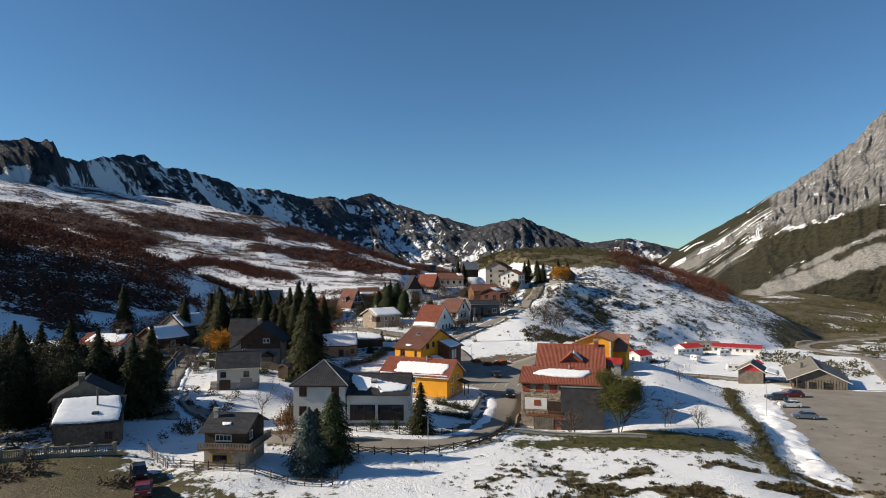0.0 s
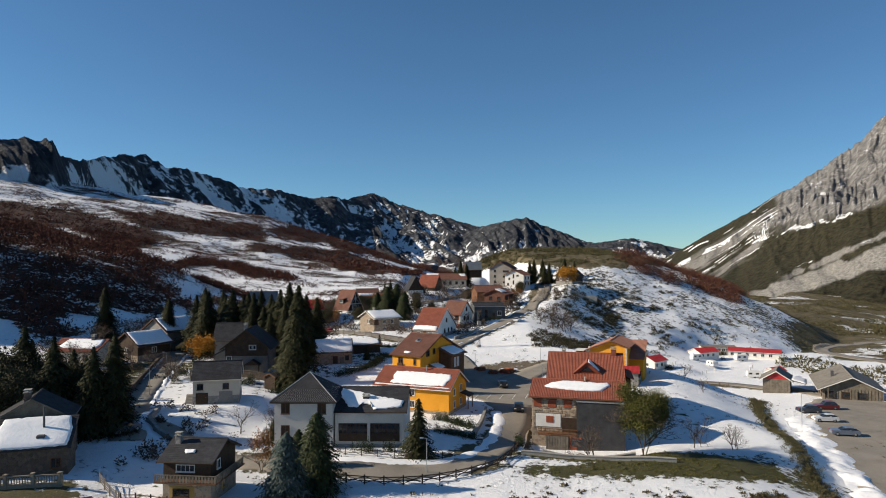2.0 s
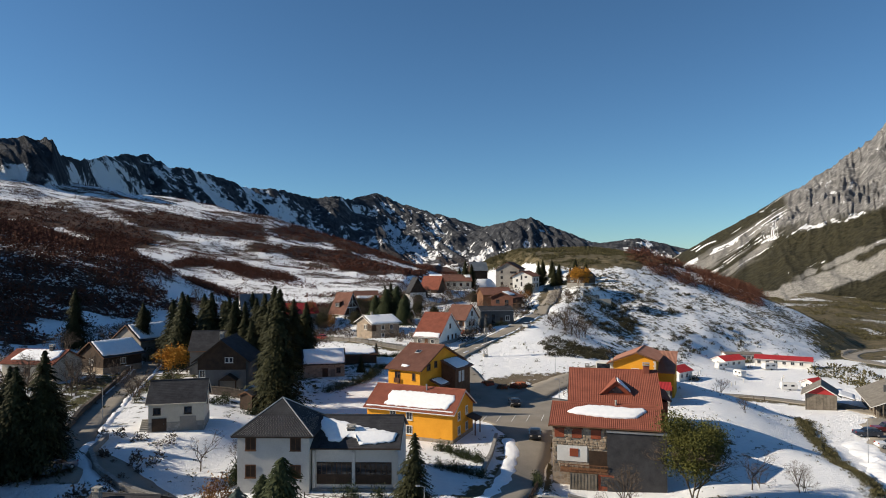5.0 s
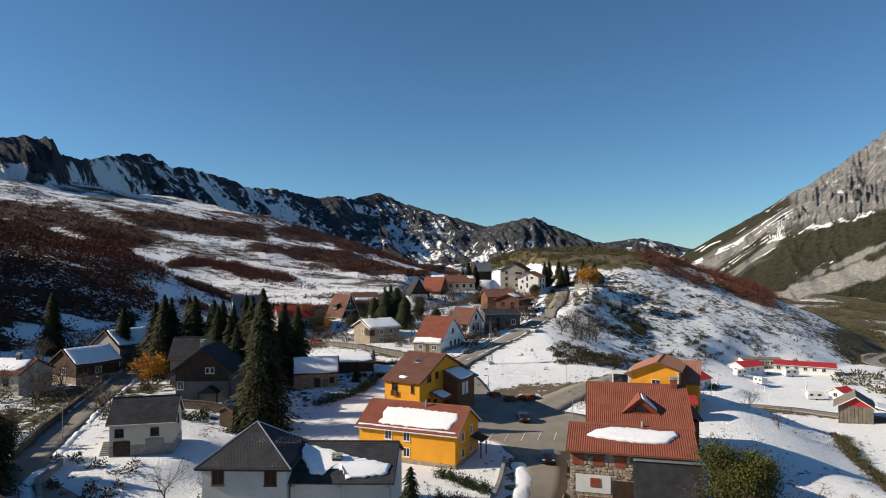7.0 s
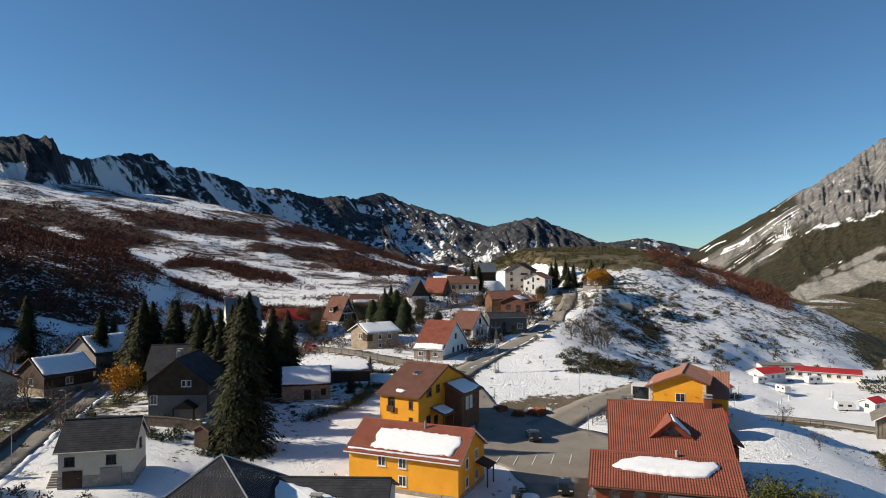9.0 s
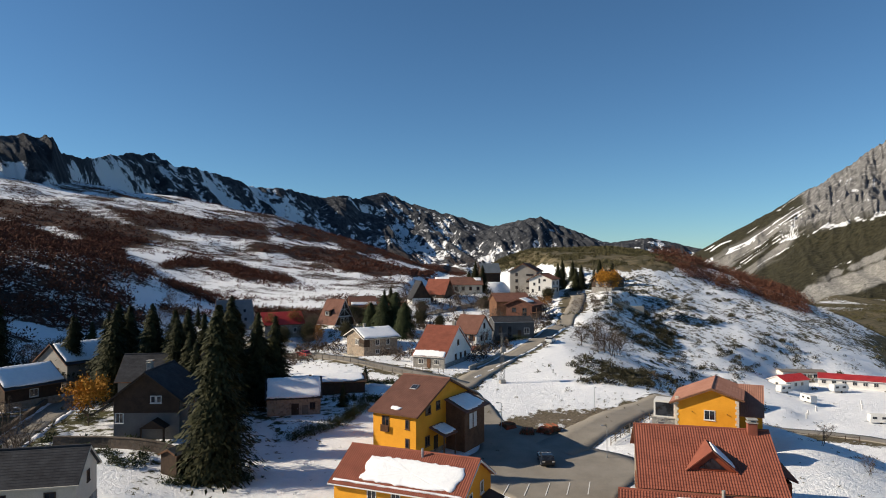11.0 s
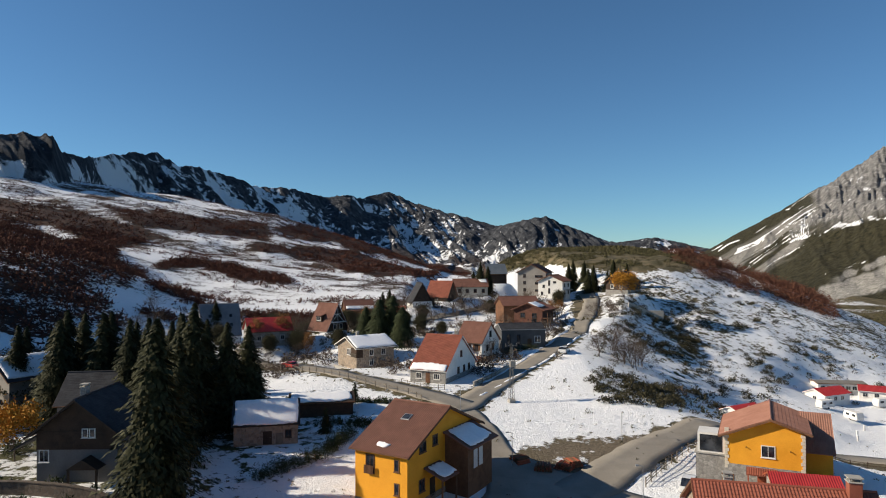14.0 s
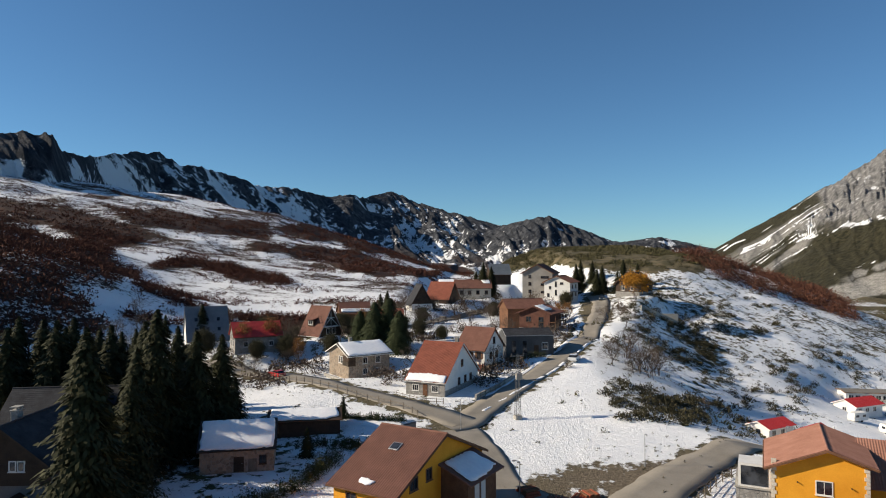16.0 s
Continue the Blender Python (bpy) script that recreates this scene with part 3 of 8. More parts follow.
def make_ground():
    gx = spaced(-4600, -75, 120, 4600, 1.0, 1.032)
    gy = spaced(-500, 55, 320, 4800, 0.9, 1.022)
    X, Y = np.meshgrid(gx, gy)
    Z = ground(X, Y)
    d = np.hypot(X, Y)
    az = np.degrees(np.arctan2(X, np.maximum(Y, 1)))
    hill = knoll(X, Y)[1]
    wood = woods(X, Y)
    olive = np.clip(bump(X, Y, 95, 520, 84, 84, 150, 1.5) * 1.4, 0, 1) * smooth(425, 475, Y)
    olive = np.maximum(olive, smooth(30, 33, Z + 1.5 * fbm(X / 14, Y / 14, 3, 29)) * smooth(20, 40, X) * smooth(150, 110, X) * smooth(315, 335, Y) * smooth(620, 560, Y))
    right = np.clip(smooth(9, 19, az) * np.maximum(smooth(285, 340, Y), smooth(135, 170, X)) * (1 - hill) + smooth(440, 520, Y) * smooth(-2, 6, az) * (1 - hill), 0, 1)
    snow = 0.635 - 0.095 * hill - (0.17 + 0.05 * smooth(500, 700, d)) * wood - (0.42 - 0.30 * smooth(0.25, 0.55, fbm(X / 38, Y / 38, 4, 24))) * right - 0.45 * olive
    snow = snow + (-0.035 + 0.085 * fbm(X / 60, Y / 45, 4, 23)) * smooth(260, 420, d) * smooth(3, -4, az) * (1 - wood)
    face = np.clip(blob(X, Y, 37, 209, 22, 9, 62) + 0.7 * blob(X, Y, 62, 250, 16, 7, 50), 0, 1)
    snow = snow - 0.05 * face
    snow = snow - (0.045 - 0.07 * fbm(X / 30, Y / 30, 3, 25)) * smooth(420, 620, d) * smooth(2, -6, az) - 0.03 * smooth(800, 1050, d) * smooth(-10, -18, az)
    # trodden and sun-melted places
    snow = snow - 0.50 * blob(X, Y, -50, 64, 26, 17) - 0.22 * blob(X, Y, 22, 96, 16, 3) - 0.42 * blob(X, Y, 35, 98.5, 10, 5) - 0.45 * blob(X, Y, 21, 102.5, 10, 2.2)
    snow = snow - 0.20 * blob(X, Y, 16, 170, 13, 4.5, 30) - 0.18 * blob(X, Y, -28, 182, 12, 18) - 0.08 * blob(X, Y, -44, 148, 16, 14)
    snow = snow - 0.08 * blob(X, Y, 52, 100, 8, 40, 25) - 0.14 * blob(X, Y, -62, 110, 16, 30) - 0.16 * blob(X, Y, -70, 170, 22, 34)
    snow = snow - 0.13 * blob(X, Y, -32, 262, 28, 22)
    tuft = smooth(-0.05, 0.28, fbm(X / 5, Y / 3.2, 4, 107)) * np.clip(blob(X, Y, 34, 78, 22, 9) + 0.9 * blob(X, Y, 52, 84, 13, 9) + 0.3 * blob(X, Y, 14, 76, 12, 9), 0, 1)
    snow = snow - 0.24 * tuft
    # brown melted verges along the roads
    verge = 0.0
    for line in (((14, 157), (27.5, 171.5), (42, 185), (64, 196), (84, 180)), ((-2, 189), (6.5, 203), (22.6, 234), (36, 268), (46, 325)), ((1, 191), (-22.7, 212), (-42, 232), (-64, 247)), ((12, 126), (8.8, 110), (3.2, 98), (-7, 94), (-28, 98.5))):
        for (ax, ay), (bx, by) in zip(line, line[1:]):
            f = np.clip(((X - ax) * (bx - ax) + (Y - ay) * (by - ay)) / ((bx - ax) ** 2 + (by - ay) ** 2), 0, 1)
            verge = np.maximum(verge, np.exp(-(np.hypot(X - ax - f * (bx - ax), Y - ay - f * (by - ay)) / 4.2) ** 4))
    snow = snow - 0.19 * verge
    heath = np.clip(right + 0.8 * hill + olive, 0, 1)
    russet = np.maximum(wood, 0.85 * smooth(400, 520, d) * smooth(2, -6, az))
    earth = np.clip(0.35 * tuft + blob(X, Y, 16, 170, 15, 6, 30) + blob(X, Y, -52, 62, 26, 18) + 0.6 * verge, 0, 1)
    ob = grid_mesh("ground", X, Y, Z, GROUND, {"snow": snow, "heath": heath, "russet": russet, "earth": earth})
    tagged(ob, "snow-patched winter grass and heath over the valley and hill", "ground", kind="structure")


def crest_range(name, label, material, crest, foot, feature, rows, step, az_range, seed, snow_fn, shape=1.0, craggy=1.0, lean=0.0, wall=False):
    """A mountain side in polar form about the origin. crest and foot: rows of azimuth, distance, height."""
    az = np.arange(az_range[0], az_range[1], step)
    c = np.array(crest)
    f = np.array(foot)
    cd, ch = np.interp(az, c[:, 0], c[:, 1]), np.interp(az, c[:, 0], c[:, 2])
    fd, fh = np.interp(az, f[:, 0], f[:, 1]), np.interp(az, f[:, 0], f[:, 2])
    s = np.concatenate([np.linspace(0, 1, rows), np.linspace(1.02, 1.5, 14)])[:, None]
    D = fd + (cd - fd) * s
    up = np.clip(s, 0, 1) ** shape
    back = np.clip(s - 1, 0, 1)
    H = fh + (ch - fh) * up - back * (ch - fh) * 0.9
    A = np.radians(az)[None, :] + 0 * D
    X, Y = D * np.sin(A), D * np.cos(A)
    tall = (ch - fh)[None, :]
    rel = tall * np.clip(4 * s * np.clip(1.0 - s, 0, 1), 0, 1)
    across = D * 0 + np.radians(az)[None, :] * np.mean(cd) + lean * (D - cd)
    bend = 0.35 * fbm(X / feature, Y / feature, 2, seed + 3)
    n = 0.6 * ridged(across / feature + bend, D / (feature * 3.0), 6, seed) + 0.4 * fbm(X / (feature * 1.3), Y / (feature * 1.3), 5, seed + 11)
    rib = ridged(across / (feature * 0.33) + bend, D / (feature * 1.4), 4, seed + 30)
    fine = ridged(across / (feature * 0.10), D / (feature * 0.35), 3, seed + 60)
    craggy = craggy * (0.45 + 0.55 * smooth(0.3, 0.6, s)) if wall else craggy
    Z = H + craggy * (0.17 * rel * n + 0.045 * np.minimum(rel * 1.4, tall) * rib + tall * (0.020 * rib + 0.009 * fine) * np.clip(s * 1.6 - 0.6, 0, 1))
    b, e = sight(X, Y, Z)
    if wall:
        wall = cliff_share(b, e)
        Z = Z + wall * (6.5 * ridged(across / 30 + bend, D / 420, 4, seed + 80) + 2.5 * ridged(across / 9, D / 150, 3, seed + 90)) - 4 * wall
        n = np.stack([n, wall])
    else:
        n = np.stack([n, rib])
    cover = snow_fn(az[None, :] + 0 * D, s + 0 * D, n, X, Y, Z)
    ob = grid_mesh(name, X, Y, Z, material, dict(zip(("snow", "scrub", "scree"), cover)))
    return tagged(ob, label, "mountain", kind="structure")


def left_snow(az, s, n, X, Y, Z):
    """Snow lies in the gullies, on the lower aprons and on ledges; the ribs and the crest stay bare."""
    n, rib = n
    b, e = sight(X, Y, Z)
    fine = fbm(X / 40, Y / 40, 4, 91)
    apron = smooth(0.95, 0.45, s + 0.10 * n)
    snow = 0.505 - 0.10 * n - 0.075 * rib + 0.085 * apron + 0.09 * fine + 0.07 * fbm(X / 11, Y / 11, 3, 92)
    snow = snow + 0.07 * smooth(-22, -40, b) - 0.06 * smooth(-10, 6, b) - 0.05 * smooth(0.86, 0.96, s)
    bluff = smooth(-29.4, -30.2, az) * smooth(0.62, 0.74, s)
    return snow - 0.15 * bluff, smooth(0.40, 0.05, s + 0.15 * n)


def cliff_share(b, e):
    """Share of bare limestone wall on the eastern mountain, 0 to 1."""
    foot = 2.9 + 0.28 * (b - 47.1) + 0.5 * fbm(b / 3, b * 0 + 2, 3, 75)
    side = 46.4 + 0.66 * (e - 1.9) + 0.9 * fbm(e / 2.5, e * 0 + 5, 3, 76)
    return smooth(0, 0.8, e - foot) * smooth(0, 1.6, b - side)


def right_snow(az, s, n, X, Y, Z):
    """Thin snow in slanting gullies, a drift along the foot of the wall, scree fans below and olive scrub between."""
    n, wall = n
    b, e = sight(X, Y, Z)
    w = e - 0.56 * b + 0.5 * fbm(b / 6, e / 6, 3, 70)
    streak = 1 - 4.0 * np.abs(fbm(w * 1.9, b / 11, 3, 71))
    zone = smooth(-27.0, -25.6, w) * smooth(0.0, -2.0, e - 15.5)
    cut = smooth(-0.5, -0.05, fbm(b / 2.6, w / 0.9, 3, 72))
    snow = 0.30 + 0.40 * np.clip(1.2 * streak, 0, 1) * zone * cut * (1 - 0.8 * wall)
    foot = np.abs(e - 2.6 - 0.28 * (b - 47.1))
    snow = snow + 0.24 * smooth(0.6, 0.1, foot + 0.45 * fbm(b / 1.3, e, 3, 78)) * smooth(46, 50, b) * smooth(-0.5, 0.0, fbm(b / 1.9, e / 2, 3, 67))
    snow = snow + 0.17 * wall * smooth(0.42, 0.8, fbm(b / 1.1, e / 1.3, 4, 73))
    low = np.clip(1 - 3.5 * np.abs(e - 0.6 - 0.30 * (b - 60) + 0.5 * fbm(b / 3, e, 3, 79)), 0, 1)
    snow = snow + 0.22 * low * smooth(0.0, 0.4, fbm(b / 1.7, e / 1.2, 3, 74)) * smooth(46, 54, b)
    fan = smooth(1.25, 0.9, np.abs(e + 3.4 - 0.30 * (b - 57)) - 0.035 * (b - 50) + 0.4 * fbm(b / 2, e / 1.5, 3, 77)) * smooth(47, 50, b)
    fan = np.maximum(fan, 0.8 * smooth(0.5, 0.2, np.abs(e + 0.9 - 0.42 * (b - 58)) + 0.35 * fbm(b / 1.5, e, 3, 69)) * smooth(52, 56, b))
    gravel = 0.75 * zone * smooth(0.1, 0.5, fbm(w * 0.9 + 4, b / 9, 4, 68)) * smooth(-19.5, -22.5, w)
    bare = np.maximum(np.maximum(wall, fan), np.maximum(gravel, 0.75 * smooth(0.0, 1.2, e - 2.2 - 0.28 * (b - 47.1)) * smooth(50, 56, b)))
    return snow, 1 - bare, np.maximum(fan, 0.8 * gravel) * (1 - wall)


make_ground()
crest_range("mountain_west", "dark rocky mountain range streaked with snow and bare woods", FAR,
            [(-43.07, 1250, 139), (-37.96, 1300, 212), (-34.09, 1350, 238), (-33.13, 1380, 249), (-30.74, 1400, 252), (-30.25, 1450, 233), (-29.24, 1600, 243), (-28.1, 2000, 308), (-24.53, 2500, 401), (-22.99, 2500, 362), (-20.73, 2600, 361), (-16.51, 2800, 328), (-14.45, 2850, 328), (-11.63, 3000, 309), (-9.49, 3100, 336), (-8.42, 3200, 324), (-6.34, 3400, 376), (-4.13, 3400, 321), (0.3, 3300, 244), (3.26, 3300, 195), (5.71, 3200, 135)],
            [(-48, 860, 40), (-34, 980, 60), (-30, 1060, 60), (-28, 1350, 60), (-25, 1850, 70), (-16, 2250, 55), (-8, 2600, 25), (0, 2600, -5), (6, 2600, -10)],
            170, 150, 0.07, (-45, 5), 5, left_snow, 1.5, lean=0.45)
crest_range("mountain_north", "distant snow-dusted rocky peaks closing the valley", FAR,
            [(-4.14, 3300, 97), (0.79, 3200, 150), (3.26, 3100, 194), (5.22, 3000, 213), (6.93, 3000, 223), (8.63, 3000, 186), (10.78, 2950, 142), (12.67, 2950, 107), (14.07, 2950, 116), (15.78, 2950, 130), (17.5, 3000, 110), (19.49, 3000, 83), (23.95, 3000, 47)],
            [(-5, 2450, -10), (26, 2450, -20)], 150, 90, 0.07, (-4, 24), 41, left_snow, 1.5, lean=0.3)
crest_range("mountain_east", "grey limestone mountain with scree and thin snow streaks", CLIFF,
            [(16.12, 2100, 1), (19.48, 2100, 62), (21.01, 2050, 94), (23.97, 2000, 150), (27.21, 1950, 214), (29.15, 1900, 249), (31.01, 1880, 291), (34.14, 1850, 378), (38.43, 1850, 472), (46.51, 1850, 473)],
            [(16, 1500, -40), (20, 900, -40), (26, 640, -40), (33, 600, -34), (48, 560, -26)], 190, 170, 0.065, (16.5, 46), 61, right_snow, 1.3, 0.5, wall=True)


# ---------------------------------------------------------------- houses
OCHRE = plain("ochre_render", (0.30, 0.19, 0.06), (0.42, 0.28, 0.10), 0.85, 9, 0.5, 0.2)
BLUESHEET = plain("blue_grey_sheet", (0.10, 0.115, 0.13), (0.17, 0.19, 0.21), 0.6, 9, 0.5, 0.2)
def yellow_front_house():
    X, Y, R, Z, L, D, E, H = -4.2, 131.1, -21.9, 6.6, 14.0, 8.6, 4.4, 7.1
    h = gable_house("house", "yellow rendered two-storey house with snow on its red tiled roof", X, Y, R, L, D, Z, E, H, YELLOW, TILE, "tile", 0.5, 0.45, STONE, 0.55, FRAME)
    dims = (L, D)
    for face, u, v in (("f", -2.6, 3.0), ("f", 0.1, 3.0), ("f", 0.1, 0.95), ("r", -1.7, 3.0), ("r", 1.5, 3.3), ("r", -1.7, 0.9), ("r", 1.5, 0.9), ("b", -3, 3.0), ("b", 3, 3.0), ("l", 0, 3.0)):
        window(h, face, u, v, 0.85, 1.05, dims)
    door(h, "b", 0, 1.0, 2.1, dims, WOOD, 0.1)
    part("vent_pipe", rod((1.3, -0.6, H - 0.6), (1.3, -0.6, H + 0.55), 0.13, 8), METAL, h)
    bm = roof_slope(2.6, 1.7, 0.6, 0.12, "plain")
    bm.transform(pose(L / 2 + 0.1, 2.4, 3.0, 0, 0, 90))
    part("porch_roof", bm, DARKWOOD, h)
    for s in (1.3, 3.5):
        part("porch_post", box(L / 2 + 1.4, L / 2 + 1.55, s - 0.07, s + 0.07, -1, 2.45), WOOD, h)
    m = slope_pose(X, Y, R, Z, L, D, E, H)
    snow_sheet("roof_snow", "thick smooth snow slab lying on the red tiled roof", m, [(-4.3, -1.5), (0, -1.3), (3.5, -1.5), (6.3, -1.5), (6.6, -2.6), (5.9, -4.5), (2, -4.75), (-2.2, -4.65), (-4.4, -4.5), (-4.0, -3.4), (-4.5, -2.4)], 0.13, 3, 0.22)
    snow_sheet("roof_snow", "narrow strip of snow along the eaves", m, [(-7.1, -4.95), (0, -4.98), (7.1, -4.95), (7.1, -5.16), (0, -5.15), (-7.1, -5.16)], 0.08, 4, 0.06)


def yellow_back_house():
    X, Y, R, Z, L, D, E, H = -4.1, 157.0, -29.0, 7.6, 6.9, 16.4, 5.7, 9.4
    h = gable_house("house", "tall yellow house with a broad brown tiled gable roof", X, Y, R, L, D, Z, E, H, YELLOW, BROWNTILE, "tile", 0.5, 0.5, STONE, 0.3, WOOD)
    dims = (L, D)
    window(h, "f", -1.4, 3.2, 1.0, 1.9, dims, WOOD, sill=False)
    bm = box(-2.0, -0.8, -D / 2 - 0.35, -D / 2 - 0.3, 3.15, 4.05)
    for k in range(8):
        box(-2.0 + k * 0.165, -1.97 + k * 0.165, -D / 2 - 0.38, -D / 2 - 0.34, 3.15, 4.05, bm=bm)
    part("railing", bm, WOOD, h)
    window(h, "f", 2.1, 3.9, 0.45, 1.1, dims, WOOD, bars=0)
    window(h, "f", 2.1, 1.4, 0.45, 1.1, dims, WOOD, bars=0)
    for u, v, w, q in ((-5.2, 5.4, 1.2, 1.0), (-2.6, 5.6, 0.9, 1.0), (-5.4, 1.2, 1.0, 1.2)):
        window(h, "r", u, v, w, q, dims, WOOD)
    door(h, "r", -3.2, 1.1, 2.1, dims, DARKWOOD)
    for u in (-5, -1.5, 2, 5):
        window(h, "l", u, 3.6, 1.0, 1.1, dims, WOOD)
    # skylight on the front slope
    sl = pose(-0.2, 0, H) @ pose(0, 0, 0, math.degrees(math.atan2(H - 0.2 - E, D / 2)), 0, 0)
    bm = box(-0.55, 0.55, -3.6, -2.5, 0.0, 0.14, 0.02)
    bm.transform(sl)
    sk = part("skylight", bm, METAL, h)
    bm = box(-0.42, 0.42, -3.47, -2.63, 0.145, 0.16)
    bm.transform(sl)
    part("pane", bm, GLASS, sk)
    # timber bay under a snowy lean-to roof
    bm = prism([(L / 2, -2), (L / 2 + 3.0, -2), (L / 2 + 3.0, 4.9), (L / 2, 6.2)], -5.6, 0.4)
    bm.transform(Matrix.Rotation(math.pi / 2, 4, "Z") @ Matrix.Rotation(math.pi, 4, "Z"))
    for v in bm.verts:
        v.co.x, v.co.y = abs(v.co.x), v.co.y
    part("bay", bm, WOOD, h, "brown timber bay on the gable side")
    bm = roof_slope(7.0, 3.8, 1.55, 0.16, "plain")
    bm.transform(pose(L / 2 - 0.1, 2.6, 6.65, 0, 0, 90))
    part("bay_roof", bm, BROWNTILE, h)
    for u in (1.4, 2.7):
        bm = box(L / 2 + 2.98, L / 2 + 3.06, u - 0.45, u + 0.45, 2.4, 4.5, 0.02)
        part("shutter", bm, FRAME, h, "pale closed shutter")
    # porch roof over the side door
    bm = roof_slope(3.4, 2.6, 1.0, 0.14, "plain")
    bm.transform(pose(L / 2, -3.3, 3.6, 0, 0, 90))
    part("porch_roof", bm, BROWNTILE, h)
    for s in (-4.8, -1.8):
        part("porch_post", box(L / 2 + 2.2, L / 2 + 2.36, s - 0.08, s + 0.08, -1.5, 2.8), WOOD, h)
    base = pose(X, Y, Z, 0, 0, R)
    snow_sheet("roof_snow", "bluish shaded snow patch on the bay roof", base @ pose(L / 2 - 0.1, 2.6, 6.75, 0, 0, 90) @ pose(0, 0, 0, 22.2, 0, 0), [(-2.8, -0.5), (2.0, -0.6), (2.6, -3.4), (-0.5, -3.9), (-3.0, -3.7)], 0.2, 7)
    snow_sheet("roof_snow", "bluish shaded snow patch on the porch roof", base @ pose(L / 2, -3.3, 3.68, 0, 0, 90) @ pose(0, 0, 0, 21, 0, 0), [(-1.3, -0.4), (1.4, -0.5), (1.5, -2.4), (-1.2, -2.5)], 0.18, 8)
    snow_sheet("roof_snow", "small scrap of snow by the eaves", slope_pose(X, Y, R, Z, L, D, E, H), [(-0.9, -7.9), (0.7, -8.0), (0.5, -8.6), (-0.8, -8.5)], 0.12, 9, 0.2)


def red_cabin():
    X, Y, R, Z, L, D, E, H = -3.0, 213.8, -22.0, 10.2, 7.4, 16.0, 2.5, 8.5
    h = gable_house("house", "steep red-tiled mountain cabin with a white gable and stone front", X, Y, R, L, D, Z, E, H, WHITE, TILE, "tile", 0.35, 0.35, GREYSTONE, 1.0, FRAME)
    dims = (L, D)
    part("front_wall", box(-L / 2 - 0.06, L / 2 + 0.06, -D / 2 - 0.08, -D / 2 + 0.1, -2, 2.3), GREYSTONE, h, "rough grey stone front wall")
    dm = (L, D + 0.16)
    window(h, "f", -1.9, 0.85, 1.1, 0.95, dm, FRAME, bars=2)
    window(h, "f", 1.9, 0.85, 1.1, 0.95, dm, FRAME, bars=2)
    door(h, "f", 0, 0.9, 2.0, dm, WOOD)
    for u, v in ((-1.5, 1.2), (1.5, 1.2), (0, 4.3), (4.2, 1.2)):
        window(h, "r", u, v, 0.9, 1.1, dims, WOOD)
    chimney(h, 2.2, 1.2, H - 0.6, 0.7, 0.6, 1.2, GREYSTONE)
    snow_sheet("roof_snow", "band of snow held along the eaves", slope_pose(X, Y, R, Z, L, D, E, H), [(-3.7, -8.6), (0, -8.4), (3.6, -8.7), (3.8, -10.2), (0, -10.3), (-3.8, -10.2)], 0.2, 11, 0.2)


def white_small_house():
    X, Y, R, Z, L, D, E, H = 4.2, 231.0, -30.0, 11.3, 6.6, 8.4, 4.4, 8.4
    h = gable_house("house", "small white house with a steep red-brown tiled roof", X, Y, R, L, D, Z, E, H, WHITE, BROWNTILE, "tile", 0.5, 0.35, WOOD, 1.0, WOOD)
    dims = (L, D)
    for face, u, v in (("f", -0.3, 2.5), ("f", 2.0, 2.5), ("r", -1.5, 2.3), ("r", 1.2, 2.3), ("r", 0, 5.3), ("f", 1.0, 0.2)):
        window(h, face, u, v, 0.8, 1.2, dims, DARKWOOD, WOOD if face == "f" and v > 2 else None)
    bm = roof_slope(3.2, 1.8, 0.5, 0.12, "plain")
    bm.transform(pose(-1.7, -D / 2, 4.0))
    part("porch_roof", bm, GREYROOF, h)
    for s in (-3.1, -0.3):
        part("porch_post", box(s - 0.07, s + 0.07, -D / 2 - 1.7, -D / 2 - 1.56, -1.5, 3.5), WOOD, h)
    bm = roof_slope(3.0, 2.0, 0.8, 0.12, "tile")
    bm.transform(pose(1.8, -D / 2, 1.2))
    part("lean_to_roof", bm, TILE, h)


def dark_modern_house():
    X, Y, R, Z, L, D, E, H = 14.5, 238.0, 8.0, 13.4, 10.5, 8.0, 4.1, 5.4
    h = gable_house("house", "low dark grey modern house with tall narrow windows", X, Y, R, L, D, Z, E, H, DARKWALL, SLATE, "slate", 0.12, 0.1, None, 0, METAL)
    dims = (L, D)
    for u in (-3.6, -1.2):
        window(h, "f", u, 0.5, 0.9, 2.6, dims, DARKWALL, bars=0)
    window(h, "f", 3.3, 1.2, 1.2, 1.4, dims, FRAME)
    window(h, "r", -1.2, 1.4, 0.9, 1.1, dims, FRAME)
    door(h, "f", 1.4, 1.0, 2.1, dims, DARKWOOD)


m, nt, b = shade("facing_stone", 0.9)
info = nt.nodes.new("ShaderNodeObjectInfo")
stone_tone = mix(nt, 0.35, ramp(nt, info.outputs["Random"], 0.0, 1.0, (0.17, 0.115, 0.075), (0.52, 0.42, 0.31)), ramp(nt, noise_node(nt, 5, 5), 0.35, 0.65, (0.20, 0.15, 0.10), (0.44, 0.36, 0.27)))
nt.links.new(stone_tone, b.inputs["Base Color"])
relief(nt, b, noise_node(nt, 11, 5), 0.5, 0.03)
FACING = m


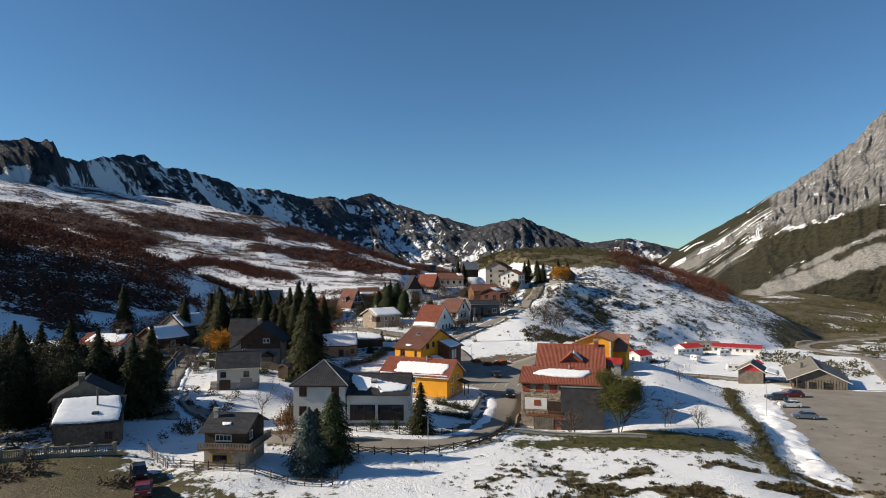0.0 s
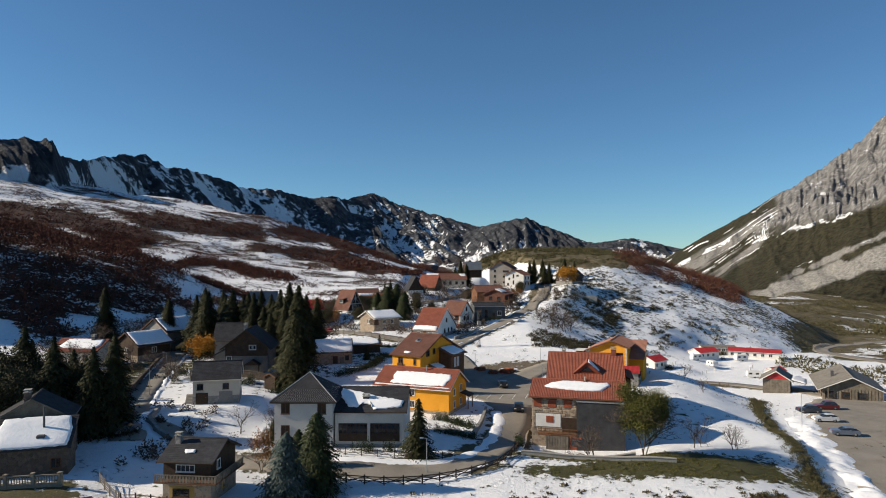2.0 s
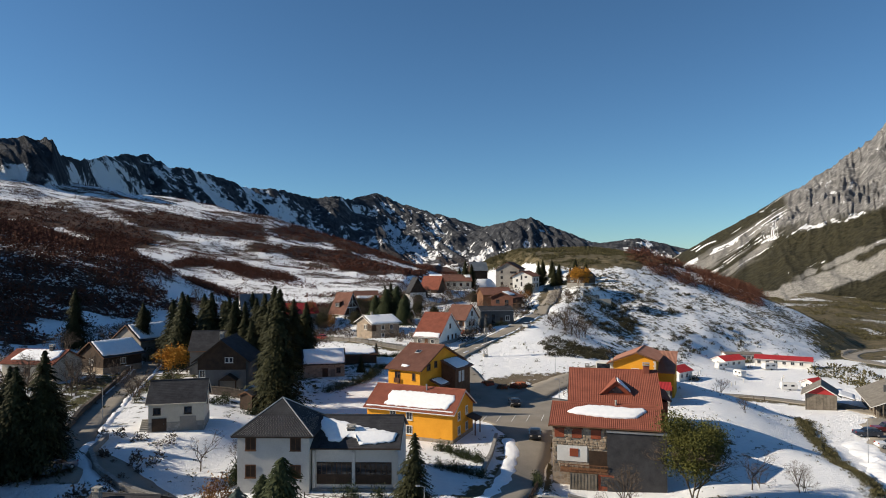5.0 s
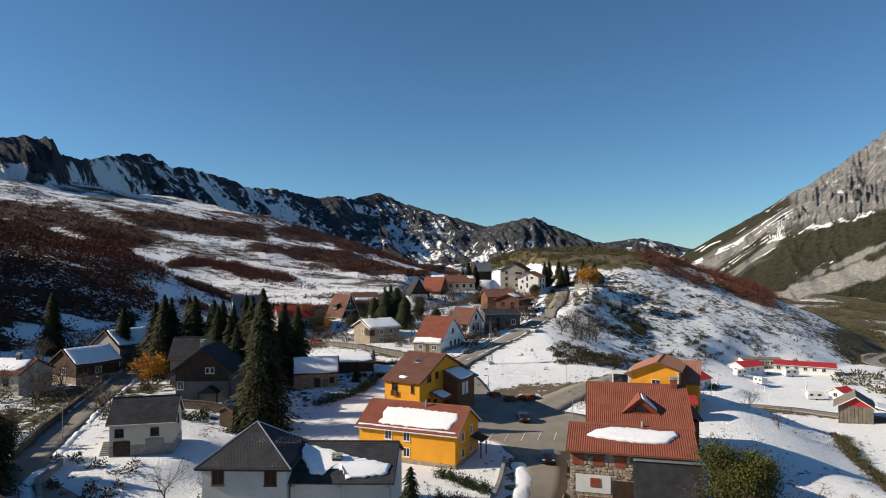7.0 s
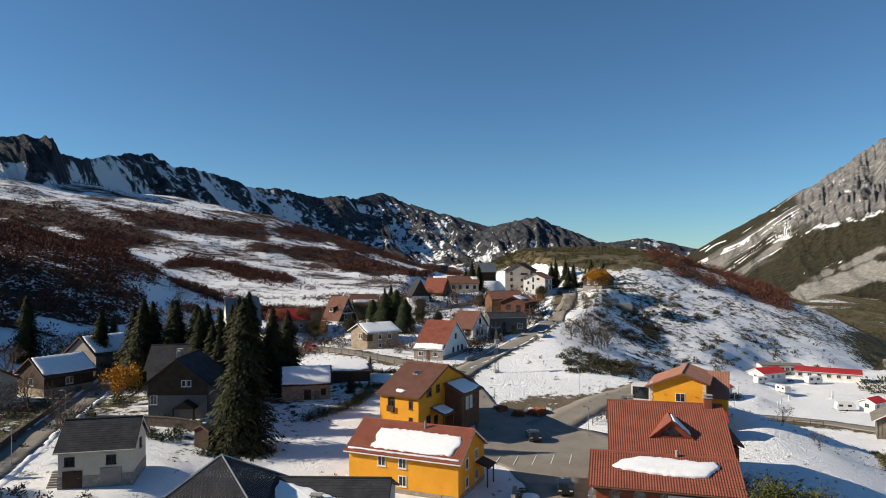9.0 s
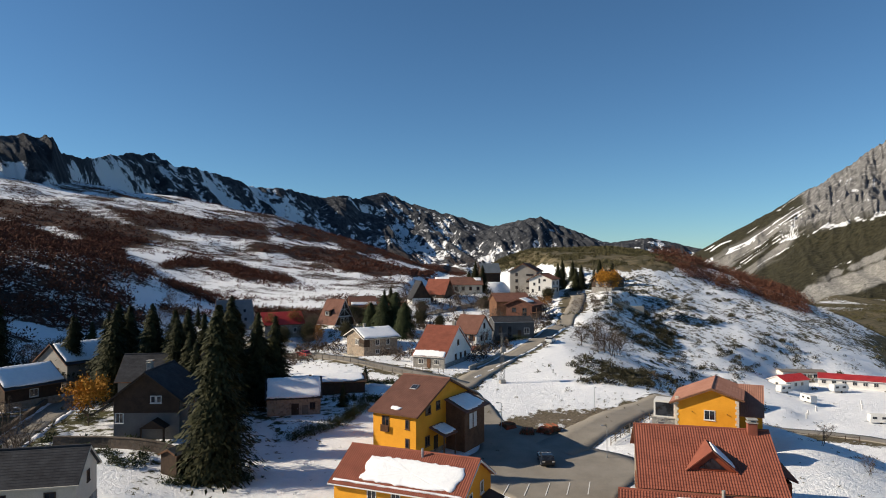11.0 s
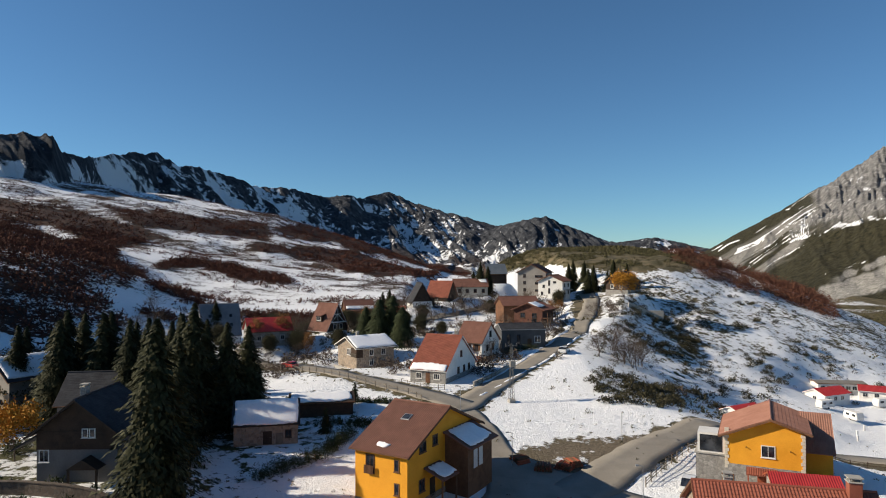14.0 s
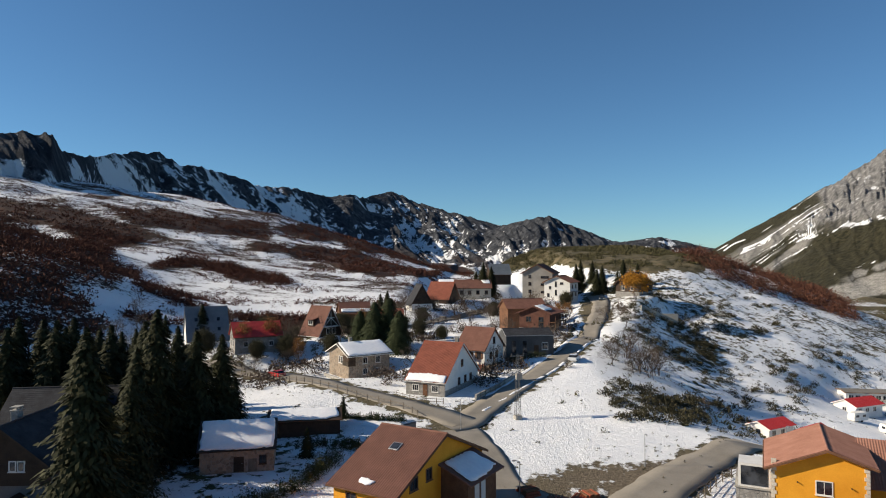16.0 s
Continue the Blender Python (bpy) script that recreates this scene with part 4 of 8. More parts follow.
def stone_facing(parent, x0, x1, z0, z1, y, gaps):
    """Rubble stones standing proud of a front wall, laid in uneven courses round its openings (x0, x1, z0, z1)."""
    rng = random.Random(5)
    blocks = []
    for k in range(6):
        bm = box(-0.5, 0.5, -0.5, 0.5, -0.5, 0.5)
        for v in bm.verts:
            v.co.x, v.co.z = v.co.x * rng.uniform(0.82, 1.0), v.co.z * rng.uniform(0.8, 1.0)
        bmesh.ops.bevel(bm, geom=list(bm.edges), offset=0.14, segments=1, affect="EDGES")
        blocks.append(mesh_of("stone", bm, FACING))
    z = z0
    while z < z1 - 0.1:
        high = rng.uniform(0.24, 0.42)
        x = x0
        while x < x1 - 0.15:
            wide = min(rng.uniform(0.26, 0.80), x1 - x)
            cx, cz = x + wide / 2, z + high / 2
            if not any(a - 0.05 < cx < b2 + 0.05 and c - 0.05 < cz < d + 0.05 for a, b2, c, d in gaps):
                ob = new("stone", rng.choice(blocks))
                ob.parent = parent
                ob.matrix_local = Matrix.LocRotScale((cx, y + 0.02, cz), Euler((0, rng.uniform(-0.30, 0.30), 0)), (wide * 1.02, rng.uniform(0.12, 0.26), high * rng.uniform(0.75, 1.15)))
            x += wide
        z += high


def red_stone_house():
    X, Y, R, Z, L, D, E, H = 21.2, 118.1, -14.0, 4.2, 13.2, 9.8, 7.7, 9.6
    h = gable_house("house", "stone house wing with red shutters and a tiled roof under snow", X, Y, R, L, D, Z, E, H, STONE, TILE, "tile", 0.55, 0.45, None, 0, WOOD)
    dims = (L, D)
    for u in (-5.7, -3.5, -1.1):
        bm = box(u - 0.62, u + 0.62, -D / 2 - 0.07, -D / 2 + 0.02, 6.1, 7.25, 0.01)
        sh = part("shutter", bm, REDWOOD, h, "closed red wooden shutters")
        part("lintel", box(u - 0.8, u + 0.8, -D / 2 - 0.1, -D / 2, 7.25, 7.42), WOOD, sh)
    bm = box(-6.0, -2.2, -D / 2 - 0.06, -D / 2 + 0.02, 3.1, 5.1)
    part("render_panel", bm, WHITE, h, "white rendered panel on the stone wall")
    bm = box(-4.4, -3.3, -D / 2 - 0.12, -D / 2 - 0.04, 3.75, 4.75, 0.01)
    part("shutter", bm, REDWOOD, h)
    bm = box(-2.0, 0.3, -D / 2 - 0.06, -D / 2 + 0.03, 2.2, 4.6)
    part("door", bm, DARKWOOD, h)
    bm = box(-5.5, 0.4, -D / 2 - 1.6, -D / 2, 2.15, 2.35, 0.02)
    part("balcony", bm, WOOD, h)
    bm = bmesh.new()
    for k in range(14):
        box(-5.5 + k * 0.45, -5.44 + k * 0.45, -D / 2 - 1.6, -D / 2 - 1.54, 2.35, 3.1, bm=bm)
    box(-5.5, 0.4, -D / 2 - 1.63, -D / 2 - 1.53, 3.1, 3.2, bm=bm)
    part("railing", bm, WOOD, h)
    stone_facing(h, -L / 2, 0.25, 2.4, 7.6, -D / 2,
                 [(-6.4, -5.0, 5.95, 7.5), (-4.2, -2.8, 5.95, 7.5), (-1.8, -0.4, 5.95, 7.5), (-6.1, -2.1, 2.9, 5.2), (-2.1, 0.4, 2.2, 4.7)])
    # timber shed below with a red door
    part("shed_wall", box(-4.3, -0.9, -D / 2 - 1.7, -D / 2 + 0.1, -1.5, 2.1), OLDWOOD, h, "weathered timber boarding under the balcony")
    for k in range(9):
        part("batten", box(-4.25 + k * 0.4, -4.19 + k * 0.4, -D / 2 - 1.75, -D / 2 - 1.69, -0.6, 2.1), OLDWOOD, h)
    bm = box(-0.8, 1.1, -D / 2 - 1.55, -D / 2 + 0.1, -1.5, 2.1)
    part("porch_wall", bm, REDWOOD, h, "red timber porch")
    bm = box(-0.5, 0.8, -D / 2 - 1.58, -D / 2 - 1.5, 0.7, 1.9)
    part("pane", bm, GLASS, h)
    # slate-hung wing
    bm = prism([(-D / 2 - 2.0, -2), (-D / 2 + 0.2, -2), (-D / 2 + 0.2, 7.4), (-D / 2 - 0.9, 7.3)], 0.3, 7.4)
    part("slate_wing", bm, SLATE, h, "dark slate-hung end wing")
    part("wing_cap", box(0.2, 7.5, -D / 2 - 1.05, -D / 2 + 0.1, 7.28, 7.42), METAL, h)
    m = slope_pose(X, Y, R, Z, L, D, E, H)
    snow_sheet("roof_snow", "long ragged slab of snow on the red tiles", m, [(-3.8, -1.5), (-2.6, -0.9), (0, -0.8), (3.0, -1.1), (5.0, -0.9), (5.3, -1.5), (4.0, -3.2), (1.5, -3.6), (-1.0, -3.3), (-3.4, -3.0), (-4.8, -2.6)], 0.22, 13, 0.25)
    part("vent_pipe", rod((1.4, -0.2, H - 0.4), (1.4, -0.2, H + 0.6), 0.14, 8), CONCRETE, h)
    # the taller house behind
    X, Y, R, Z, L, D, E, H = 25.3, 130.6, -12.0, 5.2, 12.2, 15.0, 7.2, 11.2
    h = gable_house("house", "tall house with a large red tiled roof and dormer", X, Y, R, L, D, Z, E, H, STONE, TILE, "tile", 0.5, 0.45, None, 0, WOOD)
    dims = (L, D)
    for u in (-4, 0, 4):
        window(h, "l", u, 3.6, 1.0, 1.2, dims, WOOD, REDWOOD)
        window(h, "r", u, 3.6, 1.0, 1.2, dims, WOOD, REDWOOD)
    # dormer
    run = D / 2
    rise = H - 0.2 - E
    zz = H - rise * 4.9 / run
    dy = -4.9
    bm = prism([(-2.1, 0.0), (2.1, 0.0), (0.0, 1.75)], -0.1, 3.6)
    bm.transform(pose(0.3, dy - 0.6, zz - 0.25, 0, 0, 90))
    part("dormer", bm, REDWOOD, h, "red trimmed triangular dormer")
    bm = prism([(-1.2, 0.2), (1.2, 0.2), (0.0, 1.2)], -0.16, -0.08)
    bm.transform(pose(0.3, dy - 0.6, zz - 0.25, 0, 0, 90))
    part("pane", bm, GLASS, h)
    for s in (-1, 1):
        bm = roof_slope(4.2, 2.4, 2.02, 0.1, "plain")
        bm.transform(pose(0.3, dy + 1.2, zz + 1.72, 0, 0, 90 if s > 0 else -90))
        part("dormer_roof", bm, TILE if s < 0 else TILE, h)
    snow_sheet("roof_snow", "strip of snow on the dormer slope", pose(X, Y, Z, 0, 0, R) @ pose(0.3, dy + 1.2, zz + 1.80, 0, 0, 90) @ pose(0, 0, 0, 40.1, 0, 0), [(-1.9, -0.3), (1.2, -0.25), (1.0, -2.5), (-1.9, -2.6)], 0.14, 15, 0.15)
    chimney(h, 4.9, -0.4, H - 0.5, 0.9, 0.8, 1.3, TILE)
    chimney(h, -3.8, 0.3, H - 0.4, 0.6, 0.5, 0.7, CONCRETE)
    part("side_wing", box(L / 2 - 0.1, L / 2 + 1.5, -4, 4, -3, 7.3), REDWOOD, h, "red boarded side wing")
    bm = roof_slope(8.6, 2.2, 0.8, 0.12, "tile")
    bm.transform(pose(L / 2 - 0.2, 0, 8.3, 0, 0, 90))
    tagged(part("wing_roof", bm, TILE, h), kind="stuff")


def yellow_gable_house():
    Wd, Ln = 8.3, 10.0
    R, Z, E, H = 66.0, 7.0, 7.25, 8.6
    X, Y = 37.6, 160.8
    h = gable_house("house", "yellow gabled house with stone ground floor and brown tiled roof", X, Y, R, Ln, Wd, Z, E, H, YELLOW, SALMONTILE, "tile", 0.7, 0.7, GREYSTONE, 2.9, WOOD, ridge_y=-0.7, asym=6.3)
    dims = (Ln, Wd)
    window(h, "l", 0.4, 4.1, 1.3, 1.2, dims, FRAME)
    for u in (-1.9, 2.7):
        bm = rod((-Ln / 2 - 0.25, -u, 5.0), (-Ln / 2, -u, 5.0), 0.06, 6)
        part("wall_lamp", bm, DARKWOOD, h)
    window(h, "l", -3.9, 0.6, 1.1, 1.0, (Ln + 0.1, Wd), WOOD)
    # quoins on the right-hand corner
    for k in range(12):
        w = 0.42 if k % 2 else 0.26
        part("quoin", box(-Ln / 2 - 0.06, -Ln / 2 + 0.3, -Wd / 2 - 0.06, -Wd / 2 + w, 2.35 + k * 0.39, 2.70 + k * 0.39, 0.01), CREAM, h)
    for k in range(12):
        w = 0.42 if k % 2 else 0.26
        part("quoin", box(-Ln / 2 - 0.06, -Ln / 2 + 0.3, Wd / 2 - w, Wd / 2 + 0.06, 2.35 + k * 0.39, 2.70 + k * 0.39, 0.01), CREAM, h)
    # door porch with little tiled roof
    bm = roof_slope(3.2, 1.3, 0.55, 0.1, "tile")
    bm.transform(pose(-Ln / 2, 0.3, 2.75, 0, 0, -90))
    part("porch_roof", bm, TILE, h)
    for s in (-1.1, 1.7):
        part("porch_post", box(-Ln / 2 - 1.25, -Ln / 2 - 1.12, s - 0.07, s + 0.07, -1.5, 2.2), REDWOOD, h)
    door(h, "l", -0.2, 1.1, 2.1, (Ln + 0.12, Wd), REDWOOD)
    # stone side wing with glazed corner
    part("side_wing", box(-Ln / 2 + 0.4, 2, Wd / 2 - 0.05, Wd / 2 + 3.3, -2.5, 3.6), GREYSTONE, h, "grey stone side wing")
    part("terrace_cap", box(-Ln / 2 + 0.25, 2.1, Wd / 2 + 0.06, Wd / 2 + 3.45, 3.6, 3.72), CONCRETE, h)
    part("glazed_frame", box(-Ln / 2 + 0.5, -Ln / 2 + 3.5, Wd / 2 + 0.1, Wd / 2 + 3.1, 3.72, 6.1), FRAME, h, "white framed glazed corner room")
    part("pane", box(-Ln / 2 + 0.44, -Ln / 2 + 0.52, Wd / 2 + 0.35, Wd / 2 + 2.85, 3.95, 5.85), GLASS, h)
    # lower wing with tiled roof
    bm = prism([(-1.8, -2.5), (3.4, -2.5), (3.4, 7.5), (-1.8, 4.3)], Wd / 2 - 0.1, Wd / 2 + 3.0)
    bm.transform(pose(0, 0, 0, 0, 0, -90))
    part("rear_wing", bm, YELLOW, h)
    bm = roof_slope(3.5, 6.0, 3.5, 0.12, "tile")
    bm.transform(pose(3.6, -Wd / 2 - 1.5, 7.95, 0, 0, -90))
    tagged(part("wing_roof", bm, SALMONTILE, h), kind="stuff")
    bm = roof_slope(4.4, 3.0, 1.0, 0.12, "tile")
    bm.transform(pose(-Ln / 2 - 0.2, -Wd / 2 - 0.9, 2.4, 0, 0, -90))
    tagged(part("shed_roof", bm, TILE, h), kind="stuff")
    part("shed_wall", box(-Ln / 2 - 3.0, -Ln / 2, -Wd / 2 - 2.9, -Wd / 2 + 1.2, -2.5, 1.35), GREYSTONE, h)
    # red sheet roof of the store in front
    s = gable_house("shed", "low store with a bright red sheet roof", 37.4, 151.2, -14, 6.4, 4.4, 6.2, 3.5, 4.6, GREYSTONE, REDSHEET, "sheet", 0.3, 0.3, None, 0, REDWOOD)
    s["category"] = "shed"


def slate_house():
    # square tower part with a hipped roof
    X, Y, Z = -19.2, 106.2, 7.4
    h = thing("house", pose(X, Y, Z, 0, 0, -1), "white rendered house with hipped slate roof and closed brown shutters", "house")
    part("wall", box(-4.0, 4.0, -4.0, 4.0, -2.5, 6.5), GREYWHITE, h)
    bm = bmesh.new()
    for k in range(4):
        rows = 20
        for r in range(rows):
            s0, s1 = r / rows, (r + 1) / rows + 0.01
            pieces = max(1, int(4.6 * 2 * s1 / 0.3))
            for c in range(pieces):
                a0, a1 = -1 + 2 * c / pieces, -1 + 2 * (c + 1) / pieces - 0.012
                t = 0.03 + 0.012 * random.random()
                q = [bm.verts.new((4.6 * s0 * a0, -4.6 * s0, 9.75 - 3.35 * s0)), bm.verts.new((4.6 * s1 * a0, -4.6 * s1, 9.75 - 3.35 * s1 + t)), bm.verts.new((4.6 * s1 * a1, -4.6 * s1, 9.75 - 3.35 * s1 + t)), bm.verts.new((4.6 * s0 * a1, -4.6 * s0, 9.75 - 3.35 * s0))]
                if r:
                    bm.faces.new(q)
                else:
                    bm.faces.new((q[0], q[1], q[2]))
        if k < 3:
            bm.transform(Matrix.Rotation(math.pi / 2, 4, "Z"))
    part("roof", bm, SLATE, h)
    part("soffit", box(-4.55, 4.55, -4.55, 4.55, 6.2, 6.38), DARKWOOD, h)
    for sx in (-1, 1):
        for sy in (-1, 1):
            part("hip_cap", rod((0, 0, 9.78), (4.6 * sx, 4.6 * sy, 6.45), 0.07, 6), METAL, h)
    dims = (8.0, 8.0)
    for u, v in ((-2.5, 4.8), (2.5, 4.8), (-2.5, 1.8), (2.5, 1.8)):
        window(h, "f", u, v, 1.0, 1.25, dims, WOOD, pane=DARKWOOD, bars=1)
        window(h, "l", u, v, 1.0, 1.25, dims, WOOD, pane=DARKWOOD, bars=1)
    # long wing
    X, Y, Z, L, D, E, H = -10.2, 108.3, 7.4, 9.6, 10.6, 4.8, 7.2
    w = gable_house("house", "low wing with dark sheet roof, snow and a glazed porch", X, Y, -1, L, D, Z, E, H, GREYWHITE, SLATE, "slate", 0.4, 0.3, None, 0, DARKWOOD)
    part("porch_slab", box(-L / 2, L / 2, -D / 2 - 0.3, -D / 2, -2, 0.3), GREYSTONE, w)
    for x0, x1 in ((-4.3, -0.35), (0.05, 4.1)):
        p = part("glazing", box(x0, x1, -D / 2 - 0.06, -D / 2 + 0.02, 0.75, 3.2), DARKWOOD, w, "brown timber glazed porch front")
        n = 7
        for k in range(n):
            a = x0 + (x1 - x0) * k / n + 0.06
            part("pane", box(a, a + (x1 - x0) / n - 0.12, -D / 2 - 0.08, -D / 2 - 0.05, 1.85, 3.05), GLASS, p)
    for x in (-4.6, -0.15, 4.5):
        part("pillar", box(x - 0.18, x + 0.18, -D / 2 - 0.16, -D / 2 + 0.1, 0, 4.4), GREYWHITE, w)
    chimney(w, -0.8, -2.9, 5.7, 0.9, 0.6, 0.7, DARKWALL)
    m = slope_pose(X, Y, -1, Z, L, D, E, H)
    snow_sheet("roof_snow", "ragged drift of snow sliding across the dark roof", m, [(-4.6, -0.5), (-3.0, -1.1), (-1.0, -1.9), (1.2, -2.7), (3.4, -3.3), (4.5, -3.6), (4.4, -4.9), (3.0, -5.3), (0.6, -5.7), (0.1, -4.5), (-1.3, -4.2), (-1.9, -5.2), (-3.0, -5.0), (-3.9, -3.4), (-4.6, -2.4)], 0.16, 17, 0.25)


def cream_barn():
    X, Y, R, Z, L, D, E, H = -38.2, 123.0, 14.0, 9.8, 7.2, 6.4, 3.9, 6.4
    h = gable_house("house", "cream rendered house with garage doors and a slate roof", X, Y, R, L, D, Z, E, H, CREAM, SLATE, "slate", 0.4, 0.35, GREYSTONE, 1.2, CREAM)
    dims = (L, D)
    window(h, "f", -2.5, 2.35, 0.8, 0.75, dims, DARKWOOD)
    window(h, "f", 1.5, 2.35, 0.8, 0.75, dims, DARKWOOD)
    window(h, "r", 0.4, 3.0, 0.7, 0.9, dims, DARKWOOD)
    d2 = (L + 0.12, D + 0.12)
    door(h, "f", -2.2, 1.9, 1.75, d2, DARKWOOD)
    door(h, "f", 1.5, 2.1, 1.9, d2, GREYWALL)
    for k in range(7):
        part("step", box(-L / 2 - 1.3, -L / 2 - 0.1, -2.5 + k * 0.3, -2.2 + k * 0.3, -1.0, 0.05 + k * 0.18), CONCRETE, h)


def old_stone_house():
    h = gable_house("house", "old stone house with a bare grey gable among spruces", -50.2, 93.2, 112, 6.0, 8.0, 8.8, 5.4, 7.9, DARKSTONE, SLATE, "slate", 0.35, 0.3, None, 0, OLDWOOD, gable=OLDWOOD)
    chimney(h, -2.2, 0.6, 7.6, 0.8, 0.7, 0.9, DARKSTONE)
    X, Y, R, Z = -47.0, 87.6, 17, 8.8
    s = thing("shed", pose(X, Y, Z, 0, 0, R), "stone lean-to with a roof covered in snow", "shed")
    part("wall", prism([(-1.7, -2), (1.9, -2), (1.9, 5.7), (-1.7, 3.3)], -3.8, 3.8), DARKSTONE, s)
    bm = roof_slope(8.4, 4.2, 2.75, 0.15, "slate")
    bm.transform(pose(0, 1.95, 5.95))
    part("roof", bm, SLATE, s)
    window(s, "f", 2.6, 0.9, 0.9, 1.0, (8.8, 3.4), WOOD)
    m = pose(X, Y, Z, 0, 0, R) @ pose(0, 1.95, 6.02) @ pose(0, 0, 0, 33.2, 0, 0)
    snow_sheet("roof_snow", "deep smooth snow on the lean-to roof", m, [(-3.5, -0.3), (0, -0.2), (3.4, -0.3), (3.9, -2.5), (3.8, -4.8), (0, -4.9), (-4.0, -4.8), (-3.8, -2.4)], 0.2, 19, 0.15)
    part("stove_pipe", rod((0.9, 0.2, 4.2), (0.9, 0.2, 7.4), 0.12, 8), DARKWALL, s)
    part("pipe_cowl", box(0.45, 1.35, -1.3, -0.5, 3.4, 4.5, 0.1), DARKWALL, s)


def balcony_chalet():
    X, Y, R, Z, L, D, E, H = -26.4, 83.6, -6.0, 8.0, 6.0, 7.0, 5.0, 6.8
    h = gable_house("house", "dark timber chalet with a railed balcony over a stone base", X, Y, R, L, D, Z, E, H, DARKWOOD, SLATE, "slate", 0.6, 0.6, STONE, 2.6, DARKWOOD)
    dims = (L, D)
    part("panel", box(-2.2, 1.0, -D / 2 - 0.1, -D / 2, 0.5, 1.9), OCHRE, h, "ochre rendered panel")
    window(h, "f", -0.7, 0.7, 1.9, 0.8, (L, D + 0.22), DARKWOOD, bars=2)
    window(h, "f", -0.2, 3.7, 2.2, 0.7, dims, FRAME, bars=3)
    window(h, "r", -1.4, 3.6, 0.8, 1.0, dims, FRAME)
    window(h, "r", 0, 0.8, 0.8, 1.0, (L + 0.1, D), OCHRE)
    part("balcony", box(-L / 2 - 0.5, L / 2 + 1.3, -D / 2 - 1.4, -D / 2 + 0.05, 2.55, 2.72, 0.02), WOOD, h)
    part("balcony", box(L / 2 + 0.05, L / 2 + 1.3, -D / 2 + 0.06, D / 2, 2.55, 2.72, 0.02), WOOD, h)
    r = part("railing", box(-L / 2 - 0.5, L / 2 + 1.3, -D / 2 - 1.4, -D / 2 - 1.32, 3.55, 3.65), OLDWOOD, h, "greyed carved balcony railing")
    for k in range(20):
        x = -L / 2 - 0.45 + k * 0.395
        part("baluster", box(x, x + 0.24, -D / 2 - 1.385, -D / 2 - 1.335, 2.78, 3.5), OLDWOOD, r)
    r = part("railing", box(L / 2 + 1.22, L / 2 + 1.3, -D / 2 - 1.31, D / 2, 3.55, 3.65), OLDWOOD, h)
    for k in range(18):
        y = -D / 2 - 1.2 + k * 0.44
        part("baluster", box(L / 2 + 1.235, L / 2 + 1.285, y, y + 0.26, 2.78, 3.5), OLDWOOD, r)
    chimney(h, -2.4, -0.9, H - 0.4, 0.7, 0.6, 0.9, GREYSTONE)
    h.matrix_world = pose(X, Y, Z, 0, 0, R) @ Matrix.Scale(0.86, 4)
    snow_sheet("roof_snow", "small patch of snow on the slate", Matrix.Translation((X, Y, Z)) @ Matrix.Scale(0.86, 4) @ slope_pose(0, 0, R, 0, L, D, E, H), [(-0.9, -2.4), (0.4, -2.3), (0.5, -2.9), (-0.6, -3.0)], 0.12, 21, 0.15)


def dark_gable_house():
    R, Z, Wd, Ln, E, H = 93.0, 9.5, 8.8, 9.0, 5.6, 9.2
    X, Y = -42.0, 150.5 + Ln / 2
    h = gable_house("house", "house with grey lower wall painted darker for tree shade and dark boarded gable", X, Y, R, Ln, Wd, Z, E, H, SHADEDWALL, SLATE, "slate", 0.9, 0.8, None, 0, DARKWOOD, gable=DARKWOOD)
    part("boarding", box(-Ln / 2 - 0.1, -Ln / 2 + 0.02, -Wd / 2, Wd / 2, 3.6, 5.6), DARKWOOD, h)
    dims = (Ln + 0.2, Wd)
    window(h, "l", 0.9, 5.0, 0.5, 0.8, dims, FRAME, bars=0)
    window(h, "l", 1.7, 5.0, 0.5, 0.8, dims, FRAME, bars=0)
    window(h, "l", -3.6, 2.3, 0.9, 1.2, (Ln, Wd), FRAME)
    part("entrance_roof", prism([(-3.2, 1.9), (0.2, 1.9), (-1.5, 3.0)], -Ln / 2 - 2.0, -Ln / 2), DARKWOOD, h)
    for s in (-3.0, 0.0):
        part("porch_post", box(-Ln / 2 - 1.9, -Ln / 2 - 1.7, s - 0.1, s + 0.1, -1.5, 1.95), DARKWOOD, h)
    bm = roof_slope(9, 3.0, 1.8, 0.14, "slate")
    bm.transform(pose(0, Wd / 2 + 0.1, 5.2, 0, 0, 180))
    part("side_roof", bm, SLATE, h)
    chimney(h, -1.0, 1.0, H - 0.4, 0.9, 0.7, 1.0, GREYSTONE)
    k = gable_house("shed", "small weathered timber hut", -33.6, 141.2, 70, 2.6, 2.4, 8.6, 1.9, 2.7, DARKWOOD, OLDWOOD, "plain", 0.2, 0.2)
    k["category"] = "shed"
    g = gable_house("house", "large slate-roofed house hidden behind the spruces", -49, 172, 10, 12, 9, 9.5, 5.0, 8.6, GREYWALL, SLATE, "slate", 0.5, 0.4)


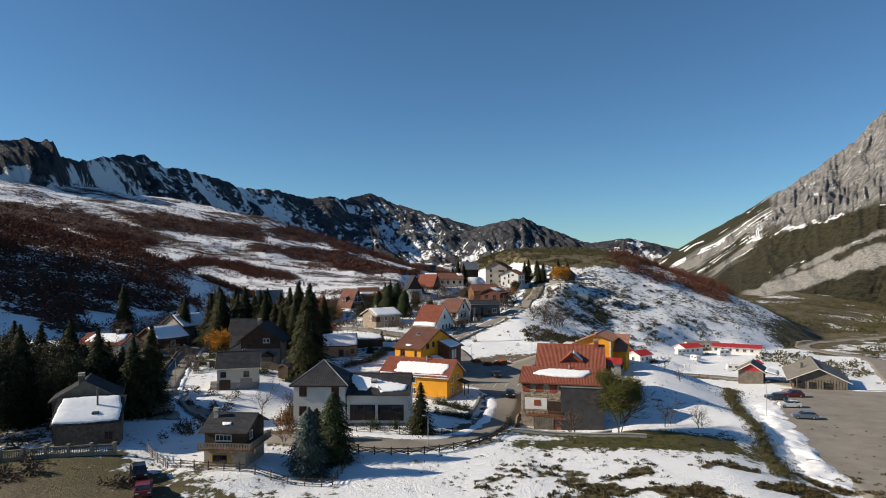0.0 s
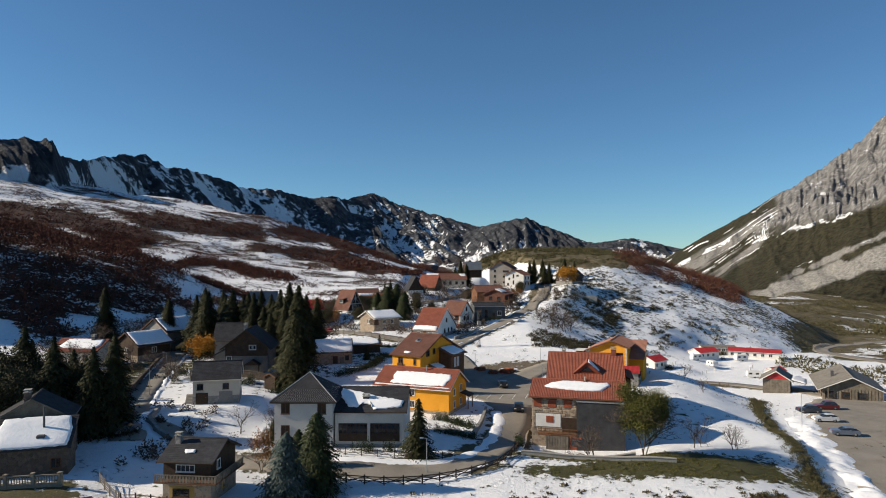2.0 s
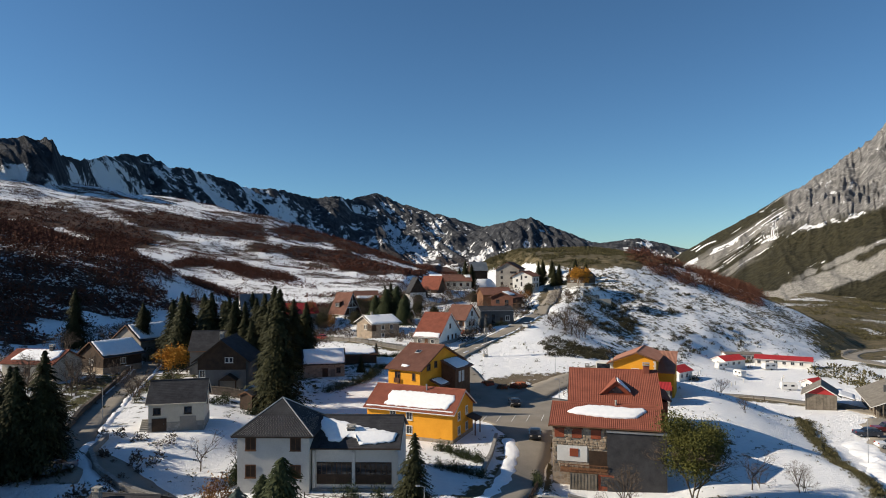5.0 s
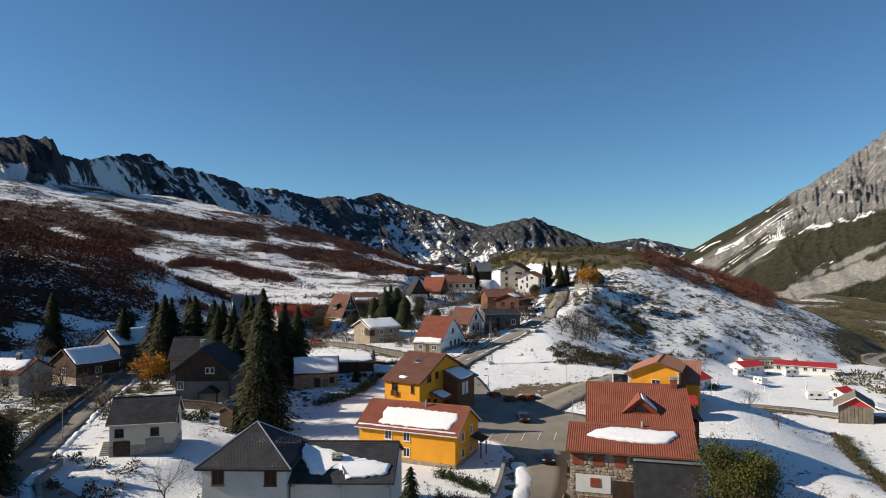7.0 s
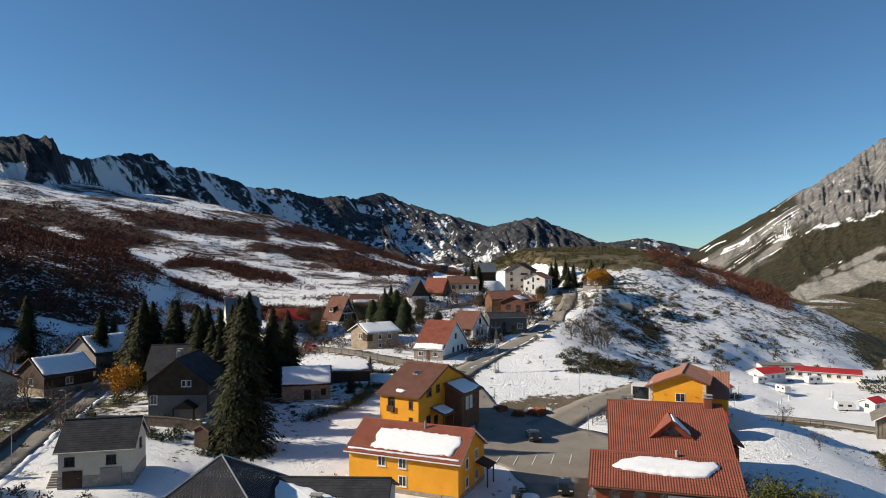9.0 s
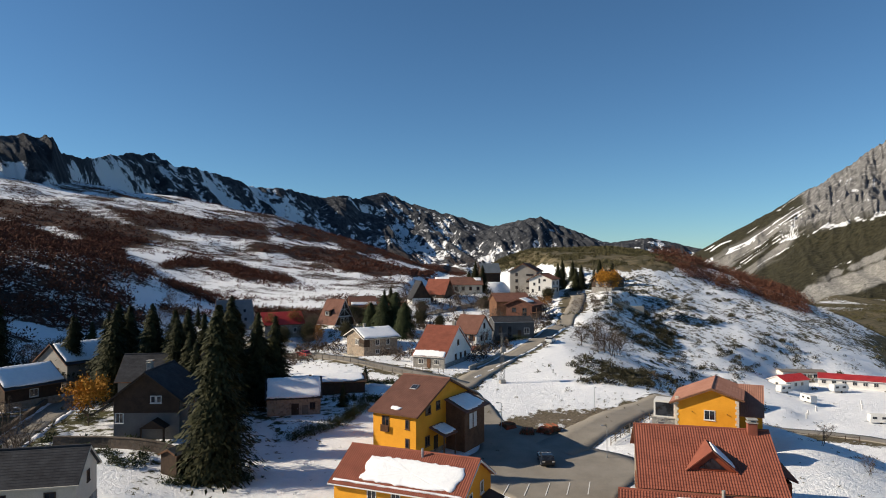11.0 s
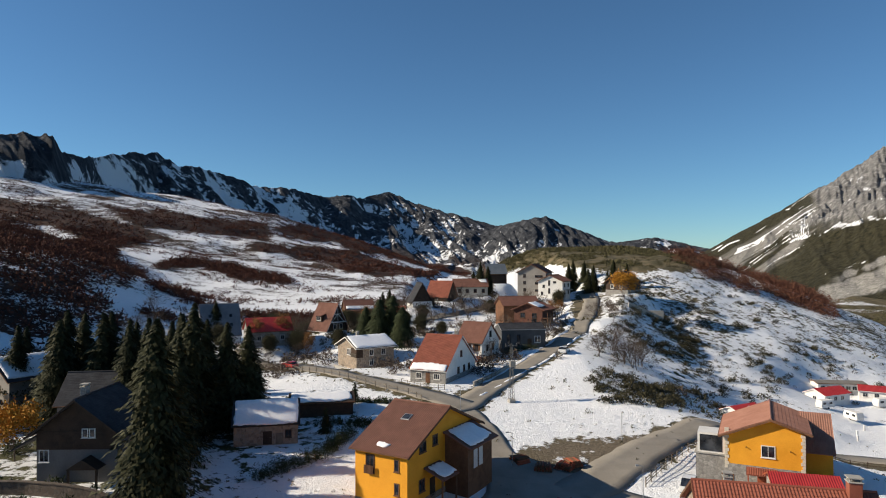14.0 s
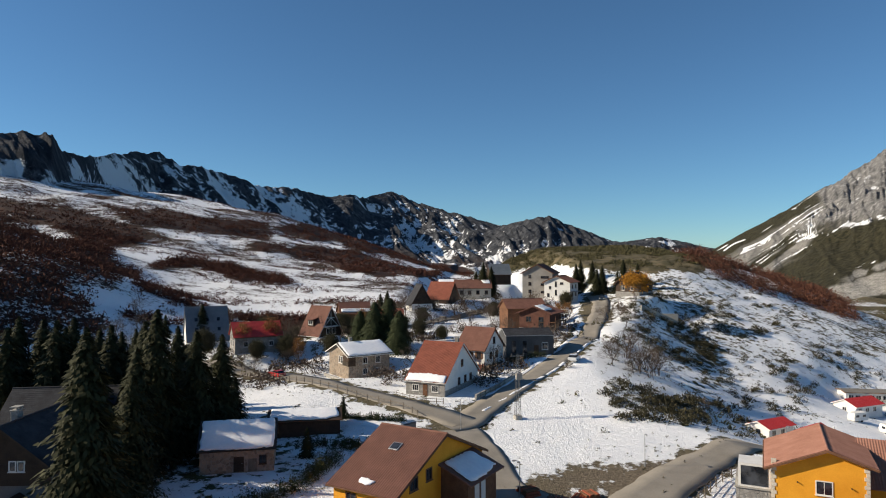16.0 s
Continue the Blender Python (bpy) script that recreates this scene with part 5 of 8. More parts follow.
def street_houses():
    # snow-roofed houses along the street
    X, Y, R, Z, L, D, E, H = -74.0, 189, 62, 9, 9.5, 9.5, 4.6, 8.0
    h = gable_house("house", "grey house with blue-shaded snow on its broad roof", X, Y, R, L, D, Z + 1.2, E, H, GREYWALL, SLATE, "plain", 0.7, 0.6, STONE, 0.8, WOOD)
    for u in (-2, 1.5):
        window(h, "l", u, 2.3, 0.9, 1.1, (L, D), WOOD)
    window(h, "f", 0, 2.3, 1.2, 1.1, (L, D), WOOD)
    snow_sheet("roof_snow", "even snow covering one roof slope", slope_pose(X, Y, R, Z + 1.2, L, D, E, H), [(-4.9, -0.3), (4.9, -0.3), (5.0, -5.8), (0, -6.0), (-5.0, -5.8)], 0.2, 23, 0.12)
    X, Y, R, Z, L, D, E, H = -73.0, 171, 62, 10.2, 9.0, 8.0, 3.4, 6.2
    h = gable_house("house", "dark timber house with a snow-covered roof slope", X, Y, R, L, D, Z, E, H, DARKWOOD, SLATE, "plain", 0.9, 0.5, STONE, 0.8, WOOD)
    window(h, "f", 0, 1.3, 1.2, 1.1, (L, D), FRAME)
    window(h, "l", 0, 1.3, 1.2, 1.1, (L, D), FRAME)
    snow_sheet("roof_snow", "even snow covering one roof slope", slope_pose(X, Y, R, Z, L, D, E, H), [(-4.7, -0.3), (4.7, -0.3), (4.8, -5.2), (0, -5.4), (-4.8, -5.2)], 0.2, 25, 0.12)
    X, Y, R, Z, L, D, E, H = -81.0, 160, -8, 10.2, 11, 8.0, 3.2, 5.4
    h = gable_house("house", "low house with red tiles half covered by snow", X, Y, R, L, D, Z, E, H, CREAM, TILE, "tile", 0.5, 0.4)
    for u in (-3, 0, 3):
        window(h, "f", u, 1.1, 1.0, 1.2, (L, D), WOOD)
    chimney(h, 2.6, -0.6, H - 0.3, 0.8, 0.7, 1.0, DARKWALL)
    snow_sheet("roof_snow", "snow lying on the red tiles", slope_pose(X, Y, R, Z, L, D, E, H), [(-3.5, -0.3), (0, -0.2), (5.0, -0.3), (5.4, -2.4), (4.6, -3.9), (0, -3.8), (-4.2, -3.7)], 0.22, 27, 0.2)


def stone_sheds():
    X, Y, R, Z, L, D, E, H = -27.2, 172.4, 14.0, 8.5, 8.6, 6.4, 2.8, 5.6
    h = gable_house("shed", "rough stone barn with snow over its roof slope", X, Y, R, L, D, Z, E, H, STONE, SLATE, "plain", 0.35, 0.3, None, 0, DARKWOOD)
    h["category"] = "barn"
    door(h, "f", 0.2, 1.2, 1.8, (L, D), DARKWOOD)
    door(h, "f", 1.8, 1.0, 1.5, (L, D), OLDWOOD)
    window(h, "f", 3.0, 0.9, 0.7, 0.9, (L, D), DARKWOOD)
    snow_sheet("roof_snow", "bluish snow over the whole roof slope", slope_pose(X, Y, R, Z, L, D, E, H), [(-4.3, -0.2), (0, -0.15), (4.3, -0.2), (4.4, -3.0), (4.2, -4.4), (0, -4.55), (-4.3, -4.4)], 0.22, 29, 0.15)
    X, Y, R, Z, L, D, E, H = -22.6, 187.5, 12.0, 8.8, 10.0, 6.0, 2.2, 3.3
    h = gable_house("shed", "low dark timber shed under snow", X, Y, R, L, D, Z, E, H, DARKWOOD, DARKWOOD, "plain", 0.4, 0.3)
    h["category"] = "shed"
    snow_sheet("roof_snow", "thin snow on the shed roof", slope_pose(X, Y, R, Z, L, D, E, H), [(-4.9, -0.2), (4.6, -0.2), (4.9, -2.6), (3.0, -3.4), (-4.9, -3.4)], 0.16, 31, 0.15)
    # stone house by the lane
    X, Y, R, Z, L, D, E, H = -21.8, 231.5, 36.0, 9.6, 9.6, 9.4, 4.9, 7.0
    h = gable_house("house", "pale stone house with a snowy low-pitched roof", X, Y, R, L, D, Z, E, H, STONE, GREYROOF, "plain", 0.9, 0.6, None, 0, FRAME)
    dims = (L, D)
    for u in (-1.6, -0.5):
        window(h, "l", -u, 3.0, 0.7, 1.3, dims, FRAME)
    # no recess is cut: a dark block stands in for the loggia's shade
    part("loggia", box(-L / 2 - 0.03, -L / 2 + 1.6, -D / 2 - 0.03, -D / 2 + 2.8, 2.6, 4.7), DARKWOOD, h, "flush dark block painted as the shade inside a loggia")
    for k in range(9):
        part("baluster", box(-L / 2 - 0.1, -L / 2 - 0.04, -D / 2 + 0.1 + k * 0.32, -D / 2 + 0.2 + k * 0.32, 2.6, 3.5), OLDWOOD, h)
    for u in (-1, 2):
        window(h, "f", u, 3.0, 0.9, 1.2, dims, FRAME)
        window(h, "f", u, 0.8, 0.9, 1.0, dims, FRAME)
    chimney(h, -2.0, 0.4, H - 0.3, 0.6, 0.6, 0.9, CONCRETE)
    snow_sheet("roof_snow", "clean snow over the low roof", slope_pose(X, Y, R, Z, L, D, E, H), [(-5.0, -0.1), (5.0, -0.1), (5.2, -5.7), (0, -5.9), (-5.1, -5.8)], 0.2, 33, 0.15)
    part("garden_wall", box(-7.2, 2.0, -9.2, -8.9, -3.0, 0.6), CONCRETE, h)
    part("garden_wall", box(-7.2, -6.9, -8.9, 2.0, -3.0, 0.6), CONCRETE, h)


def upper_houses():
    # red-roofed stone house
    h = gable_house("house", "grey stone house with a dark red sheet roof", -51, 252, 28, 11, 8.5, 11.8, 4.0, 7.2, GREYSTONE, REDSHEET, "sheet", 0.5, 0.4)
    for face, u in (("l", -1.8), ("l", 1.8), ("f", -3), ("f", 0), ("f", 3)):
        window(h, face, u, 1.6, 0.9, 1.1, (11, 8.5), FRAME)
    # A-frame with half-timbered front
    h = gable_house("house", "steep A-frame chalet with half-timbered front", -37, 263, -34, 7.0, 8.4, 14.4, 0.4, 7.6, DARKWOOD, BROWNTILE, "tile", 0.3, 0.4, None, 0, FRAME)
    for a, b in (((-2.4, 2.6), (2.4, 2.6)), ((-1.2, 4.7), (1.2, 4.7)), ((0, 0.2), (0, 6.4)), ((-2.4, 2.6), (0, 4.7)), ((2.4, 2.6), (0, 4.7))):
        part("timber", rod((3.62, a[0], a[1]), (3.62, b[0], b[1]), 0.09, 4), FRAME, h)
    window(h, "r", -1.0, 0.6, 1.0, 1.3, (7.1, 8.4), FRAME)
    window(h, "r", 1.2, 0.6, 1.0, 1.3, (7.1, 8.4), FRAME)
    part("dormer", prism([(-3.3, 2.6), (-3.3, 4.3), (-1.6, 4.6), (-1.6, 2.6)], -1.6, 0.6), DARKWOOD, h)
    part("dormer_roof", prism([(-3.7, 4.2), (-3.7, 4.35), (-1.2, 4.95), (-1.2, 4.8)], -1.8, 0.8), BROWNTILE, h)
    window(h, "f", -0.5, 3.0, 1.3, 0.9, (7.1, 6.6), FRAME)
    part("balcony", box(3.5, 4.6, -2.6, 2.6, 2.4, 2.55), FRAME, h)
    # big grey A-frame
    h = gable_house("house", "tall grey-blue sheet-roofed A-frame with roof windows", -73, 276, 30, 11, 9, 11.5, 0.5, 9.6, WHITE, BLUESHEET, "sheet", 0.3, 0.3)
    for u in (-3, 0, 3):
        for s in (3.6, 6.6):
            m = pose(u, 0, 9.6) @ pose(0, 0, 0, math.degrees(math.atan2(8.9, 4.5)), 0, 0)
            bm = box(-0.4, 0.4, -s - 1.0, -s, 0.05, 0.15)
            bm.transform(m)
            part("roof_window", bm, GLASS, h)
    # dark A-frame and red-roofed chalet on the rise
    h = gable_house("house", "dark slate A-frame chalet with snow at its foot", -14, 303, -72, 7.5, 6.8, 18, 2.2, 8.4, WHITE, SLATE, "slate", 0.4, 0.5, None, 0, DARKWOOD, gable=DARKWOOD)
    window(h, "l", 0, 0.8, 1.8, 1.2, (7.5, 6.8), DARKWOOD)
    h = gable_house("house", "steep red-roofed chalet", -7, 320, -24, 8.6, 9.0, 19.6, 1.2, 6.9, DARKWOOD, TILE, "tile", 0.3, 0.4)
    tagged(h, "steep red tiled chalet with dark timber gable")
    window(h, "f", 0, 0.2, 1.2, 0.9, (8.6, 9), FRAME)
    h = gable_house("house", "cream bungalow with red-brown roof", 3.5, 329, 4, 12.6, 8.4, 21.1, 3.1, 5.9, CREAM, BROWNTILE, "tile", 0.5, 0.4)
    tagged(h, "cream bungalow with a red-brown tiled roof")
    for u in (-4.2, -1.4, 1.6, 4.6):
        window(h, "f", u, 0.9, 1.0, 1.2, (12.6, 8.4), WOOD)
    snow_sheet("roof_snow", "scraps of snow on the bungalow roof", slope_pose(3.5, 329, 4, 21.1, 12.6, 8.4, 3.1, 5.9), [(3.0, -0.3), (6.0, -0.3), (6.2, -2.6), (4, -2.4)], 0.2, 35)
    h = gable_house("house", "dark grey sheet-roofed house beside conifers", 14, 352, 12, 8, 8, 24.4, 4.2, 8.2, DARKWOOD, BLUESHEET, "sheet", 0.4, 0.4)
    h = gable_house("house", "white bungalow under thick roof snow", -4, 345, 4, 11, 8, 21.6, 3.0, 5.0, CREAM, TILE, "tile", 0.4, 0.3)
    snow_sheet("roof_snow", "thick snow on the bungalow roof", slope_pose(-4, 345, 4, 21.6, 11, 8, 3, 5), [(-5.4, -0.2), (5.4, -0.2), (5.4, -4.2), (-5.4, -4.2)], 0.3, 37)
    # grey apartment house and white house at the top of the road
    h = gable_house("house", "large grey apartment house with strip windows", 27.5, 323, 72, 12, 10.4, 21.6, 8.0, 11.0, GREYWALL, BROWNTILE, "tile", 0.6, 0.6, None, 0, WOOD)
    for v in (1.2, 3.8, 6.3):
        window(h, "l", 2.6, v, 2.6, 0.6, (12, 10.4), DARKWOOD, bars=3)
        window(h, "l", -2.6, v, 0.8, 1.0, (12, 10.4), DARKWOOD)
    h = gable_house("house", "white house with a stepped row of small windows", 33.2, 313.0, 64, 9, 8.8, 20.9, 5.8, 8.0, WHITE, BROWNTILE, "tile", 0.6, 0.6, None, 0, WOOD)
    for u, v, w, q in ((1.6, 5.2, 0.9, 0.5), (-0.4, 4.4, 0.5, 1.6), (-0.4, 1.6, 0.5, 1.6), (-3.0, 1.0, 0.6, 1.0), (-2.4, 3.6, 0.6, 0.8)):
        window(h, "l", u, v, w, q, (9, 8.8), DARKWOOD, bars=0)
    for v in (1.2, 3.8):
        window(h, "f", -2, v, 0.9, 1.1, (9, 8.8), DARKWOOD)
        window(h, "f", 2, v, 0.9, 1.1, (9, 8.8), DARKWOOD)
    part("balcony", box(-3.6, 3.6, -5.8, -4.4, 2.6, 2.8), CONCRETE, h)
    # brown brick chalet
    h = gable_house("house", "reddish brown timber chalet with a snowy dormer roof", 20.4, 261.5, 62, 8.2, 8.2, 16.4, 4.2, 6.0, CHALETWOOD, BROWNTILE, "tile", 0.8, 0.8, CONCRETE, 0.4, CHALETWOOD)
    for u, v in ((1.8, 2.0), (-1.6, 2.0), (1.8, 0.6)):
        window(h, "l", u, v, 1.2, 1.2, (8.2, 8.2), DARKWOOD)
    part("balcony", box(-4.0, 4.0, -5.6, -4.1, 1.9, 2.1), WOOD, h)
    for k in range(5):
        part("balcony_post", box(-4.0 + k * 1.95, -3.85 + k * 1.95, -5.6, -5.45, -1.5, 3.6), WOOD, h)
    snow_sheet("roof_snow", "snow cap on the chalet roof", slope_pose(20.4, 261.5, 62, 16.4, 8.2, 8.2, 4.2, 6.0), [(-4.2, -0.2), (0.5, -0.2), (0.8, -3.0), (-4.0, -3.2)], 0.2, 39)
    h = gable_house("house", "low house with a dull red roof among bare trees", 17, 276, 14, 11, 8, 17.2, 3.6, 6.0, WOOD, BROWNTILE, "tile", 0.5, 0.4)
    # chalet on the hillside near the golden tree
    h = gable_house("house", "dark timber chalet behind the golden tree", 55, 303, 48, 9, 8, 23.2, 3.4, 6.8, DARKWOOD, SLATE, "slate", 0.7, 0.6, GREYSTONE, 0.8, WOOD)
    window(h, "l", -1.6, 1.3, 1.0, 1.2, (9, 8), FRAME)
    window(h, "l", 1.6, 1.3, 1.0, 1.2, (9, 8), FRAME)
    window(h, "l", 0, 4.0, 1.0, 0.9, (9, 8), FRAME)
    chimney(h, 1.6, 0.6, 6.2, 0.6, 0.6, 1.1, GREYSTONE)
    w = new("terrace_wall", mesh_of("terrace_wall", box(-4.6, 4.6, -0.25, 0.25, -2.0, 1.1, 0.05), CONCRETE))
    w.matrix_world = pose(58, 284, float(ground(58.0, 284.0)) + 0.2, 0, 0, -6)
    tagged(w, "grey concrete terrace wall below the golden tree", "wall")
    # small ones in the western garden quarter
    h = gable_house("house", "white low house with red tiles in the gardens", -22, 283, 8, 9, 7, 14.6, 3.0, 5.2, WHITE, TILE, "tile", 0.4, 0.4)
    h = gable_house("house", "brown timber chalet with snow along its eaves", -33, 290, 20, 9, 8, 15.2, 3.2, 6.2, WOOD, BROWNTILE, "tile", 0.6, 0.4)
    snow_sheet("roof_snow", "snow along the chalet eaves", slope_pose(-33, 290, 20, 15.2, 9, 8, 3.2, 6.2), [(-4.4, -3.4), (4.4, -3.4), (4.4, -4.9), (-4.4, -4.9)], 0.2, 40)


def valley_buildings():
    # timber lodge beside the car park
    R, Z = 66.0, 1.0
    L, D, E, H = 19.0, 11.6, 2.9, 5.8
    X, Y = 91.5 + math.cos(radians(R)) * L / 2, 160.5 + math.sin(radians(R)) * L / 2
    h = gable_house("lodge", "weathered timber lodge with a broad grey-brown shingled roof", X, Y, R, L, D, Z, E, H, OLDWOOD, GREYROOF, "slate", 1.1, 1.0, None, 0, FRAME)
    h["category"] = "lodge"
    dims = (L, D)
    for k in range(18):
        y = -D / 2 + 0.3 + k * 0.64
        part("batten", box(-L / 2 - 0.07, -L / 2 + 0.01, y - 0.05, y + 0.05, -1.2, 2.9), OLDWOOD, h)
    for u in (-4.4, -1.2, 2.0):
        window(h, "l", u, 0.9, 1.4, 1.2, (L + 0.14, D), DARKWOOD)
    for u in (-8, -4, 0, 4, 8):
        window(h, "f", u, 0.9, 1.4, 1.2, dims, DARKWOOD)
        window(h, "b", u, 0.9, 1.4, 1.2, dims, DARKWOOD)
    for u in (-5.8, 0.4, 4.8):
        part("porch_post", box(-L / 2 - 0.95, -L / 2 - 0.8, u - 0.09, u + 0.09, -1.2, 3.3), OLDWOOD, h)
    chimney(h, -1.5, 3.0, 4.6, 0.7, 0.6, 1.1, DARKWALL, False)
    # barn with a red gable
    h = gable_house("barn", "small timber barn with a red gable and grey roof", 82.5, 176.0, 60, 7.0, 6.0, 1.2, 2.8, 4.9, OLDWOOD, GREYROOF, "slate", 0.8, 0.7, None, 0, FRAME, gable=REDSHEET)
    h["category"] = "barn"
    for k in range(10):
        y = -2.9 + k * 0.64
        part("batten", box(-3.57, -3.49, y - 0.05, y + 0.05, -1.2, 2.75), OLDWOOD, h)
    bm = roof_slope(6.5, 3.4, 0.8, 0.12, "plain")
    bm.transform(pose(0.2, -3.0, 2.8))
    part("lean_to_roof", bm, GREYROOF, h)
    snow_sheet("roof_snow", "snow on the barn's lean-to", pose(82.5, 176, 1.2, 0, 0, 60) @ pose(0.2, -3.0, 2.87) @ pose(0, 0, 0, 13.2, 0, 0), [(-3.0, -0.3), (3.0, -0.3), (3.1, -3.3), (-3.1, -3.3)], 0.25, 41)
    # camp site cabins
    for x, y, rot, L, D, E, H in ((62.5, 210, 40, 6.5, 5, 2.5, 3.9), (92, 247, 25, 9, 5.5, 2.4, 3.8), (112, 251, -28, 17, 5.5, 2.4, 3.6), (58, 216, 30, 7, 4.5, 2.3, 3.4), (96.5, 205, 30, 4.5, 3.4, 2.2, 3.2)):
        z = float(ground(x, y))
        h = gable_house("cabin", "white camp-site cabin with a red sheet roof", x, y, rot, L, D, z, E, H, WHITE, REDSHEET, "sheet", 0.4, 0.3, None, 0, FRAME)
        tagged(h, "", "cabin", "camp-site cabins")
        for k in range(max(1, int(L / 2.6))):
            window(h, "f", -L / 2 + 1.3 + k * 2.5, 1.0, 1.0, 0.9, (L, D), FRAME)
        window(h, "l", 0, 1.0, 0.9, 0.9, (L, D), FRAME)
    z = float(ground(103, 262))
    h = gable_house("cabin", "long white washhouse with a row of windows", 103, 262, -6, 12, 5, z, 2.8, 3.4, WHITE, GREYROOF, "plain", 0.3, 0.3)
    tagged(h, "", "cabin")
    for k in range(7):
        window(h, "f", -4.8 + k * 1.6, 1.2, 1.1, 1.0, (12, 5), FRAME)


yellow_front_house()
yellow_back_house()
red_cabin()
white_small_house()
dark_modern_house()
red_stone_house()
yellow_gable_house()
slate_house()
cream_barn()
old_stone_house()
balcony_chalet()
dark_gable_house()
street_houses()
stone_sheds()
upper_houses()
valley_buildings()


# ---------------------------------------------------------------- roads and paved ground
def ribbon(name, label, pts, material, lift=0.05, cells=4, thick=0.12, ragged=0.28, seed=0, category="road"):
    """A strip that follows the ground; pts are x, y and width."""
    P = np.array(pts, float)
    n = len(P)
    ext = np.vstack([2 * P[0] - P[1], P, 2 * P[-1] - P[-2]])
    path = []
    for i in range(n - 1):
        p0, p1, p2, p3 = ext[i:i + 4]
        steps = max(2, int(np.hypot(*(p2 - p1)[:2]) / 0.9))
        for k in range(steps):
            t = k / steps
            path.append(0.5 * (2 * p1 + (p2 - p0) * t + (2 * p0 - 5 * p1 + 4 * p2 - p3) * t * t + (3 * p1 - p0 - 3 * p2 + p3) * t ** 3))
    path.append(P[-1])
    path = np.array(path)
    tang = np.gradient(path[:, :2], axis=0)
    tang /= np.linalg.norm(tang, axis=1)[:, None]
    nrm = np.stack([-tang[:, 1], tang[:, 0]], 1)
    f = np.linspace(-0.5, 0.5, cells + 1)
    W = path[:, 2:3] * f[None, :]
    if ragged:
        k = np.arange(len(path))
        W[:, 0] -= ragged * (1 + fbm(k * 0.45, k * 0 + 3, 3, seed))
        W[:, -1] += ragged * (1 + fbm(k * 0.45, k * 0 + 9, 3, seed + 7))
    X = path[:, 0:1] + nrm[:, 0:1] * W
    Y = path[:, 1:2] + nrm[:, 1:2] * W
    Z = ground(X, Y)
    Z = Z * 0.5 + Z.mean(1)[:, None] * 0.5 if path[:, 2].max() < 9 else Z
    Z = np.maximum(Z, ground(X, Y)) + lift
    X = np.hstack([X[:, :1], X, X[:, -1:]])
    Y = np.hstack([Y[:, :1], Y, Y[:, -1:]])
    Z = np.hstack([Z[:, :1] - thick, Z, Z[:, -1:] - thick])
    ob = grid_mesh(name, X, Y, Z, material, {})
    return tagged(ob, label, category, kind="structure")


ribbon("road_lane", "grey-brown asphalt village lane edged with snow",
       [(-48, 112, 4), (-40.5, 107.5, 4), (-34, 102, 4), (-28, 98.5, 4), (-18.5, 95.5, 4), (-7, 93.8, 4), (-1, 95.3, 4), (3.2, 98.2, 4.2), (6.5, 103.5, 4.6), (8.8, 110.5, 5), (10.6, 118.4, 5), (12, 126, 6), (12.6, 134, 8)], ASPHALT)
ribbon("road_square", "grey-brown asphalt square between the houses", [(12.4, 130, 7), (12.6, 138, 12), (12.2, 145, 22), (12, 150, 26), (10.6, 156, 17), (7, 163, 8), (5, 168, 5), (3.2, 178, 5), (0, 188, 6)], ASPHALT, 0.07, 16)
ribbon("road_east", "grey-brown asphalt road round the foot of the hill", [(14, 157, 6), (20, 163, 6), (27.5, 171.5, 5.5), (34, 178, 5), (42, 185, 5), (52, 192, 4.5), (64, 196, 4), (75, 192, 4), (84, 180, 4.5), (90, 166, 5)], ASPHALT, 0.09)
ribbon("road_up", "asphalt road climbing past the snowy hill", [(-2, 189, 5), (1.6, 192.2, 5), (6.5, 203, 4.6), (14.9, 219.4, 4.6), (22.6, 234.1, 4.6), (29.9, 248.8, 4.6), (36, 267.9, 4.6), (41, 287, 4.6), (44.5, 305, 4.6), (46, 325, 4.6)], ASPHALT, 0.11)
ribbon("road_west", "asphalt lane along the fenced garden", [(1, 191, 5), (-6.7, 198, 4.5), (-13.1, 203.9, 4), (-22.7, 211.7, 4), (-31.4, 220.8, 4), (-42.3, 232.1, 4), (-51.2, 239.8, 4), (-64, 247, 4)], ASPHALT, 0.13)
ribbon("road_upper", "narrow lane climbing between the upper chalets", [(-32, 270, 3.2), (-17, 281.5, 3.2), (-8, 292, 3.2), (0, 304, 3.2), (9, 316, 3.2), (18, 321, 3.2), (30, 330, 3.4)], ASPHALT, 0.10)
ribbon("road_street", "asphalt street with snow along the verge", [(-43, 101, 4), (-46, 110, 4), (-50.5, 119, 4.4), (-54.5, 131, 4.4), (-59, 147, 4.4), (-64, 165, 4.4), (-70, 185, 4.4), (-77, 208, 4.4), (-83, 225, 4)], ASPHALT, 0.07)
ribbon("road_parking", "broad grey-brown asphalt car park", [(84, 40, 64), (87, 84, 66), (90, 100, 64), (94, 116, 62), (98, 131, 58), (101, 145, 50), (104, 158, 40)], ASPHALT, 0.06, 44, ragged=0.8)
ribbon("road_valley", "asphalt road leading out along the valley", [(112, 152, 12), (119, 166, 11), (128, 185, 9), (140, 207, 8), (152, 229, 7), (160, 252, 6), (158, 275, 6), (163, 298, 6), (180, 320, 6), (215, 345, 6), (270, 372, 6)], ASPHALT, 0.08, 8)


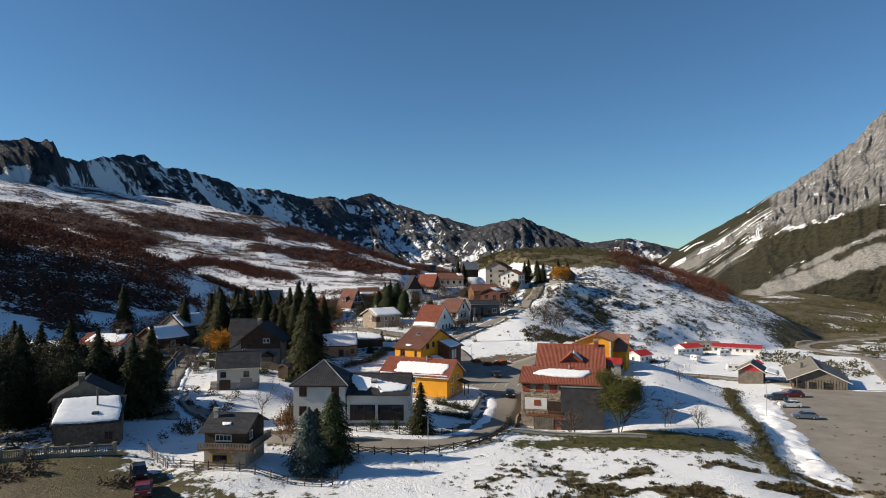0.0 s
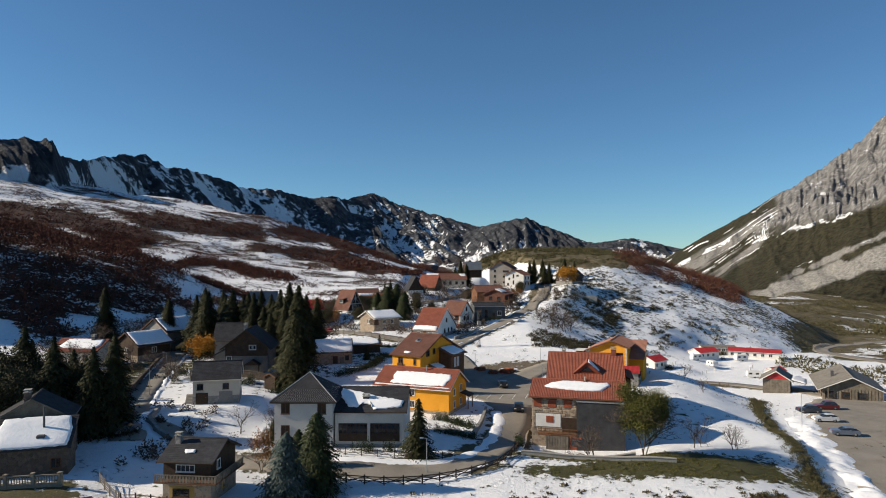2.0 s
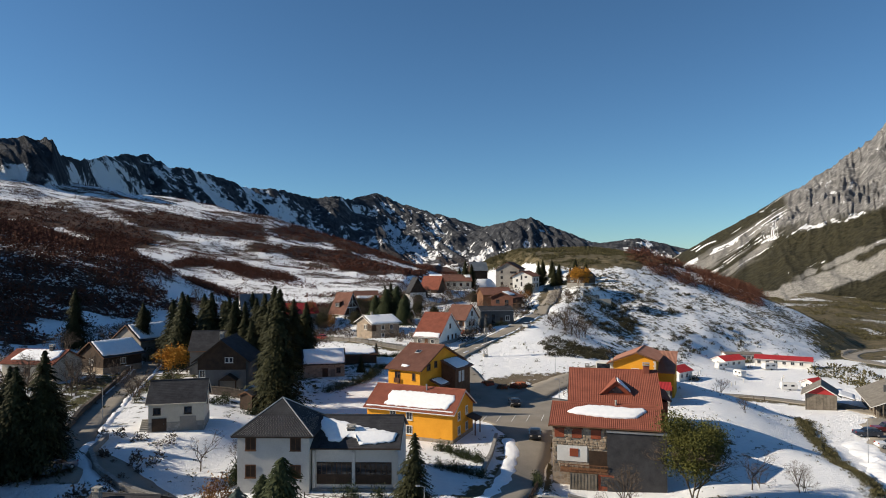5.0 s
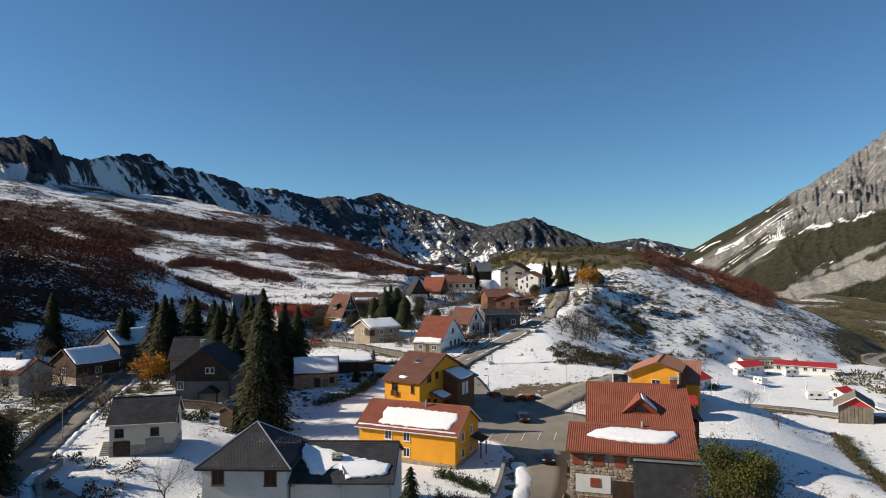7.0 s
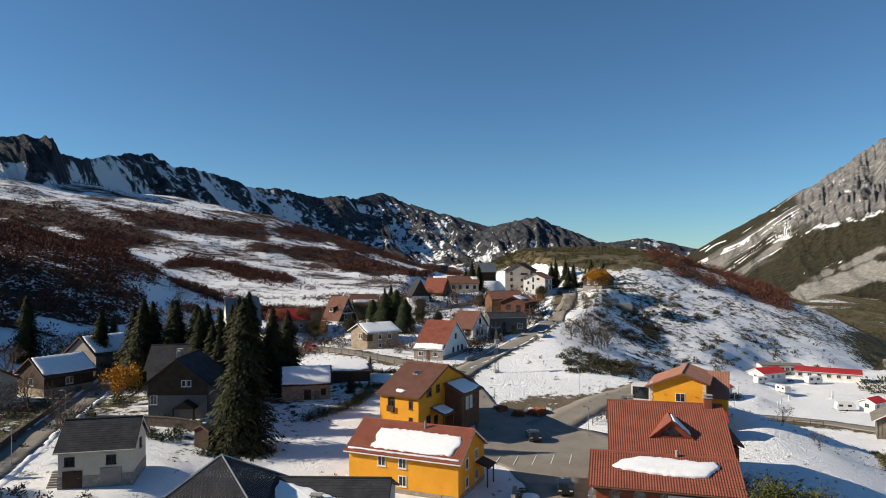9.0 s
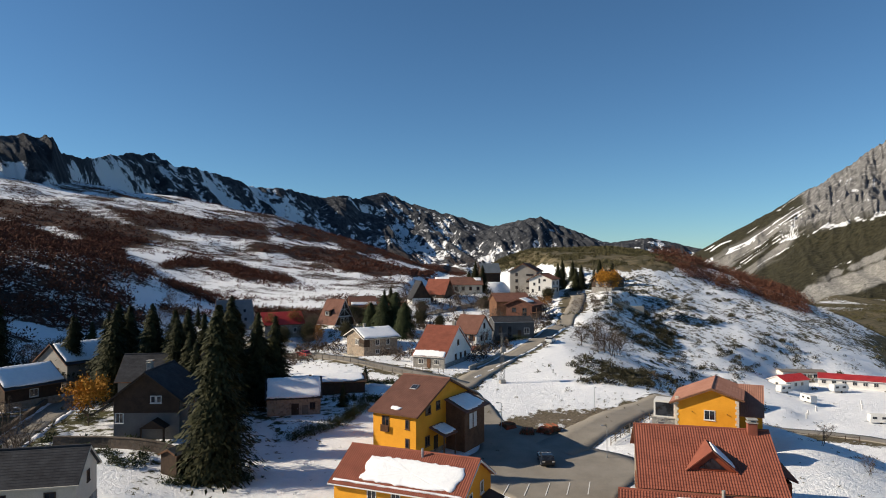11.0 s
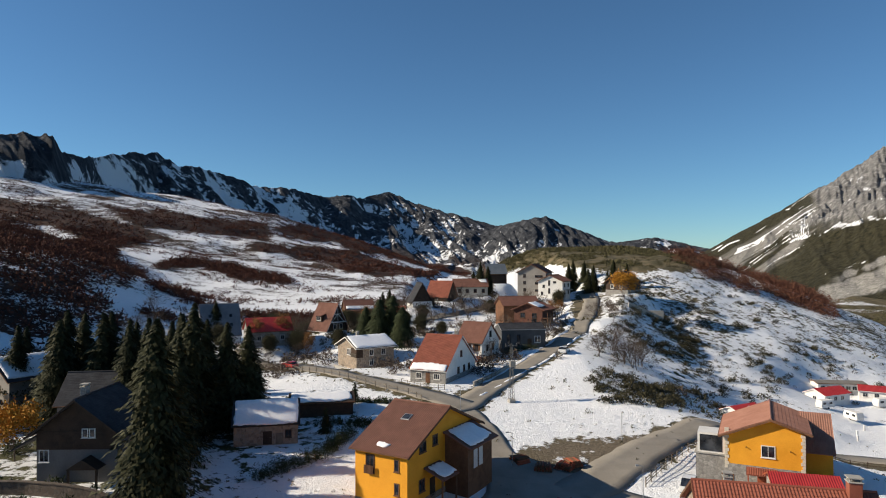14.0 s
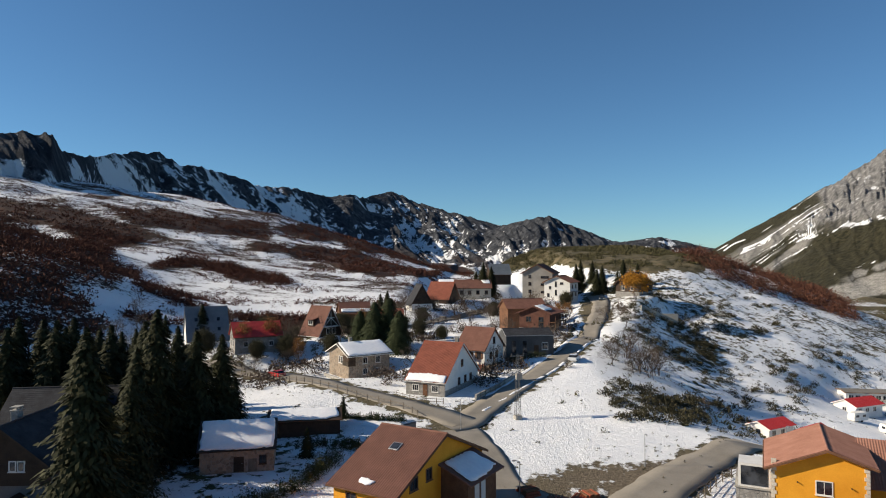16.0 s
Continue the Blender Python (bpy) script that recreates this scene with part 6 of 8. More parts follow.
# ---------------------------------------------------------------- trees and scrub
def leafy(name, c1, c2, rough=0.8):
    m, nt, b = shade(name, rough, 0.0, 0.2)
    info = nt.nodes.new("ShaderNodeNewGeometry")
    tone = mix(nt, 0.35, ramp(nt, info.outputs["Random Per Island"], 0, 1, c1, c2), ramp(nt, noise_node(nt, 0.8, 3), 0.35, 0.65, c1, c2))
    nt.links.new(tone, b.inputs["Base Color"])
    return m


SPRUCE = leafy("spruce_needles", (0.015, 0.018, 0.007), (0.050, 0.049, 0.018))
DARKLEAF = leafy("dark_evergreen_leaves", (0.028, 0.028, 0.013), (0.088, 0.076, 0.038))
BLUESPRUCE = leafy("blue_spruce_needles", (0.035, 0.052, 0.048), (0.10, 0.125, 0.11))
GREENLEAF = leafy("olive_leaves", (0.036, 0.042, 0.010), (0.125, 0.118, 0.028))
ORANGELEAF = leafy("orange_leaves", (0.26, 0.105, 0.010), (0.50, 0.25, 0.030))
BROWNLEAF = leafy("brown_leaves", (0.15, 0.065, 0.020), (0.30, 0.15, 0.050))
HEDGE = leafy("hedge_leaves", (0.020, 0.030, 0.012), (0.060, 0.070, 0.028))
BARK = plain("bark", (0.060, 0.045, 0.035), (0.14, 0.11, 0.085), 0.9, 20, 2, 0.5)
TWIG = plain("bare_twigs", (0.055, 0.040, 0.030), (0.13, 0.095, 0.070), 0.9, 20, 2, 0.2)
RUSSET = leafy("russet_twigs", (0.065, 0.028, 0.019), (0.15, 0.060, 0.034))
m, nt, b = shade("wood_crowns", 0.9, 0.0, 0.1)
tone = ramp(nt, noise_node(nt, 0.22, 6, 0.7), 0.38, 0.62, (0.024, 0.013, 0.012), (0.115, 0.044, 0.029))
info = nt.nodes.new("ShaderNodeNewGeometry")
nt.links.new(mix(nt, 0.14, tone, ramp(nt, info.outputs["Random Per Island"], 0, 1, (0.035, 0.02, 0.016), (0.21, 0.085, 0.05))), b.inputs["Base Color"])
CROWNS = m
SHRUB = leafy("dark_scrub", (0.016, 0.016, 0.009), (0.085, 0.072, 0.036))
GRASSLEAF = leafy("winter_grass", (0.050, 0.056, 0.014), (0.15, 0.135, 0.045))
DRYSCRUB = leafy("dry_scrub", (0.030, 0.024, 0.010), (0.13, 0.10, 0.045))
BROOM = leafy("broom_scrub", (0.035, 0.034, 0.015), (0.14, 0.12, 0.055))


def quads_mesh(name, centres, a, b, material):
    """A mesh of many small leaf faces: each has a centre and two half axes."""
    n = len(centres)
    V = np.stack([centres - a, centres - 0.25 * a + b, centres + a, centres - 0.25 * a - b], 1).reshape(-1, 3)
    me = bpy.data.meshes.new(name)
    me.vertices.add(4 * n)
    me.vertices.foreach_set("co", V.astype(np.float32).ravel())
    me.loops.add(4 * n)
    me.loops.foreach_set("vertex_index", np.arange(4 * n, dtype=np.int32))
    me.polygons.add(n)
    me.polygons.foreach_set("loop_start", np.arange(0, 4 * n, 4, dtype=np.int32))
    me.update()
    me.materials.append(material)
    return me


def unit(rng, n):
    v = rng.normal(size=(n, 3))
    return v / np.linalg.norm(v, axis=1)[:, None]


def spruce(h, r, seed, material=SPRUCE, dense=1.0, base=0.06, taper=0.85):
    """A spruce: trunk, and whorls of drooping sprays with ragged tips."""
    rng = np.random.default_rng(seed)
    t = thing("spruce_tree", Matrix(), "", "tree")
    part("trunk", rod((0, 0, -1.0), (0, 0, h * 0.96), 0.02 * h, 7, 0.01), BARK, t)
    C, A, B = [], [], []
    levels = int(h / 0.36 * dense)
    fine = min(1.0, math.sqrt(h / 17))
    for i in range(levels):
        f = (i + rng.random() * 0.7) / levels
        z = h * (base + (0.99 - base) * f)
        reach = r * (1 - f) ** (taper * 0.9) * (0.80 + 0.30 * rng.random()) * (1 + 0.10 * math.sin(9 * f * h / 5 + seed)) + 0.12
        for k in range(int(12 + 20 * (1 - f))):
            ang = rng.random() * 6.283
            lng = reach * (0.45 + 0.65 * rng.random()) * (1 + 0.16 * math.sin(3 * ang + 2.4 * z))
            o = np.array([math.cos(ang), math.sin(ang), 0.0])
            side = np.array([-o[1], o[0], 0.0])
            bits = 15 if lng > 1.6 else 9 if lng > 0.8 else 5
            for q in range(bits):
                s = (q + 0.5 + 0.5 * rng.random()) / (bits + 0.2)
                c = o * lng * s + side * lng * 0.16 * s * rng.normal() + np.array([0, 0, z - lng * (0.18 * s + 0.26 * s * s)])
                ax = ((o * 0.34 + side * 0.16 * rng.normal()) * (0.55 + 0.5 * rng.random()) + np.array([0, 0, -0.05 - 0.26 * rng.random()])) * fine
                C.append(c)
                A.append(ax)
                B.append((side * (0.09 + 0.09 * rng.random()) + np.array([0, 0, -0.12 * rng.random()])) * fine)
    me = quads_mesh("crown", np.array(C), np.array(A), np.array(B), material)
    ob = new("crown", me)
    ob.parent = t
    return t


def limbs(bm, rng, a, d, length, r, depth, tips):
    """Branches that fork; tips collects their ends."""
    b = a + d * length
    rod(a, b, r, 5 if depth > 2 else 3, r * 0.62, bm=bm)
    if depth == 0:
        tips.append(b)
        return
    for k in range(3 if depth > 1 else 2):
        nd = (d + Vector(rng.normal(size=3)) * 0.45 + Vector((0, 0, 0.12))).normalized()
        limbs(bm, rng, a + d * length * (0.55 + 0.45 * rng.random()) if k else b, nd, length * (0.62 + 0.2 * rng.random()), r * 0.6, depth - 1, tips)


def bare_tree(name, h, seed, depth=4, stems=1, material=None):
    rng = np.random.default_rng(seed)
    t = thing(name, Matrix(), "", "tree")
    bm, tips = bmesh.new(), []
    trunk = bmesh.new()
    for s in range(stems):
        lean = Vector((rng.normal() * 0.22, rng.normal() * 0.22, 1)).normalized() if stems > 1 else Vector((rng.normal() * 0.06, rng.normal() * 0.06, 1)).normalized()
        o = Vector((rng.normal() * 0.15 * (stems - 1), rng.normal() * 0.15 * (stems - 1), -0.4))
        top = o + lean * h * 0.34
        rod(o, top, 0.018 * h / stems ** 0.4, 6, 0.012 * h / stems ** 0.4, bm=trunk)
        for k in range(3):
            d = (lean + Vector(rng.normal(size=3)) * 0.38).normalized()
            limbs(bm, rng, top - lean * h * 0.05 * k, d, h * 0.26, 0.0115 * h, depth - 1, tips)
    part("trunk", trunk, BARK, t)
    part("crown", bm, material or TWIG, t)
    T = np.repeat(np.array([tuple(q) for q in tips]), 5, axis=0)
    way = unit(rng, len(T))
    way[:, 2] = np.abs(way[:, 2]) * 0.8
    size = h * (0.035 + 0.03 * rng.random((len(T), 1)))
    thin = np.cross(way, unit(rng, len(T))) * 0.0032 * h
    ob = tagged(new("twig_spray", quads_mesh("twig_spray", T + way * size * 0.8, way * size, thin, material or TWIG)), kind="stuff")
    ob.parent = t
    return t, tips


def leaf_tree(name, h, seed, material, leaves=2600, size=0.16, stems=1, low=0.25, wide=0.45, knots=26, trunk_h=None):
    """A tree in leaf: stems and limbs, and an uneven crown of leaf clusters with gaps."""
    rng = np.random.default_rng(seed)
    t, tips = bare_tree(name, h * 0.82, seed, 4, stems)
    mid = h * (low + (1 - low) / 2)
    K = unit(rng, knots) * (0.35 + 0.62 * rng.random((knots, 1))) * np.array([h * wide, h * wide, h * (1 - low) / 2]) * 0.88 + np.array([0, 0, mid])
    pick = K[rng.integers(0, knots, leaves)]
    C = pick + rng.normal(size=(leaves, 3)) * h * (0.075 if knots > 30 else 0.066)
    out = unit(rng, leaves)
    me = quads_mesh("crown", C, out * size * (0.7 + 0.6 * rng.random((leaves, 1))), np.cross(out, unit(rng, leaves)) * size * 0.8, material)
    ob = new("foliage", me)
    ob.parent = t
    return t


def put(t, x, y, rot=0.0, size=1.0, label="", group="", first=False):
    """A copy of a tree on the ground."""
    c = copy_thing(t, pose(x, y, float(ground(x, y)) - 0.05, 0, 0, rot) @ Matrix.Scale(size, 4))
    return tagged(c, label, "tree", group)


def clumps(name, label, xy, radius, height, per, material, seed, size=0.34, category="scrub"):
    """Scrub or far wood: many little clumps of twigs and leaves joined into one thing."""
    rng = np.random.default_rng(seed)
    n = len(xy)
    z = ground(xy[:, 0], xy[:, 1])
    base = np.column_stack([xy, z])
    rr = radius * (0.6 + 0.8 * rng.random(n))
    idx = np.repeat(np.arange(n), per)
    dirs = unit(rng, n * per)
    dirs[:, 2] = np.abs(dirs[:, 2])
    R = rr[idx][:, None]
    C = base[idx] + dirs * R * (0.35 + 0.6 * rng.random((n * per, 1))) * np.array([1, 1, height / radius])
    A = (dirs * 0.8 + unit(rng, n * per) * 0.6) * R * size
    B = np.cross(A, unit(rng, n * per)) * 0.6
    B = B / np.maximum(np.linalg.norm(B, axis=1)[:, None], 1e-6) * R * size * 0.55
    ob = new(name, quads_mesh(name, C, A, B, material))
    return tagged(ob, label, category, kind="stuff")


def scatter(seed, n, x0, x1, y0, y1, density):
    rng = np.random.default_rng(seed)
    x, y = rng.uniform(x0, x1, n), rng.uniform(y0, y1, n)
    keep = rng.random(n) < density(x, y)
    return np.column_stack([x[keep], y[keep]])


# far woods and scrub
clumps("bare_woodland", "dense leafless russet beech wood covering the near western slope",
       scatter(1, 34000, -560, -85, 190, 720, lambda x, y: 0.9 * woods(x, y) * smooth(150, 230, np.hypot(x, y))), 2.6, 4.2, 24, CROWNS, 2, 0.16, category="woodland")
clumps("bare_woodland", "bands of leafless russet wood between snowy clearings",
       scatter(3, 34000, -1250, 60, 420, 1650, lambda x, y: 0.8 * woods(x, y) * (np.hypot(x, y) > 560)), 4.4, 4.6, 13, CROWNS, 4, 0.21, category="woodland")
clumps("broom_scrub", "dark olive broom and heather scattered over the snowy hill",
       scatter(5, 11000, 0, 230, 175, 420, lambda x, y: np.clip(knoll(x, y)[1] * smooth(0.0, 0.5, fbm(x / 11, y / 11, 4, 61) + 0.08) * 0.6 + 0.45 * (blob(x, y, 37, 209, 22, 9, 62) + 0.7 * blob(x, y, 62, 250, 16, 7, 50)) * smooth(-0.1, 0.25, fbm(x / 8, y / 8, 3, 62)), 0, 1) * smooth(3, 7, np.abs(x - np.interp(y, (189, 219, 249, 287, 325), (0, 15, 30, 41, 46)))) * (x > np.interp(y, (189, 219, 249, 287, 325), (6, 20, 35, 46, 50)))),
       0.95, 0.85, 36, SHRUB, 6, 0.15)
clumps("broom_scrub", "thick olive scrub on the hilltop plateau",
       scatter(7, 12000, 10, 240, 440, 640, lambda x, y: np.clip(bump(x, y, 95, 520, 84, 84, 150, 1.5) * 1.6, 0, 1) * smooth(-0.2, 0.2, fbm(x / 25, y / 25, 3, 63) + 0.2)), 1.6, 1.4, 14, BROOM, 8, 0.22)
def back_band(x, y):
    b, e = sight(x, y, ground(x, y))
    gap = e + 0.7 + 0.317 * (b - 29.9)
    return smooth(27, 31, b) * smooth(51, 48, b) * smooth(-1.1, -0.5, gap) * smooth(3, 1.5, gap) * smooth(310, 330, y)


clumps("bare_thicket", "russet leafless thicket along the back of the hill", scatter(9, 24000, 85, 330, 310, 560, lambda x, y: 0.9 * back_band(x, y) * smooth(-0.5, 0.0, fbm(x / 18, y / 18, 3, 66))), 2.3, 4.6, 40, RUSSET, 10, 0.12)
clumps("valley_scrub", "dark olive heath and gorse on the valley floor",
       scatter(11, 30000, 110, 640, 170, 900, lambda x, y: smooth(0.0, 0.3, fbm(x / 40, y / 40, 4, 65) + 0.1) * (1 - knoll(x, y)[1]) * smooth(14, 20, np.degrees(np.arctan2(x, y))) * (np.abs(x - np.interp(y, (152, 185, 229, 275, 298, 345), (112, 128, 152, 158, 163, 215))) > 7)), 2.3, 1.7, 22, BROOM, 12, 0.17)

clumps("meadow_scrub", "sparse bare bushes and hedgerows dotted over the snowy meadows",
       scatter(13, 90000, -800, 60, 215, 1400, lambda x, y: 0.8 * smooth(0.0, 0.35, fbm(x / 34, y / 22, 4, 81)) * smooth(-55, -80, x - np.maximum(0, y - 330) * 0.45) * (1 - woods(x, y))), 1.9, 2.0, 14, CROWNS, 14, 0.20)
clumps("garden_scrub", "tangled brown brush in the village gardens",
       scatter(15, 9000, -75, 60, 60, 330, lambda x, y: smooth(0.2, 0.5, fbm(x / 12, y / 12, 4, 85)) * (blob(x, y, 30, 76, 34, 9) * 0.6 + blob(x, y, -28, 255, 30, 22) + 0.8 * blob(x, y, 18, 262, 16, 22) + 0.8 * blob(x, y, -64, 125, 12, 40) + blob(x, y, 40, 205, 24, 10, 40))), 0.6, 0.6, 12, BROOM, 16)
clumps("broom_scrub", "low brown heather and dry grass breaking through the meadow snow",
       scatter(33, 5200, 4, 66, 64, 98, lambda x, y: smooth(-0.05, 0.28, fbm(x / 5, y / 3.2, 4, 107)) * np.clip(blob(x, y, 34, 78, 20, 8) + 0.8 * blob(x, y, 52, 84, 12, 8) + 0.35 * blob(x, y, 14, 76, 12, 9), 0, 1)), 0.5, 0.32, 40, DRYSCRUB, 34, 0.22)


clumps("grass_tufts", "short olive grass tufts on the thawed bank below the stone house",
       scatter(35, 2200, 8, 50, 91, 106, lambda x, y: np.clip(blob(x, y, 35, 98.5, 10, 5) + blob(x, y, 21, 102.5, 10, 2.2) + 0.6 * blob(x, y, 22, 96, 16, 3), 0, 1) * smooth(-0.3, 0.2, fbm(x / 3, y / 3, 3, 109))), 0.30, 0.16, 16, GRASSLEAF, 36, 0.25)


def clear(x, y, gap):
    """1 where a place is off the lanes and building plots, else 0."""
    lane = np.interp(y, (0, 189, 219, 249, 287, 325), (-200, 0, 15, 30, 41, 46))
    west = np.interp(x, (-64, -42, -22.7, -6.7, 1), (247, 232, 211.7, 198, 191))
    ok = (np.abs(x - lane) > 3.5 + gap) & (np.abs(y - west) > 3.5 + gap)
    for px, py, r, pz in PLOTS:
        ok = ok & (np.hypot(x - px, y - py) > 0.72 * r + gap)
    return ok * 1.0


clumps("bare_thicket", "grey-brown leafless bushes and hedges between the upper houses",
       scatter(17, 2600, -62, 46, 214, 350, lambda x, y: smooth(0.05, 0.4, fbm(x / 13, y / 13, 3, 89)) * clear(x, y, 0.8)), 1.3, 2.2, 70, TWIG, 18, 0.16)
clumps("bare_thicket", "dark bushes and hedges in the western gardens",
       scatter(19, 900, -110, -48, 128, 250, lambda x, y: smooth(0.0, 0.35, fbm(x / 12, y / 12, 3, 90)) * clear(x, y, 0.8) * (np.abs(x - np.interp(y, (119, 131, 147, 165, 185, 208, 225), (-50.5, -54.5, -59, -64, -70, -77, -83))) > 4)), 1.2, 1.8, 60, TWIG, 20, 0.17)
clumps("broom_scrub", "rounded dark bushes on the hill's sunlit flank",
       scatter(21, 8000, 25, 120, 190, 330, lambda x, y: np.clip(0.9 * blob(x, y, 38, 210, 25, 9, 62) + 0.6 * blob(x, y, 66, 262, 30, 14, 55) + 0.10 * knoll(x, y)[1], 0, 1) * smooth(-0.25, 0.2, fbm(x / 9, y / 9, 3, 97)) * (x > np.interp(y, (189, 219, 249, 287, 325), (8, 22, 37, 48, 52)))), 1.35, 1.2, 130, SHRUB, 22, 0.12)
clumps("broom_scrub", "low olive bushes over the hilltop behind the houses",
       scatter(23, 5200, 24, 150, 330, 520, lambda x, y: smooth(29.5, 32.5, land(x, y)) * smooth(-0.25, 0.15, fbm(x / 14, y / 14, 3, 98))), 1.5, 1.1, 16, BROOM, 24, 0.22)
clumps("bare_thicket", "brown leafless thicket behind the western houses",
       scatter(25, 4500, -125, -24, 284, 372, lambda x, y: smooth(0.0, 0.35, fbm(x / 20, y / 16, 3, 99)) * clear(x, y, 2.5)), 1.8, 2.7, 28, CROWNS, 26, 0.18)
clumps("bare_thicket", "dark hedges and brush round the old stone house",
       scatter(27, 420, -64, -36, 68, 118, lambda x, y: smooth(-0.15, 0.25, fbm(x / 7, y / 7, 3, 100)) * clear(x, y, 0.8) * (np.abs(x - np.interp(y, (101, 110, 119), (-43, -46, -50.5))) > 3.5) * (y > 74)), 0.9, 1.2, 70, TWIG, 28, 0.17)
clumps("grass_tufts", "dry grass tufts poking through the snow",
       scatter(29, 16000, -62, 76, 58, 330, lambda x, y: (0.06 + 0.5 * smooth(0.0, 0.4, fbm(x / 10, y / 10, 4, 101))) * clear(x, y, 1.0) * (np.abs(x - np.interp(y, (93, 98, 110, 126, 140), (-7, 3, 9, 12, 12.5))) > 4)), 0.30, 0.24, 9, BROOM, 30, 0.3)
clumps("evergreen_shrubs", "dark evergreen shrubs crowding the shaded garden",
       scatter(31, 240, -56, -29, 140, 150, lambda x, y: 0.5 * smooth(-0.2, 0.3, fbm(x / 5, y / 5, 3, 103)) * (np.abs(y - 146) > 0.9) * (np.abs(x - np.interp(y, (131, 147, 165), (-54.5, -59, -64))) > 4.5)), 0.9, 1.1, 80, HEDGE, 32, 0.15)
# spruces and firs
kinds = [spruce(17, 5.2, 21, dense=1.3), spruce(15, 4.8, 22, dense=1.3), spruce(19, 5.4, 23, dense=1.3), spruce(9, 3.1, 24, dense=1.3)]
for x, y, h, k in [(-28.8, 141.8, 21, 2), (-38, 173, 19, 2), (-41, 176, 17, 0), (-35, 178, 16, 1), (-61.6, 181, 17, 2), (-58, 186, 15, 0), (-64, 190, 16, 1), (-32.6, 150.5, 13, 0),
                   (-54, 188, 14.5, 1), (-50, 184, 15.5, 0), (-47, 190, 15, 2), (-44, 181, 14, 1), (-52, 197, 14, 0), (-57, 200, 13, 1), (-43, 168, 13, 0), (-40, 163, 12, 1), (-37.5, 167, 15, 0), (-34.5, 160, 13, 1),
                   (-33, 182, 15, 0), (-46, 170, 15, 2), (-53, 176, 17, 1), (-59, 175, 16, 1), (-42, 188, 15, 2), (-65, 184, 15, 1), (-73, 186, 14, 2), (-68, 196, 14, 1), (-77, 194, 13, 0), (-61, 193, 16, 2), (-49, 176, 16, 0)]:
    put(kinds[k], x, y, 37 * x, h / (17, 15, 19, 9)[k], "tall dark green spruce in a dense garden row", "spruces behind the dark chalet")
for x, y, h, k in [(-60, 106, 15, 0), (-50, 112, 8, 1), (-63, 98, 15, 2), (-56, 115, 9, 1), (-66, 108, 14, 0), (-68, 118, 11, 2), (-46.5, 105, 14, 0), (-48.5, 103, 12.5, 1), (-73, 112, 14, 0), (-62, 122, 9, 1), (-54, 103, 14, 1), (-64, 114, 12, 2), (-71, 124, 10, 0), (-54, 110, 9, 1), (-76, 104, 15, 2)]:
    put(kinds[k], x, y, 53 * y, h / (17, 15, 19, 9)[k], "dark spruce crowding round the old stone house", "spruces round the old house")
dark_tree = leaf_tree("evergreen_tree", 11.0, 45, DARKLEAF, 26000, 0.13, 2, 0.10, 0.36, 60)
for x, y, q in ((-57, 99, 1.0), (-61.5, 103, 1.15), (-66, 97, 1.2), (-57.5, 108, 1.05), (-70, 105, 1.25), (-64.5, 91, 0.9), (-53, 117, 0.55)):
    put(dark_tree, x, y, 47 * x, q, "bushy dark evergreen beside the old stone house", "evergreens round the old house")
for x, y, h, k in [(-35, 193, 6.5, 3), (-18, 193, 3.6, 3), (7.5, 330, 13, 0), (10.5, 333, 12, 1), (5, 338, 11, 1), (-24, 300, 9, 1), (-27, 306, 8, 3), (46.5, 320, 9, 3), (50, 328, 10, 1), (41, 330, 11, 0), (54, 322, 8, 3), (38, 336, 10, 1), (-19.5, 176, 4, 3)]:
    put(kinds[k], x, y, 71 * y, h / (17, 15, 19, 9)[k], "dark green conifer standing in a snowy garden", "scattered garden conifers")
put(kinds[3], -3.4, 99.6, 40, 0.86, "small dark fir beside the village lane")
blue = spruce(9.6, 4.2, 31, BLUESPRUCE, 2.4, 0.02, 0.6)
for x, y, h in [(36, 338, 11), (31, 341, 9), (44, 338, 12), (48, 336, 9), (25, 344, 8), (57, 326, 10), (61, 322, 8), (39, 345, 10)]:
    put(kinds[int(h) % 2], x, y, 31 * x, h / 16, "dark pine behind the upper houses", "pines behind the upper houses")
put(blue, -16.8, 82.5, 0, 0.86, "broad blue-grey spruce inside the garden fence")
cedar = spruce(9, 3.8, 32, HEDGE, 2.2, 0.02, 0.55)
put(cedar, -14.6, 88.0, 0, 1.02, "bushy dark green conifer behind the blue spruce")
put(cedar, -18.2, 94.6, 90, 0.55, "rounded dark green garden conifer near the white house")
for x, y, q, r in ((-20.5, 247, 1.25, 0), (-14.2, 243, 1.1, 80), (-17.5, 251, 1.3, 160), (-24.5, 250, 1.0, 220)):
    put(cedar, x, y, r, q, "broad dark green fir beside the pale stone house", "firs beside the stone house")
# leafy and bare trees
olive_tree = leaf_tree("evergreen_tree", 10.4, 41, GREENLEAF, 34000, 0.10, 3, 0.27, 0.44, 24)
put(olive_tree, 27.9, 104, 0, 1.0, "rounded olive-green tree beside the stone house")
orange_tree = leaf_tree("autumn_tree", 6.0, 42, ORANGELEAF, 3400, 0.13, 1, 0.3, 0.45)
put(orange_tree, -54, 158, 0, 1.28, "small tree in bright orange autumn leaf", "trees in autumn leaf")
put(orange_tree, 50.8, 285, 60, 1.75, "round tree in golden autumn leaf on the hill", "trees in autumn leaf")
put(orange_tree, -76, 181, 120, 0.9, "small tree in yellow-brown autumn leaf", "trees in autumn leaf")
brown_tree = leaf_tree("autumn_tree", 5.0, 43, BROWNLEAF, 1700, 0.10, 2, 0.25, 0.36)
put(brown_tree, -22.6, 94.3, 0, 1.05, "slender tree with rusty brown leaves", "trees in autumn leaf")
